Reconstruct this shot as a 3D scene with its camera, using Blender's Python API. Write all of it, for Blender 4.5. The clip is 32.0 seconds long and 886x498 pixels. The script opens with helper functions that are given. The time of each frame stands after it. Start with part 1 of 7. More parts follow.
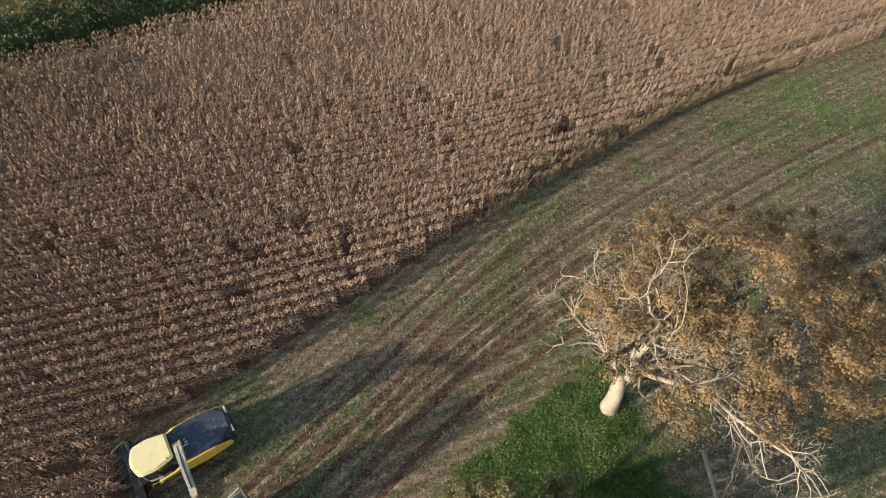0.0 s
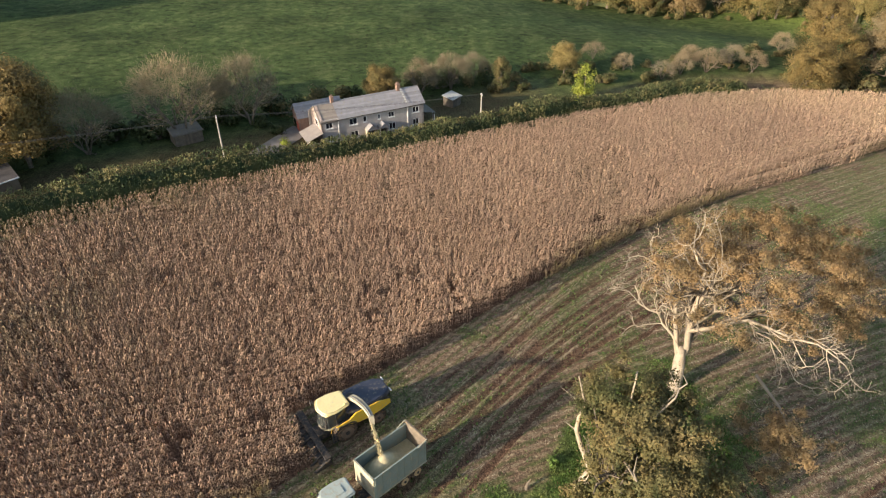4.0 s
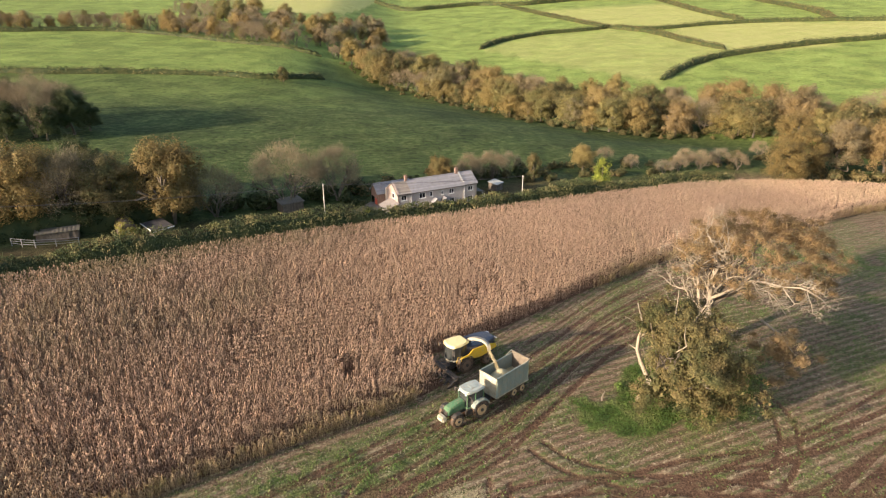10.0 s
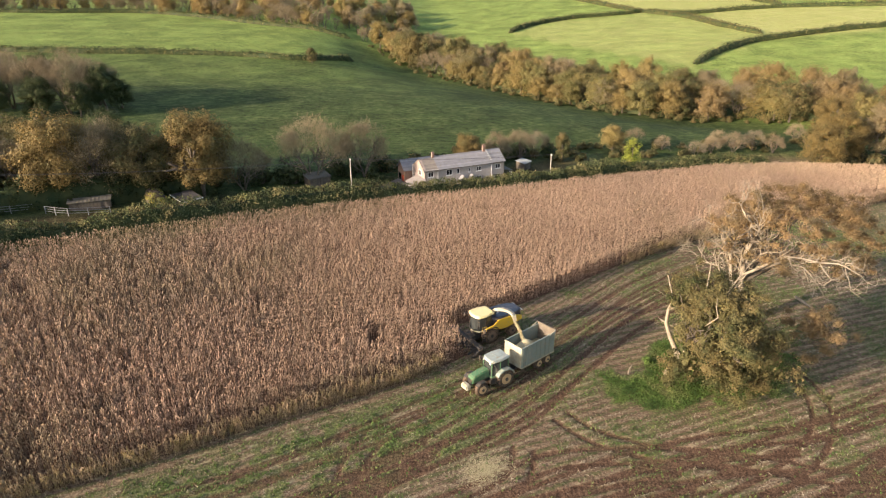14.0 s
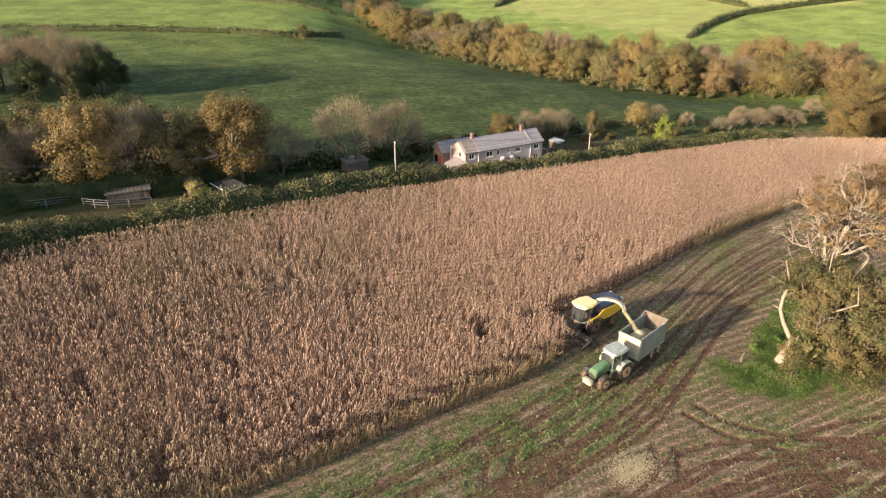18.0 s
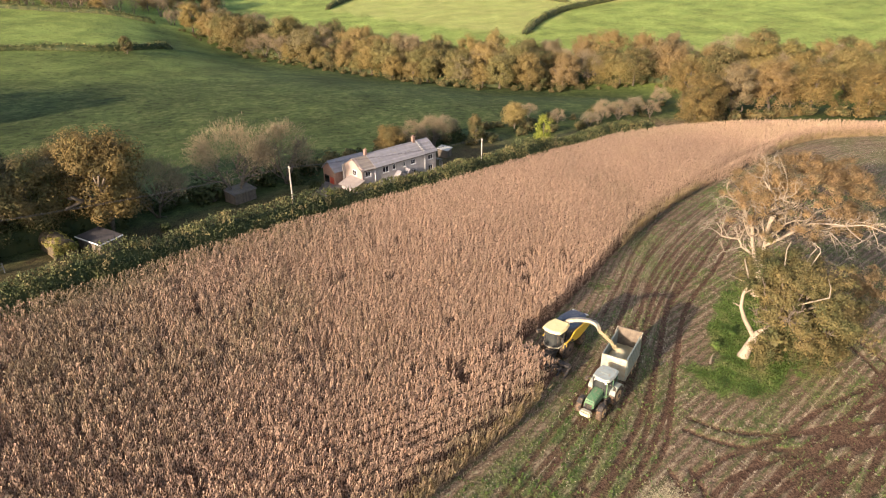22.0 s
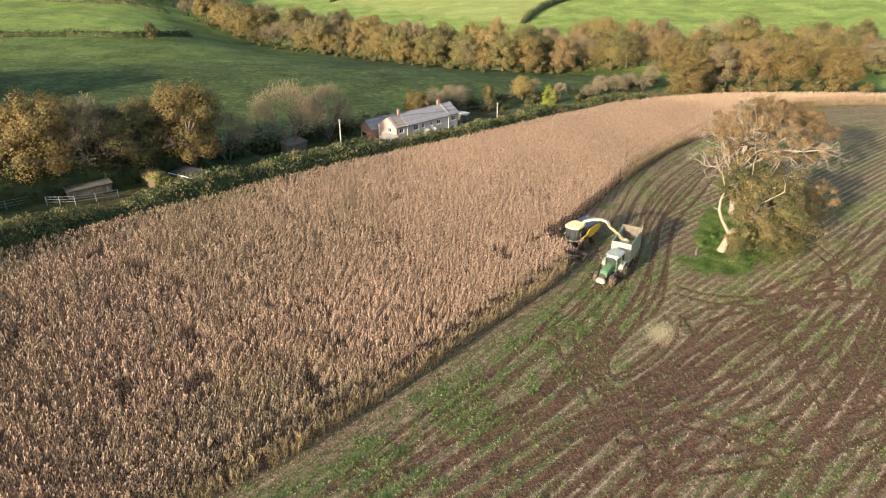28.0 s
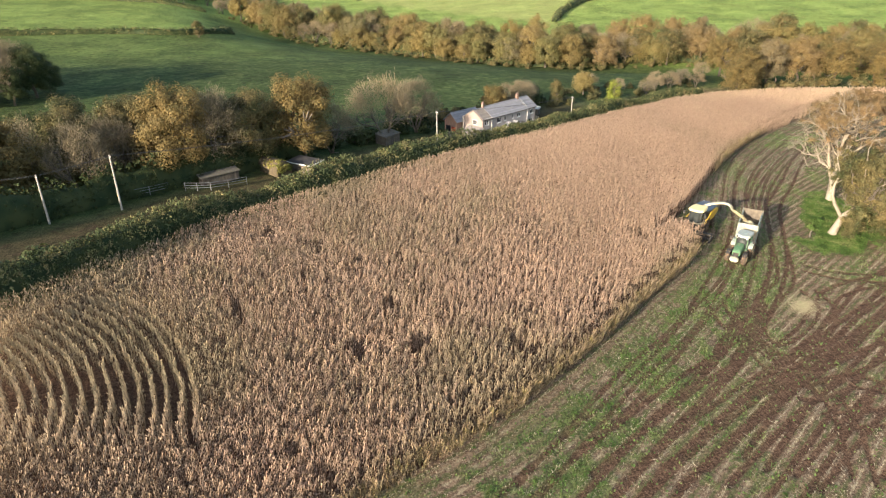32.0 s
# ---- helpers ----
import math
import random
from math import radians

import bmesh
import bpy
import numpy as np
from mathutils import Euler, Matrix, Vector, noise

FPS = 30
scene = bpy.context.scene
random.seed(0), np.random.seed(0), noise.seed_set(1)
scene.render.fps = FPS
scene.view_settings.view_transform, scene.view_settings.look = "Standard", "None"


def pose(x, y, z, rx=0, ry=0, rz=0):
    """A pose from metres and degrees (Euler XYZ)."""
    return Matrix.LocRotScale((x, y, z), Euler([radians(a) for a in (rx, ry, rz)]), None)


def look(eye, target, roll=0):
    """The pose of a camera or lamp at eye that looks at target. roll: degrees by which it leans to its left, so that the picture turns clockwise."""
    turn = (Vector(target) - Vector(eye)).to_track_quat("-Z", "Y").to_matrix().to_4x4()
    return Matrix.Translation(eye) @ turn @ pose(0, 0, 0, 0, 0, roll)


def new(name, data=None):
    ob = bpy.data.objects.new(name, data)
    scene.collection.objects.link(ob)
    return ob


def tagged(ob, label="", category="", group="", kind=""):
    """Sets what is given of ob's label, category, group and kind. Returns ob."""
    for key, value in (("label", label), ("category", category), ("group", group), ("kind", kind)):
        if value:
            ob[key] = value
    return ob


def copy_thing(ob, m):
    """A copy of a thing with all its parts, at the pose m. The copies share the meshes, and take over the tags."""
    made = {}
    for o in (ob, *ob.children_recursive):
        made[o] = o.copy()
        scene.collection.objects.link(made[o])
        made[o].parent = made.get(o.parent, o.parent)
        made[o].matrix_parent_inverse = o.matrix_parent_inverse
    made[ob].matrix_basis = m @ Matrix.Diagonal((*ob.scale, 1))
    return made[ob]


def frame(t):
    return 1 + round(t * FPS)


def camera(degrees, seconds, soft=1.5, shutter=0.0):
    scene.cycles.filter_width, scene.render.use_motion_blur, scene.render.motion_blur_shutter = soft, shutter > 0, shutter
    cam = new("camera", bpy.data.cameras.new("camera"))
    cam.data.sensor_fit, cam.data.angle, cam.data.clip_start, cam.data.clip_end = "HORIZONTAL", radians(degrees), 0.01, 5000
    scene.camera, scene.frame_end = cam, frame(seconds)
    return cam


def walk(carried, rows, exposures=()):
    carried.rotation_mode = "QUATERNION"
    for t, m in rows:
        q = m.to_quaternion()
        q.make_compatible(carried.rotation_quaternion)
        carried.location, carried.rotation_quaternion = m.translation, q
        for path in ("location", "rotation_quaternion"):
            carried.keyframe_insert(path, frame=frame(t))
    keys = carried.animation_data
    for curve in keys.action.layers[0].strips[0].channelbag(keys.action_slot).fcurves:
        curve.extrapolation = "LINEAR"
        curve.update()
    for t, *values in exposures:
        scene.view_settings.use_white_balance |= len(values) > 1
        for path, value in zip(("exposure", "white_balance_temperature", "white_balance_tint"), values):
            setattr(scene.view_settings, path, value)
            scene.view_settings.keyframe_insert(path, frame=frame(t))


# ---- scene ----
cam = camera(68.6, 32.0, 1.15)
METRES, EYE, TILT, LEAN, TURN = 137.5, 50.0, -57.5, -0.2, 0.0
ROWS = [
    (0.0, 0.0, 0.0, 0.0, 0.0, 0.0, -0.0),
    (0.5, -0.0076, -0.0089, -0.0171, 0.01, 2.4, 0.16),
    (1.0, -0.0178, -0.0194, -0.0355, -0.4, 6.8, 0.64),
    (1.5, -0.0279, -0.0302, -0.0552, -0.7, 10.16, 1.17),
    (2.0, -0.0383, -0.042, -0.0765, -0.92, 13.07, 1.63),
    (2.5, -0.0498, -0.0543, -0.0983, -1.15, 15.72, 1.94),
    (3.0, -0.0617, -0.0676, -0.1206, -1.31, 18.15, 2.24),
    (3.5, -0.0739, -0.0803, -0.1439, -1.44, 20.47, 2.4),
    (5.5, -0.1188, -0.1306, -0.2327, -1.49, 27.47, 2.71),
    (6.0, -0.1283, -0.1404, -0.251, -1.51, 28.7, 2.71),
    (6.5, -0.1364, -0.1493, -0.2677, -1.46, 29.79, 2.75),
    (7.0, -0.1442, -0.1568, -0.2827, -1.48, 30.76, 2.76),
    (7.5, -0.1512, -0.1636, -0.2965, -1.46, 31.63, 2.77),
    (8.0, -0.1577, -0.1692, -0.3095, -1.48, 32.45, 2.78),
    (8.5, -0.164, -0.174, -0.3215, -1.5, 33.21, 2.79),
    (9.0, -0.1692, -0.1781, -0.3332, -1.46, 33.96, 2.8),
    (9.5, -0.1742, -0.181, -0.3432, -1.47, 34.58, 2.82),
    (10.0, -0.177, -0.1816, -0.3495, -1.46, 35.06, 2.88),
    (10.5, -0.1779, -0.1803, -0.3526, -1.44, 35.39, 2.9),
    (11.0, -0.1779, -0.178, -0.3545, -1.5, 35.38, 2.98),
    (11.5, -0.178, -0.1757, -0.3555, -1.07, 34.25, 2.29),
    (12.0, -0.1779, -0.1735, -0.3563, -0.67, 34.02, 1.63),
    (12.5, -0.178, -0.1718, -0.3572, -0.49, 34.05, 1.35),
    (13.0, -0.1781, -0.1704, -0.3581, -0.36, 34.07, 1.14),
    (13.5, -0.1782, -0.1694, -0.359, -0.25, 34.06, 0.92),
    (15.5, -0.1861, -0.1681, -0.3612, -0.01, 33.81, 0.43),
    (16.0, -0.1977, -0.1668, -0.3586, 0.29, 33.15, -0.11),
    (16.5, -0.2151, -0.1647, -0.3544, 0.3, 32.63, -0.13),
    (17.0, -0.237, -0.1617, -0.3488, 0.2, 32.4, -0.01),
    (17.5, -0.2612, -0.158, -0.342, -0.56, 32.22, 1.23),
    (18.0, -0.2862, -0.1538, -0.3339, -1.9, 31.93, 3.44),
    (18.5, -0.3104, -0.1488, -0.3247, -2.31, 31.81, 4.11),
    (19.0, -0.3295, -0.1435, -0.3151, -2.32, 31.82, 4.11),
    (19.5, -0.3439, -0.1383, -0.3059, -2.31, 31.84, 4.09),
    (20.0, -0.3523, -0.1339, -0.2975, -2.85, 31.82, 5.09),
    (20.5, -0.3567, -0.1299, -0.2895, -5.3, 31.54, 9.02),
    (21.0, -0.3581, -0.1261, -0.282, -8.4, 30.92, 13.83),
    (21.5, -0.3603, -0.1218, -0.2744, -10.05, 30.49, 16.23),
    (22.0, -0.3616, -0.1175, -0.2686, -10.18, 30.46, 16.41),
    (22.5, -0.364, -0.1144, -0.2649, -10.27, 30.43, 16.52),
    (23.0, -0.3679, -0.1134, -0.2645, -10.39, 30.39, 16.68),
    (23.5, -0.3737, -0.1147, -0.2693, -10.52, 30.35, 16.85),
    (24.0, -0.3815, -0.1187, -0.279, -10.65, 30.31, 17.04),
    (24.5, -0.3908, -0.1254, -0.2929, -10.69, 30.3, 17.08),
    (25.0, -0.4008, -0.134, -0.3089, -10.69, 30.29, 17.09),
    (25.5, -0.4115, -0.1431, -0.3257, -10.69, 30.28, 17.09),
    (27.5, -0.4514, -0.1732, -0.3802, -10.71, 30.2, 17.11),
    (28.0, -0.4632, -0.177, -0.3875, -10.74, 30.17, 17.13),
    (28.5, -0.4774, -0.1791, -0.392, -10.75, 30.16, 17.14),
    (29.0, -0.4937, -0.18, -0.3943, -10.75, 30.14, 17.14),
    (29.5, -0.5101, -0.1803, -0.3953, -10.73, 30.14, 17.16),
    (30.0, -0.5264, -0.1803, -0.3951, -10.75, 30.13, 17.17),
    (30.5, -0.5444, -0.1794, -0.3931, -10.76, 30.13, 17.16),
    (31.0, -0.5628, -0.1778, -0.39, -10.76, 30.13, 17.16),
    (31.5, -0.5836, -0.1754, -0.3851, -10.78, 30.12, 17.16),
    (32.0, -0.605, -0.1724, -0.3797, -10.8, 30.12, 17.17),
]
walk(cam, [(t, pose(0, 0, EYE, TILT, LEAN, TURN) @ pose(METRES * x, METRES * y, METRES * z, 90 + pitch, roll, yaw)) for t, x, y, z, yaw, pitch, roll in ROWS],
     [(0.0, 0.98, 6050, 8), (3.0, 1.06, 6300, 9), (6.0, 1.27, 6750, 16), (13.0, 1.27, 6750, 16), (17.0, 1.28, 6700, 17), (21.0, 1.30, 6950, 23), (24.0, 1.28, 6650, 13), (28.0, 1.30, 6500, 10), (32.0, 1.32, 6300, 10)])

# ---- world, sun ----
PLAN = 1.25                    # metres for one unit of the plan
SUN_AZ, SUN_EL = 209.0, 15.0   # degrees from +x, degrees up: where the sun stands
world = bpy.data.worlds.new("sky")
scene.world = world
world.use_nodes = True
wn = world.node_tree
sky = wn.nodes.new("ShaderNodeTexSky")
sky.sky_type, sky.sun_disc = "NISHITA", False
sky.sun_elevation, sky.sun_rotation = radians(SUN_EL), radians(90 - SUN_AZ)
sky.air_density, sky.dust_density, sky.ozone_density = 1.0, 2.0, 1.0
wn.links.new(sky.outputs[0], wn.nodes["Background"].inputs[0])
wn.nodes["Background"].inputs[1].default_value = 0.135
sun_data = bpy.data.lights.new("sun", "SUN")
sun_data.energy, sun_data.angle, sun_data.color = 4.5, radians(1.2), (1.0, 0.85, 0.68)
sun = new("sun", sun_data)
sun_way = Vector((math.cos(radians(SUN_AZ)) * math.cos(radians(SUN_EL)), math.sin(radians(SUN_AZ)) * math.cos(radians(SUN_EL)), math.sin(radians(SUN_EL))))
sun.matrix_world = look((-200, -50, 90), Vector((-200, -50, 90)) - sun_way)
rng = np.random.default_rng(7)


# ---- materials ----
def node_chain(name, rough=0.85, metal=0.0, spec=0.25):
    m = bpy.data.materials.new(name)
    m.use_nodes = True
    nt = m.node_tree
    bsdf = nt.nodes["Principled BSDF"]
    bsdf.inputs["Roughness"].default_value, bsdf.inputs["Metallic"].default_value = rough, metal
    bsdf.inputs["Specular IOR Level"].default_value = spec
    return m, nt, bsdf


def noise_value(nt, vec, scale, detail=4):
    n = nt.nodes.new("ShaderNodeTexNoise")
    n.inputs["Scale"].default_value, n.inputs["Detail"].default_value = scale, detail
    if vec is not None:
        nt.links.new(vec, n.inputs["Vector"])
    return n.outputs[0]


def ramp_of(nt, fac, stops, lo=0.33, hi=0.67):
    r = nt.nodes.new("ShaderNodeValToRGB")
    els = r.color_ramp.elements
    while len(els) < len(stops):
        els.new(0.5)
    for k, c in enumerate(stops):
        els[k].position = lo + (hi - lo) * k / (len(stops) - 1)
        els[k].color = (*c, 1)
    nt.links.new(fac, r.inputs[0])
    return r.outputs[0]


def mix_rgb(nt, fac, a, b):
    n = nt.nodes.new("ShaderNodeMix")
    n.data_type = "RGBA"
    for sock, v in ((n.inputs[0], fac), (n.inputs[6], a), (n.inputs[7], b)):
        if hasattr(v, "is_linked"):
            nt.links.new(v, sock)
        elif isinstance(v, tuple):
            sock.default_value = (*v, 1)
        else:
            sock.default_value = v
    return n.outputs[2]


def mix_val(nt, fac, a, b):
    n = nt.nodes.new("ShaderNodeMix")
    n.inputs[0].default_value = fac
    nt.links.new(a, n.inputs[2]), nt.links.new(b, n.inputs[3])
    return n.outputs[0]


def scaled(nt, col, value, lo, hi):
    """col times a factor between lo and hi, by value from 0 to 1."""
    mr = nt.nodes.new("ShaderNodeMapRange")
    mr.inputs[3].default_value, mr.inputs[4].default_value = lo, hi
    nt.links.new(value, mr.inputs[0])
    mul = nt.nodes.new("ShaderNodeVectorMath")
    mul.operation = "SCALE"
    nt.links.new(col, mul.inputs[0]), nt.links.new(mr.outputs[0], mul.inputs["Scale"])
    return mul.outputs[0]


def material(name, a, b, scale=3.0, rough=0.85, bump=0.0, island=0.0, metal=0.0, obj=0.0, spec=0.25, dirt=None, dirt_amount=0.5):
    """Two base colours mixed by noise at two scales; island and obj: how far pieces and copies differ; dirt: a third colour in blotches."""
    m, nt, bsdf = node_chain(name, rough, metal, spec)
    co = nt.nodes.new("ShaderNodeTexCoord").outputs["Object"]
    n1, n2 = noise_value(nt, co, scale), noise_value(nt, co, scale * 9, 3)
    col = ramp_of(nt, mix_val(nt, 0.4, n1, n2), (a, b))
    if dirt:
        n3 = noise_value(nt, co, scale * 2.3, 6)
        r = ramp_of(nt, n3, ((0, 0, 0), (1, 1, 1)), 0.62 - 0.25 * dirt_amount, 0.75)
        col = mix_rgb(nt, r, col, dirt)
    if island:
        col = scaled(nt, col, nt.nodes.new("ShaderNodeNewGeometry").outputs["Random Per Island"], 1 - island, 1 + island)
    if obj:
        col = scaled(nt, col, nt.nodes.new("ShaderNodeObjectInfo").outputs["Random"], 1 - obj, 1 + obj)
    nt.links.new(col, bsdf.inputs["Base Color"])
    if bump:
        bp = nt.nodes.new("ShaderNodeBump")
        bp.inputs["Strength"].default_value, bp.inputs["Distance"].default_value = bump, 0.03
        nt.links.new(n2, bp.inputs["Height"]), nt.links.new(bp.outputs[0], bsdf.inputs["Normal"])
    return m


def leaf_material(name, stops, by="object", island=0.3, thin=0.3, patch=0.06):
    """Thin leaves that let some light through: the colour goes along stops by tree (object), by plant (tone) or by patch of ground."""
    m, nt, bsdf = node_chain(name, 0.65, 0, 0.2)
    geo = nt.nodes.new("ShaderNodeNewGeometry")
    big = noise_value(nt, geo.outputs["Position"], patch, 3)
    if by == "object":
        src = nt.nodes.new("ShaderNodeObjectInfo").outputs["Random"]
        fac = mix_val(nt, 0.25, src, noise_value(nt, geo.outputs["Position"], 0.5, 3))
        col = ramp_of(nt, fac, stops, 0.05, 0.95)
    elif by == "tone":
        at = nt.nodes.new("ShaderNodeAttribute")
        at.attribute_name = "tone"
        fac = mix_val(nt, 0.45, at.outputs["Fac"], big)
        col = ramp_of(nt, fac, stops, 0.15, 0.8)
    else:
        col = ramp_of(nt, big, stops, 0.35, 0.65)
    col = scaled(nt, col, geo.outputs["Random Per Island"], 1 - island, 1 + island)
    nt.links.new(col, bsdf.inputs["Base Color"])
    tr = nt.nodes.new("ShaderNodeBsdfTranslucent")
    nt.links.new(col, tr.inputs[0])
    ms = nt.nodes.new("ShaderNodeMixShader")
    ms.inputs[0].default_value = thin
    nt.links.new(bsdf.outputs[0], ms.inputs[1]), nt.links.new(tr.outputs[0], ms.inputs[2])
    nt.links.new(ms.outputs[0], nt.nodes["Material Output"].inputs[0])
    return m


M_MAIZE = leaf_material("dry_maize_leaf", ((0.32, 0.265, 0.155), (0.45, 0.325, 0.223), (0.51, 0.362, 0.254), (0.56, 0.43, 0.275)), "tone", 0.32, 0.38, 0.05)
M_FRINGE = leaf_material("yellowing_maize_leaf", ((0.26, 0.215, 0.095), (0.39, 0.30, 0.165), (0.47, 0.35, 0.225), (0.42, 0.34, 0.15)), "patch", 0.35, 0.35, 0.7)
M_HEDGE = leaf_material("hedge_leaf", ((0.045, 0.062, 0.027), (0.085, 0.105, 0.042), (0.15, 0.155, 0.062), (0.27, 0.225, 0.10)), "patch", 0.5, 0.3, 0.5)
M_OAK = leaf_material("autumn_oak_leaf", ((0.13, 0.13, 0.05), (0.27, 0.205, 0.072), (0.225, 0.17, 0.066), (0.17, 0.16, 0.06), (0.29, 0.225, 0.085), (0.235, 0.165, 0.072), (0.23, 0.19, 0.11), (0.18, 0.165, 0.062), (0.32, 0.245, 0.08)), "object", 0.2, 0.3)
M_OLD_OAK = leaf_material("old_oak_leaf", ((0.17, 0.13, 0.07), (0.27, 0.19, 0.095), (0.30, 0.20, 0.10)), "patch", 0.25, 0.42, 0.35)
M_GOLD = leaf_material("golden_brown_leaf", ((0.105, 0.09, 0.036), (0.18, 0.133, 0.05), (0.22, 0.16, 0.06), (0.145, 0.12, 0.045)), "patch", 0.22, 0.3, 0.3)
M_OLIVE = leaf_material("olive_brown_leaf", ((0.075, 0.085, 0.034), (0.14, 0.122, 0.05), (0.20, 0.155, 0.068)), "patch", 0.24, 0.3, 0.4)
M_TWIG = leaf_material("bare_twig", ((0.17, 0.145, 0.09), (0.25, 0.20, 0.12), (0.205, 0.16, 0.095), (0.19, 0.165, 0.11)), "object", 0.3, 0.1)
M_DARKLEAF = leaf_material("dark_evergreen_leaf", ((0.035, 0.055, 0.02), (0.08, 0.09, 0.03)), "patch", 0.35, 0.2, 0.4)
M_CONIFER = leaf_material("golden_conifer_leaf", ((0.16, 0.20, 0.03), (0.28, 0.30, 0.05)), "patch", 0.3, 0.2, 0.8)
M_LIME = leaf_material("lime_green_leaf", ((0.17, 0.24, 0.03), (0.30, 0.36, 0.05)), "patch", 0.3, 0.3, 0.8)
M_WEED = leaf_material("green_weed_leaf", ((0.06, 0.11, 0.025), (0.11, 0.18, 0.04), (0.20, 0.23, 0.08)), "patch", 0.35, 0.3, 0.5)
M_STUBBLE = leaf_material("maize_stubble", ((0.36, 0.30, 0.20), (0.47, 0.40, 0.28), (0.33, 0.26, 0.17)), "patch", 0.35, 0.1, 0.3)
M_CHAFF = material("chopped_maize", (0.44, 0.37, 0.21), (0.58, 0.50, 0.30), 3, 0.9, 0.5)
M_BARK = material("bark", (0.09, 0.075, 0.055), (0.18, 0.15, 0.115), 3, 0.9, 0.4)
M_PALE = material("bleached_wood", (0.22, 0.18, 0.13), (0.39, 0.335, 0.255), 2, 0.8, 0.3)
M_DEAD = material("grey_dead_wood", (0.22, 0.182, 0.13), (0.345, 0.295, 0.22), 2, 0.85, 0.3)
M_OLDSLATE = material("old_brown_slate", (0.215, 0.18, 0.15), (0.29, 0.25, 0.21), 1.2, 0.65, 0.2, obj=0.16, dirt=(0.27, 0.24, 0.16), dirt_amount=0.35)
M_GABLE = material("warm_rendered_gable", (0.30, 0.235, 0.20), (0.375, 0.305, 0.265), 0.8, 0.9, 0.15)
M_IVY = leaf_material("yellowing_ivy_leaf", ((0.15, 0.165, 0.04), (0.25, 0.235, 0.055), (0.31, 0.26, 0.07)), "patch", 0.3, 0.2, 0.8)
M_RUST = material("rusty_sheet", (0.09, 0.07, 0.042), (0.15, 0.115, 0.065), 1.5, 0.85, 0.2)
M_CABROOF = material("dusty_green_grey_roof", (0.30, 0.35, 0.31), (0.38, 0.42, 0.375), 1.5, 0.6, dirt=(0.33, 0.29, 0.22), dirt_amount=0.5)
M_WALL = material("lime_washed_wall", (0.37, 0.33, 0.30), (0.46, 0.42, 0.385), 0.6, 0.9, 0.15, dirt=(0.36, 0.33, 0.30), dirt_amount=0.4)
M_BRICK = material("orange_brick", (0.23, 0.145, 0.11), (0.31, 0.205, 0.155), 2.5, 0.9, 0.3, obj=0.15)
M_LEANROOF = material("weathered_pinkish_sheet", (0.22, 0.195, 0.18), (0.29, 0.26, 0.235), 1.2, 0.8, 0.1, dirt=(0.25, 0.21, 0.17), dirt_amount=0.5)
M_SLATE = material("slate", (0.20, 0.195, 0.20), (0.29, 0.28, 0.285), 1.2, 0.55, 0.2, obj=0.16, dirt=(0.25, 0.22, 0.15), dirt_amount=0.2)
M_WHITE = material("white_paint", (0.72, 0.71, 0.67), (0.82, 0.81, 0.78), 2, 0.5)
M_DARKGLASS = material("window_glass", (0.02, 0.02, 0.025), (0.03, 0.03, 0.035), 2, 0.08, spec=0.5)
M_REDDOOR = material("red_paint", (0.42, 0.06, 0.03), (0.5, 0.09, 0.05), 2, 0.5)
M_YELLOW = material("yellow_paint", (0.66, 0.42, 0.035), (0.72, 0.49, 0.06), 2, 0.35, dirt=(0.5, 0.4, 0.2), dirt_amount=0.35)
M_ROOFYEL = material("pale_yellow_paint", (0.70, 0.58, 0.27), (0.76, 0.65, 0.34), 1.5, 0.5, dirt=(0.6, 0.52, 0.3), dirt_amount=0.3)
M_NAVY = material("dark_engine_hood", (0.025, 0.03, 0.045), (0.05, 0.055, 0.075), 1.5, 0.35, dirt=(0.2, 0.17, 0.12), dirt_amount=0.2, spec=0.5)
M_GREEN = material("green_paint", (0.055, 0.15, 0.07), (0.085, 0.19, 0.095), 2, 0.45, dirt=(0.23, 0.21, 0.14), dirt_amount=0.65)
M_GREYROOF = material("pale_grey_roof", (0.36, 0.37, 0.34), (0.46, 0.46, 0.42), 1.5, 0.5, dirt=(0.4, 0.38, 0.3), dirt_amount=0.4)
M_CREAM = material("cream_paint", (0.36, 0.34, 0.25), (0.44, 0.42, 0.32), 0.8, 0.6, dirt=(0.30, 0.24, 0.15), dirt_amount=0.8)
M_TRAILER = material("grey_green_sheet", (0.20, 0.24, 0.205), (0.27, 0.305, 0.26), 0.7, 0.55, dirt=(0.32, 0.28, 0.2), dirt_amount=0.5)
M_TYRE = material("muddy_tyre", (0.03, 0.028, 0.026), (0.07, 0.06, 0.05), 2, 0.9, 0.3, dirt=(0.22, 0.14, 0.08), dirt_amount=0.9)
M_RIM = material("mud_caked_rim", (0.40, 0.27, 0.14), (0.50, 0.36, 0.2), 2, 0.8, 0.2)
M_DARKRIM = material("dark_muddy_rim", (0.13, 0.095, 0.07), (0.20, 0.15, 0.11), 2, 0.8, 0.2)
M_YELRIM = material("yellow_rim", (0.6, 0.45, 0.12), (0.62, 0.42, 0.12), 2, 0.6, dirt=(0.36, 0.25, 0.13), dirt_amount=0.7)
M_BLACK = material("dark_metal", (0.025, 0.025, 0.025), (0.05, 0.048, 0.045), 2, 0.6, dirt=(0.18, 0.13, 0.08), dirt_amount=0.5)
M_CABGLASS = material("cab_glass", (0.03, 0.035, 0.035), (0.06, 0.065, 0.06), 2, 0.06, spec=0.6)
M_TIMBER = material("weathered_timber", (0.10, 0.08, 0.06), (0.19, 0.16, 0.12), 2, 0.85, 0.3, obj=0.2)
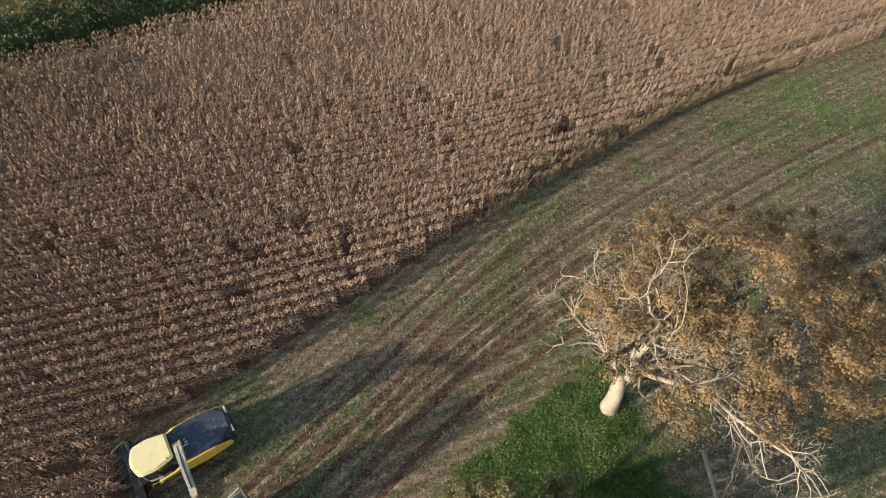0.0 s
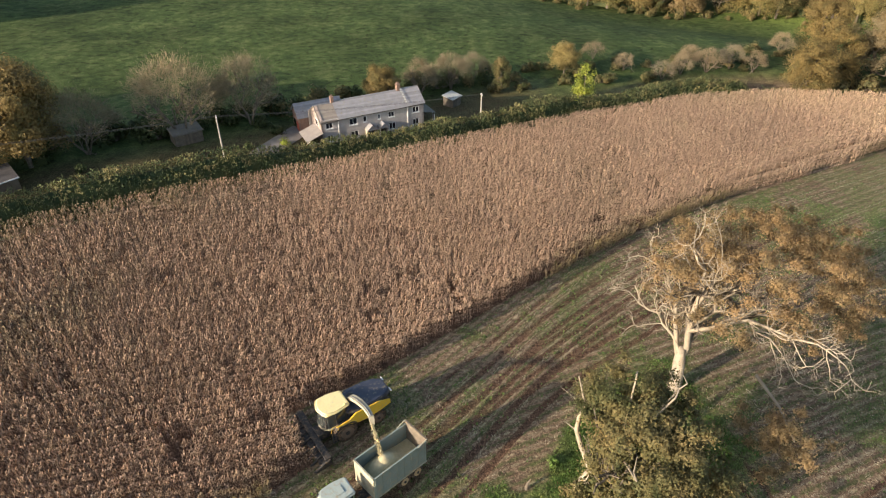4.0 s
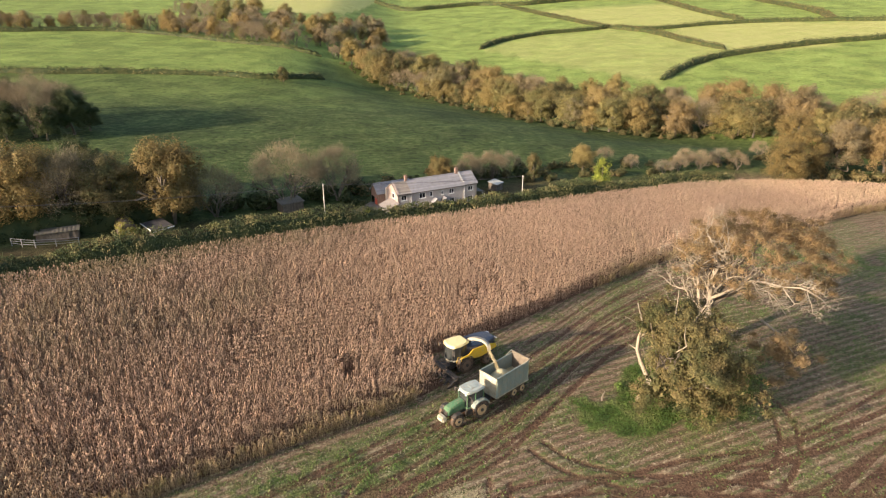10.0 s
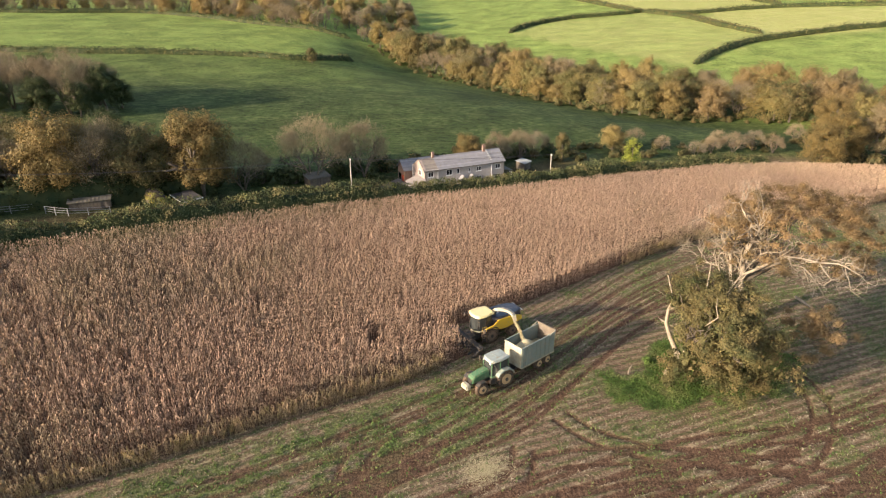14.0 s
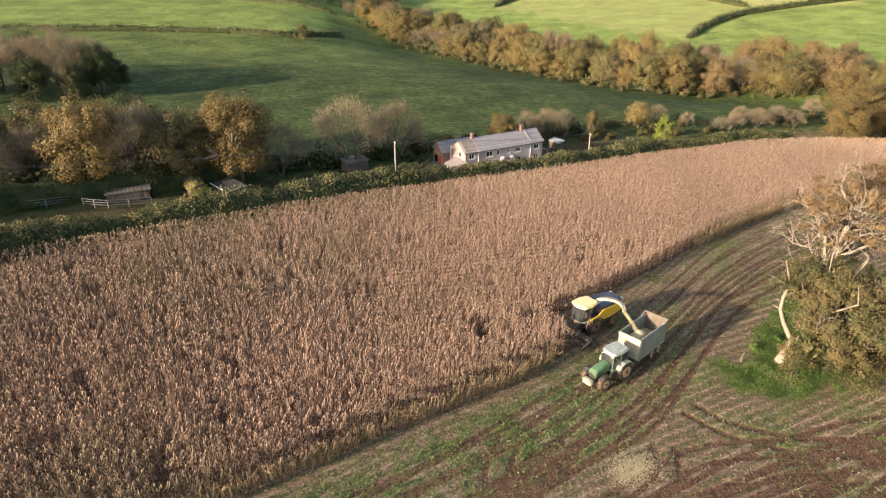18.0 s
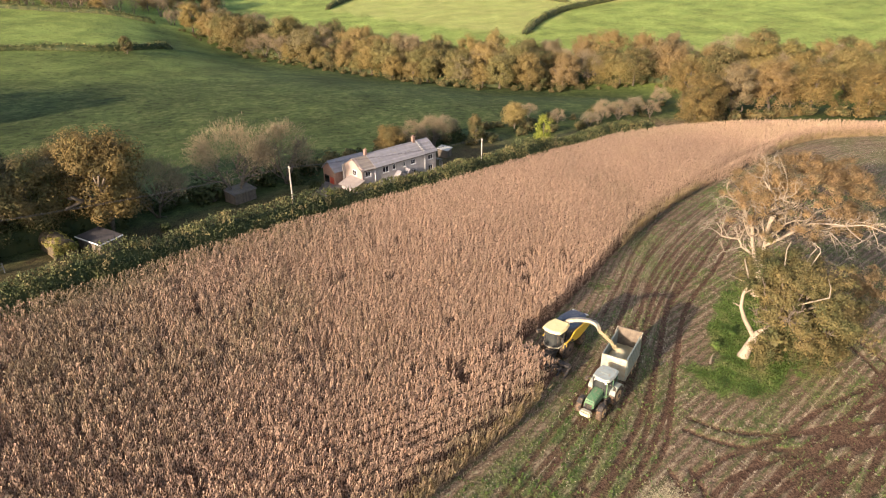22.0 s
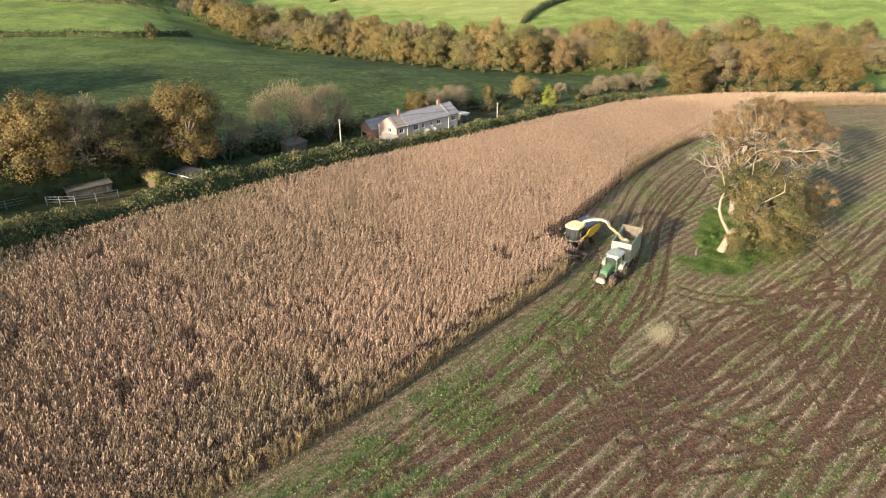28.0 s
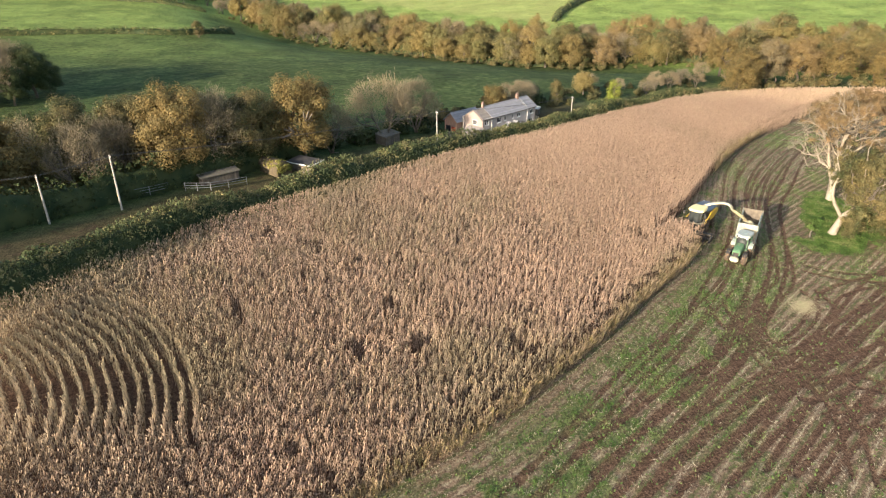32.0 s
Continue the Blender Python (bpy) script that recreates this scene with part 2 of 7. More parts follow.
M_POLE = material("grey_pole_timber", (0.32, 0.29, 0.24), (0.45, 0.41, 0.35), 1.5, 0.8, 0.2)
M_SHEET = material("corrugated_sheet", (0.11, 0.10, 0.085), (0.18, 0.16, 0.13), 1.2, 0.7, 0.1, dirt=(0.16, 0.15, 0.08), dirt_amount=0.5)
M_FELT = material("dark_felt_roof", (0.045, 0.042, 0.043), (0.085, 0.08, 0.078), 1.2, 0.9, 0.2)
M_GALV = material("galvanised_rail", (0.22, 0.22, 0.21), (0.32, 0.32, 0.30), 3, 0.6, metal=0.2)
M_WIRE = material("wire", (0.05, 0.05, 0.05), (0.1, 0.1, 0.1), 3, 0.6)
M_LANE = material("lane_gravel", (0.16, 0.14, 0.12), (0.26, 0.23, 0.2), 0.8, 0.95, 0.4)


# ---- land ----
EDGE_X = [-130, -90, -82, -66, -52, -41, -27, -10, 14, 35, 52, 68, 85, 110, 150]
EDGE_Y = [-30, 2, 8, 21.5, 30, 37, 44.5, 53, 66, 76, 79, 76, 66, 50, 20]


def smooth(a, b, v):
    s = np.clip((v - a) / (b - a), 0, 1)
    return s * s * (3 - 2 * s)


def ground_z(x, y):
    """Height of the land: the cut field, the lane and the house below it, the meadow, the stream and the far hillside."""
    x, y = np.asarray(x, float) / PLAN, np.asarray(y, float) / PLAN
    d = y - np.interp(x, EDGE_X, EDGE_Y)
    fx, fy = np.clip(x, -95, 95), np.clip(y - np.maximum(d - 5, 0), -55, 90)
    field = 1.007 - 0.0542 * fx + 0.0566 * fy + 0.00012 * fx * fx + 0.00041 * fx * fy - 0.00119 * fy * fy
    s = np.clip(-15 - x, -100, 90)
    lane = np.where(s > 0, 0.5 + 0.045 * s + 0.0006 * s * s, 0.5 + 0.03 * s)
    q = 0.73 * (x + 40) + 0.68 * (y - 250)
    near = -7 * np.exp(-(q / 38) ** 2) + 0.03 * np.maximum(-x - 50, 0) + 0.03 * np.maximum(y - 215, 0) * smooth(-20, -90, q)
    meadow = np.where(q < 0, near, -7 + 0.07 * np.clip(q, 0, 600) + 0.02 * np.maximum(q - 600, 0))
    west = 2.5 + 0.05 * np.clip(y - 215, 0, 500) + 0.03 * np.clip(-x - 50, 0, 200)
    meadow = meadow + (west - meadow) * smooth(-15, -85, x) * smooth(160, 225, y)
    land = lane + (meadow - lane) * smooth(16, 58, d)
    return PLAN * (field + (land - field) * smooth(5, 13, d))


def vnoise(x, y, cell, seed=1):
    """Smooth random values from 0 to 1 over the plan."""
    table = np.random.default_rng(seed).random((64, 64))
    u, v = np.asarray(x) / cell + 1000, np.asarray(y) / cell + 1000
    i, j = np.floor(u).astype(int), np.floor(v).astype(int)
    a, b = u - i, v - j
    a, b = a * a * (3 - 2 * a), b * b * (3 - 2 * b)
    i0, i1, j0, j1 = i % 64, (i + 1) % 64, j % 64, (j + 1) % 64
    return (table[i0, j0] * (1 - a) + table[i1, j0] * a) * (1 - b) + (table[i0, j1] * (1 - a) + table[i1, j1] * a) * b


def fbm(x, y, cell, seed=1):
    return 0.5 * vnoise(x, y, cell, seed) + 0.3 * vnoise(x, y, cell / 2.3, seed + 1) + 0.2 * vnoise(x, y, cell / 5.1, seed + 2)


def curve_through(points, step=0.5):
    """A smooth line (Catmull-Rom) through points of the plan, in metres."""
    p = np.array(points, float) * PLAN
    p = np.vstack([2 * p[0] - p[1], p, 2 * p[-1] - p[-2]])
    out = []
    for k in range(1, len(p) - 2):
        n = max(2, int(np.linalg.norm(p[k + 1] - p[k]) / step))
        for t in np.arange(n) / n:
            out.append(0.5 * (2 * p[k] + (p[k + 1] - p[k - 1]) * t + (2 * p[k - 1] - 5 * p[k] + 4 * p[k + 1] - p[k + 2]) * t * t + (3 * p[k] - p[k - 1] - 3 * p[k + 1] + p[k + 2]) * t ** 3))
    return np.array(out + [p[-2]])


def line_field(line, x, y, reach):
    """Distance across and side from a smooth line, for points within reach of it (else a large number)."""
    best = np.full(len(x), 1e3)
    lo, hi = line.min(0) - reach, line.max(0) + reach
    idx = np.where((x > lo[0]) & (x < hi[0]) & (y > lo[1]) & (y < hi[1]))[0]
    if len(idx):
        px, py = x[idx], y[idx]
        d = np.full(len(idx), 1e3)
        for k in range(len(line) - 1):
            ax, ay = line[k]
            ux, uy = line[k + 1] - line[k]
            L = ux * ux + uy * uy + 1e-9
            raw = ((px - ax) * ux + (py - ay) * uy) / L
            t = np.clip(raw, 0, 1)
            dx, dy = px - ax - t * ux, py - ay - t * uy
            dist = np.hypot(dx, dy) * np.sign(ux * dy - uy * dx + 1e-9)
            d = np.where(np.abs(dist) < np.abs(d), dist, d)
        for end, inner in ((line[0], line[1]), (line[-1], line[-2])):
            ahead = (px - end[0]) * (inner[0] - end[0]) + (py - end[1]) * (inner[1] - end[1])
            d = np.where((ahead < 0) & (np.hypot(px - end[0], py - end[1]) < 4), 1e3, d)
        best[idx] = d
    return best


def inside(poly, x, y):
    """Which points lie in a polygon."""
    res = np.zeros(len(x), bool)
    for k in range(len(poly)):
        (x0, y0), (x1, y1) = poly[k - 1], poly[k]
        if y0 == y1:
            continue
        cross = ((y0 > y) != (y1 > y)) & (x < (x1 - x0) * (y - y0) / (y1 - y0) + x0)
        res ^= cross
    return res


# the standing maize: its near edge with the notch that the harvester has cut, then its far edge
NEAR = [(-95, -33), (-62, -18.3), (-50, -13.4), (-37, -6.3), (-30.5, -2.3), (-23.2, 1.7), (-19.5, 4.3), (-16.4, 6.7), (-19.0, 10.6),
        (-12.9, 14.5), (-4.8, 20.9), (1.9, 26.4), (8.2, 31.1), (13.5, 34.8), (19.3, 38.6), (26.5, 41.8), (33.8, 45.3), (42, 49.6), (48, 52.3), (57.4, 58.0), (69.5, 61.9), (79, 61.3), (89, 58), (112, 46)]
FIELD_POLY = np.array(NEAR + [(112, 48.5), (85, 66.3), (68, 76.2), (52, 79.2), (35, 76.2), (14, 66.2), (-10, 53.2), (-27, 44.7), (-41, 37.2), (-52, 30.2), (-66, 21.7), (-82, 8.2), (-95, -2)]) * PLAN
LINES = []


def way(strength, *points):
    """Wheel ruts of a cart or tractor along a smooth line of the plan."""
    LINES.append((curve_through(points), strength))


way(1.0, (-60, -30), (-38, -19.6), (-26, -15.6), (-19.5, -13.6), (-10.5, -10.2), (-2.7, -7.7), (6.7, -3.6), (24, 2.9), (50, 14))
way(1.0, (-70, -33), (-40.8, -17.8), (-34.7, -15), (-28.4, -11.7), (-22, -7.6), (-13.5, -1.4), (-7.0, 5), (0.3, 13), (9.5, 19.8), (24, 30.5), (45, 42))
way(0.8, (-22, -6), (-24.4, -9), (-24.2, -12), (-20.6, -11.2), (-15.1, -8.4), (-10, -5.9), (0.9, -5.2), (11.1, -7.0), (26, -8))
way(0.9, (-50, -31), (-29.9, -21.9), (-19.5, -17.3), (-7.2, -12.8), (3.5, -9.3), (13.7, -5.4), (30, 4))
way(0.8, (-30, -12), (-25.5, -8.9), (-20.9, -5.6), (-13.7, 0.5), (-7.9, 6.3), (-0.8, 14.3), (8, 21.6), (22.4, 31.3), (45, 44))
way(0.75, (-52, -20), (-40, -12.6), (-30, -7.3), (-20.5, -0.6), (-12, 6.2), (-5, 13.2), (3, 21.5), (16, 31.4), (40, 46))
way(0.9, (12.2, 7), (13.0, 3), (11.5, -1.5), (7, -6), (0, -10), (-9, -15))
way(0.6, (-7.5, 13), (-2, 18.5), (6, 26.5), (18, 35.8), (42, 48))
way(0.7, (-64, -26), (-50, -18.6), (-38, -12.5), (-28, -6.4), (-21, -2.2), (-14, 3.2), (-7, 9.5), (2, 17.8), (14, 27), (40, 42))
way(0.8, (-56, -27), (-44, -21), (-34, -17), (-24, -13.8), (-15, -10.4), (-6, -6.2), (2, -3.6), (12, -1.2), (30, 8))
way(0.7, (-26, -30), (-20, -25), (-8, -19), (6, -12), (20, -5.5), (36, 1))
way(0.9, (-47.7, -19.1), (-42.9, -17.1), (-35.9, -14.2), (-26.0, -10.7))
way(0.8, (-46.8, -20.6), (-40.4, -17.4), (-32.4, -13.4), (-26.8, -10.3), (-19.8, -5.3))
way(1.0, (-42.7, -21.5), (-37.5, -19.5), (-29.6, -16.2), (-22.5, -13.8), (-12.6, -10.3), (-1.8, -6.9), (8.3, -5.3))
way(1.0, (-39.5, -22.2), (-32.6, -19.4), (-25.4, -16.8), (-17.7, -15.1), (-9.9, -13.8), (-0.2, -10.8))
way(0.9, (-36.1, -21.9), (-28.1, -17.9), (-21.7, -15.5), (-12.6, -12.1), (-1.6, -7.6))
way(0.78, (-24.2, -4.3), (-25.7, -7.7), (-25.4, -10.6), (-25.1, -14.2), (-24.9, -17.4))
way(0.78, (-21.0, -6.4), (-24.1, -9.6), (-24.4, -12.3), (-21.6, -12.2), (-17.1, -10.4), (-14.0, -8.0), (-13.1, -4.9))
way(0.78, (-5.3, 7.1), (-13.0, -2.0), (-18.0, -5.2), (-22.4, -7.9), (-25.5, -10.5), (-26.7, -14.2))
way(0.85, (-9.8, -1.1), (-7.4, -3.4), (-2.5, -5.1), (7.4, -6.0))
way(0.85, (-33.8, -24.2), (-27.1, -21.6), (-19.5, -18.8), (-12.0, -17.5), (-3.1, -14.4))
way(0.78, (-29.8, -25.3), (-26.3, -21.0), (-24.9, -18.3), (-24.3, -15.4))
way(0.85, (-27.9, -25.9), (-21.0, -23.1), (-12.4, -19.7), (-6.6, -17.3))
way(0.85, (-23.9, -26.8), (-17.3, -23.8), (-11.2, -21.0))
way(0.78, (-27.2, -20.1), (-22.9, -20.8), (-18.5, -21.5), (-13.9, -22.0))
way(0.78, (-9.0, -19.2), (-6.6, -14.1), (-5.5, -11.5), (0.7, -8.8))
way(0.78, (-27.3, -16.8), (-25.5, -17.3), (-21.5, -17.0), (-18.5, -19.0), (-16.3, -21.3))
way(0.9, (-13.9, -22), (-4, -20.5), (6, -17), (16, -10.5), (28, -4))
way(0.95, (-11.2, -21), (-1, -16.4), (10, -9.6), (22, -2))
way(0.85, (-6.6, -17.3), (3, -12.8), (14, -6.2), (26, 2))
way(0.9, (-3.1, -14.4), (7, -9.8), (18, -3.4), (30, 5))
way(0.9, (-20, -27.5), (-8, -23.6), (4, -18.8), (16, -13.2))
way(0.8, (-9, -26.5), (-4.5, -21), (-2.5, -15.6), (2, -11.4))
way(0.85, (-30, -28), (-19, -24.6), (-8, -19.2), (2, -14.6))
EDGE_LINE = curve_through([(-95, -33), (-62, -18.3), (-50, -13.4), (-37, -6.3), (-30.5, -2.3), (-23.2, 1.7), (-16.4, 6.7), (-6.6, 16.2), (5.8, 29), (22, 40), (40, 50), (57.4, 58.0), (69.5, 61.9), (79, 61.3), (89, 58), (112, 46)], 2.0)


def track_mask(x, y):
    """Bare wheel ruts (0 to 1) of the carts' ways over the cut field."""
    m = np.zeros(len(x))
    wob = 0.86 + 0.30 * vnoise(x, y, 1.3, 31)
    for line, w in LINES:
        d = line_field(line, x, y, 3)
        for off in (-0.95, 0.95):
            m = np.maximum(m, w * wob * np.exp(-((d - off) / 0.33) ** 4))
        m = np.maximum(m, 0.06 * w * np.exp(-(d / 1.5) ** 4))
    return np.clip(m, 0, 1)


def grid_axis(a, b, step, lo, hi, grow=1.10):
    v = list(np.arange(a, b + step / 2, step))
    s = step
    while v[-1] < hi:
        s *= grow
        v.append(v[-1] + s)
    s = step
    while v[0] > lo:
        s *= grow
        v.insert(0, v[0] - s)
    return np.array(v)


def mesh_np(name, verts, faces, mats=(), smooth_shade=False):
    """A mesh from arrays: verts (n, 3) and faces (m, 3 or 4)."""
    me = bpy.data.meshes.new(name)
    verts, faces = np.asarray(verts, np.float32), np.asarray(faces, np.int32)
    me.vertices.add(len(verts)), me.loops.add(faces.size), me.polygons.add(len(faces))
    me.vertices.foreach_set("co", verts.ravel())
    me.loops.foreach_set("vertex_index", faces.ravel())
    me.polygons.foreach_set("loop_start", np.arange(0, faces.size, faces.shape[1], dtype=np.int32))
    me.polygons.foreach_set("use_smooth", np.full(len(faces), smooth_shade))
    for m in mats:
        me.materials.append(m)
    me.update(calc_edges=True)
    return me


def vert_attr(me, name, values):
    me.attributes.new(name, "FLOAT", "POINT").data.foreach_set("value", np.asarray(values, np.float32))


gx, gy = grid_axis(-72, 46, 0.24, -2500, 2500, 1.06), grid_axis(-40, 46, 0.24, -900, 3000, 1.06)
GX, GY = np.meshgrid(gx, gy)
GX, GY = GX.ravel(), GY.ravel()
GZ = ground_z(GX, GY)
UX, UY = GX / PLAN, GY / PLAN
D_FAR = UY - np.interp(UX, EDGE_X, EDGE_Y)
in_field = smooth(5.0, 2.5, D_FAR)
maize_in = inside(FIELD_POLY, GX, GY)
# wheel ruts; the maize floor gets 0.7, painting shade between the rows
ruts_and_shade = np.maximum(track_mask(GX, GY) * in_field * (1 - 0.35 * smooth(2, 22, GX) * smooth(10, 24, GY)), 0.7 * maize_in) * smooth(60, 46, GX) * smooth(56, 46, GY)
churned = smooth(-34, -18, UX) * smooth(-7, -14, UY - 0.3 * UX) * smooth(40, 25, UX) * in_field * (1 - maize_in)
ruts_and_shade = np.maximum(ruts_and_shade, churned * np.clip(1.3 * fbm(GX, GY, 2.6, 91) - 0.32, 0, 0.42))
island = np.hypot((UX - 5.0) / 10.0, (UY - 5.4 - 0.30 * (UX - 5.0)) / 4.5) + 0.7 * (fbm(GX, GY, 3.0, 5) - 0.5)
ring = np.hypot((0.76 * (UX - 6) + 0.65 * (UY - 10)) / 8.5, (0.76 * (UY - 10) - 0.65 * (UX - 6)) / 3.3) + 0.7 * (fbm(GX, GY, 3.0, 5) - 0.5)
island = smooth(1.08, 0.72, np.minimum(island, ring))
weedy = smooth(0.48, 0.64, fbm(GX, GY, 5.0, 9)) * 0.38
for wx, wy, wr in ((-21, -3.4, 3.2), (-17.5, -1.4, 2.6), (-12, 0.6, 2.6), (-28, -7, 3), (-37, -11, 4), (-3.5, -12, 2.4), (0.5, -10, 2.4), (33, 40, 8), (45, 36, 10), (-47, -17, 4)):
    weedy = np.maximum(weedy, 0.95 * np.exp(-((UX - wx) ** 2 + (UY - wy) ** 2 * 2.5) / wr ** 2) * smooth(0.35, 0.6, fbm(GX, GY, 2.0, 15)))
near_edge = np.abs(line_field(EDGE_LINE, GX, GY, 14) + 7)
weedy = np.maximum(weedy, 0.85 * smooth(6.5, 3, near_edge) * smooth(-10, -25, GX) * smooth(0.40, 0.58, fbm(GX, GY, 2.4, 19)))
weedy = weedy * (1 - ruts_and_shade) * in_field * (1 - maize_in)
GZ = GZ - 0.13 * ruts_and_shade * (1 - maize_in) + 0.03 * (fbm(GX, GY, 0.9, 21) - 0.5) * in_field
Q = 0.73 * (UX + 40) + 0.68 * (UY - 250)
# strip behind the hedge: less grass, more mud colour, standing in for tree shade
pasture = smooth(6, 12, D_FAR) * (1 - 0.6 * smooth(20, 0, UX) * smooth(22, 15, D_FAR))
ruts_and_shade = np.maximum(ruts_and_shade, 0.8 * smooth(5, 7, D_FAR) * smooth(24, 16, D_FAR) * smooth(20, 0, UX))
# low on the near meadow, painted as hill shade; upper west part lightened as sunlit
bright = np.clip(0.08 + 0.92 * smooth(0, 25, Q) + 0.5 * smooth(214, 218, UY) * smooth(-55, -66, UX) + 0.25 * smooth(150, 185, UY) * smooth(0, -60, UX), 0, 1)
pale_field = np.zeros(len(GX))
PALE_FIELDS = [
    (0.45, [(23, 338), (43, 367), (67, 383), (97, 389), (114, 396), (129, 364), (135, 319), (141, 285), (117, 255), (97, 237), (83, 219), (40, 300)]),
    (0.85, [(141, 285), (135, 319), (129, 364), (171, 381), (206, 379), (245, 364), (330, 340), (420, 270), (300, 292), (224, 290), (171, 282)]),
    (0.75, [(114, 396), (98, 457), (82, 534), (203, 535), (197, 452), (200, 388), (150, 390)]),
    (1.0, [(-126, 472), (-95, 436), (-66, 472), (-55, 550), (-48, 640), (-60, 760), (-220, 760), (-165, 540)]),
]
for amount, outline in PALE_FIELDS:
    pale_field = np.maximum(pale_field, amount * inside(np.array(outline, float), UX, UY))
edge_y = np.interp(GX, EDGE_LINE[:, 0], EDGE_LINE[:, 1])
row_at = np.where(GY > edge_y - 12.5 - 18 * smooth(0, 60, GX), (edge_y - GY) / 1.28, (0.43 * GX - 0.0006 * GX * GX + 30 - GY) / 1.13)
fine_part = smooth(130, 110, np.abs(GX - 14)) * smooth(-64, -44, GY) * in_field
gn, gm_ = len(gx), len(gy)
gi = (np.arange(gm_ - 1)[:, None] * gn + np.arange(gn - 1)[None, :]).ravel()


def ground_material():
    m, nt, bsdf = node_chain("field_and_pasture", 0.95, 0, 0.1)
    pos = nt.nodes.new("ShaderNodeNewGeometry").outputs["Position"]

    def attr(name):
        a = nt.nodes.new("ShaderNodeAttribute")
        a.attribute_name = name
        return a.outputs["Fac"]
    fine, mid, big = noise_value(nt, pos, 9, 5), noise_value(nt, pos, 1.3, 4), noise_value(nt, pos, 0.12, 3)
    along = nt.nodes.new("ShaderNodeMapping")
    along.inputs["Rotation"].default_value = (0, 0, radians(-24))
    along.inputs["Scale"].default_value = (0.35, 2.6, 1)
    nt.links.new(pos, along.inputs["Vector"])
    furrow = noise_value(nt, along.outputs[0], 1.0, 5)
    flecks = noise_value(nt, pos, 22, 2)
    wav = nt.nodes.new("ShaderNodeMath")
    wav.operation = "PINGPONG"
    wav.inputs[1].default_value = 0.5
    nt.links.new(attr("row_at"), wav.inputs[0])
    broken = nt.nodes.new("ShaderNodeMath")
    broken.operation = "MULTIPLY_ADD"
    broken.inputs[1].default_value, broken.inputs[2].default_value = 0.9, -0.30
    nt.links.new(noise_value(nt, pos, 1.7, 4), broken.inputs[0])
    rows_v = nt.nodes.new("ShaderNodeMath")
    nt.links.new(wav.outputs[0], rows_v.inputs[0]), nt.links.new(broken.outputs[0], rows_v.inputs[1])
    stub_row = ramp_of(nt, rows_v.outputs[0], ((1, 1, 1), (0, 0, 0)), 0.12, 0.26)
    weed_row = ramp_of(nt, rows_v.outputs[0], ((0, 0, 0), (1, 1, 1)), 0.42, 0.62)
    near = nt.nodes.new("ShaderNodeMath")
    near.operation = "MULTIPLY"
    nt.links.new(stub_row, near.inputs[0]), nt.links.new(attr("fine_part"), near.inputs[1])
    near2 = nt.nodes.new("ShaderNodeMath")
    near2.operation = "MULTIPLY"
    nt.links.new(weed_row, near2.inputs[0]), nt.links.new(attr("fine_part"), near2.inputs[1])
    tussock = noise_value(nt, pos, 0.5, 8)
    litter = ramp_of(nt, mix_val(nt, 0.45, furrow, fine), ((0.090, 0.057, 0.037), (0.165, 0.109, 0.070), (0.235, 0.165, 0.104)), 0.38, 0.62)
    litter = mix_rgb(nt, ramp_of(nt, flecks, ((0, 0, 0), (1, 1, 1)), 0.58, 0.66), litter, (0.275, 0.215, 0.135))
    litter = mix_rgb(nt, near2.outputs[0], litter, (0.105, 0.100, 0.045))
    patchy = ramp_of(nt, noise_value(nt, pos, 0.22, 4), ((0.15, 0.15, 0.15), (1, 1, 1)), 0.36, 0.58)
    near3 = nt.nodes.new("ShaderNodeMath")
    near3.operation = "MULTIPLY"
    nt.links.new(near.outputs[0], near3.inputs[0]), nt.links.new(patchy, near3.inputs[1])
    litter = mix_rgb(nt, near3.outputs[0], litter, (0.30, 0.245, 0.15))
    tread = nt.nodes.new("ShaderNodeMapping")
    tread.inputs["Rotation"].default_value = (0, 0, radians(-24))
    tread.inputs["Scale"].default_value = (4.6, 0.7, 1)
    nt.links.new(pos, tread.inputs["Vector"])
    lugs = noise_value(nt, tread.outputs[0], 1.0, 2)
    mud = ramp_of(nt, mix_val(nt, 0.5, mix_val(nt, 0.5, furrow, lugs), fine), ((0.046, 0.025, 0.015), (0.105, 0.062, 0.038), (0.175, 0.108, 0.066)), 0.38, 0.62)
    weed = ramp_of(nt, mix_val(nt, 0.6, mid, fine), ((0.07, 0.095, 0.032), (0.145, 0.18, 0.055)), 0.36, 0.62)
    lush = ramp_of(nt, mix_val(nt, 0.5, mid, fine), ((0.06, 0.10, 0.024), (0.13, 0.18, 0.045)), 0.36, 0.62)
    # meadow grass with the hill's shade put into its green
    shaded_turf = ramp_of(nt, mix_val(nt, 0.65, big, tussock), ((0.020, 0.034, 0.012), (0.039, 0.059, 0.018), (0.075, 0.092, 0.033)), 0.38, 0.62)
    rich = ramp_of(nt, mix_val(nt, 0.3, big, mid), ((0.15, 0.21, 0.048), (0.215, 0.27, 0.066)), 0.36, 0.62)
    straw = ramp_of(nt, mix_val(nt, 0.3, big, mid), ((0.32, 0.34, 0.10), (0.42, 0.40, 0.15)), 0.36, 0.62)
    crisp = nt.nodes.new("ShaderNodeMath")
    crisp.operation = "MULTIPLY_ADD"
    crisp.inputs[1].default_value = 0.5
    nt.links.new(noise_value(nt, pos, 2.6, 5), crisp.inputs[0]), nt.links.new(attr("ruts_and_shade"), crisp.inputs[2])
    # mud in the ruts, and as painted shade below maize and along the lane
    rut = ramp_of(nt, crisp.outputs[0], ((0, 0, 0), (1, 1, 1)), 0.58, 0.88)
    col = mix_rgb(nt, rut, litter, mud)
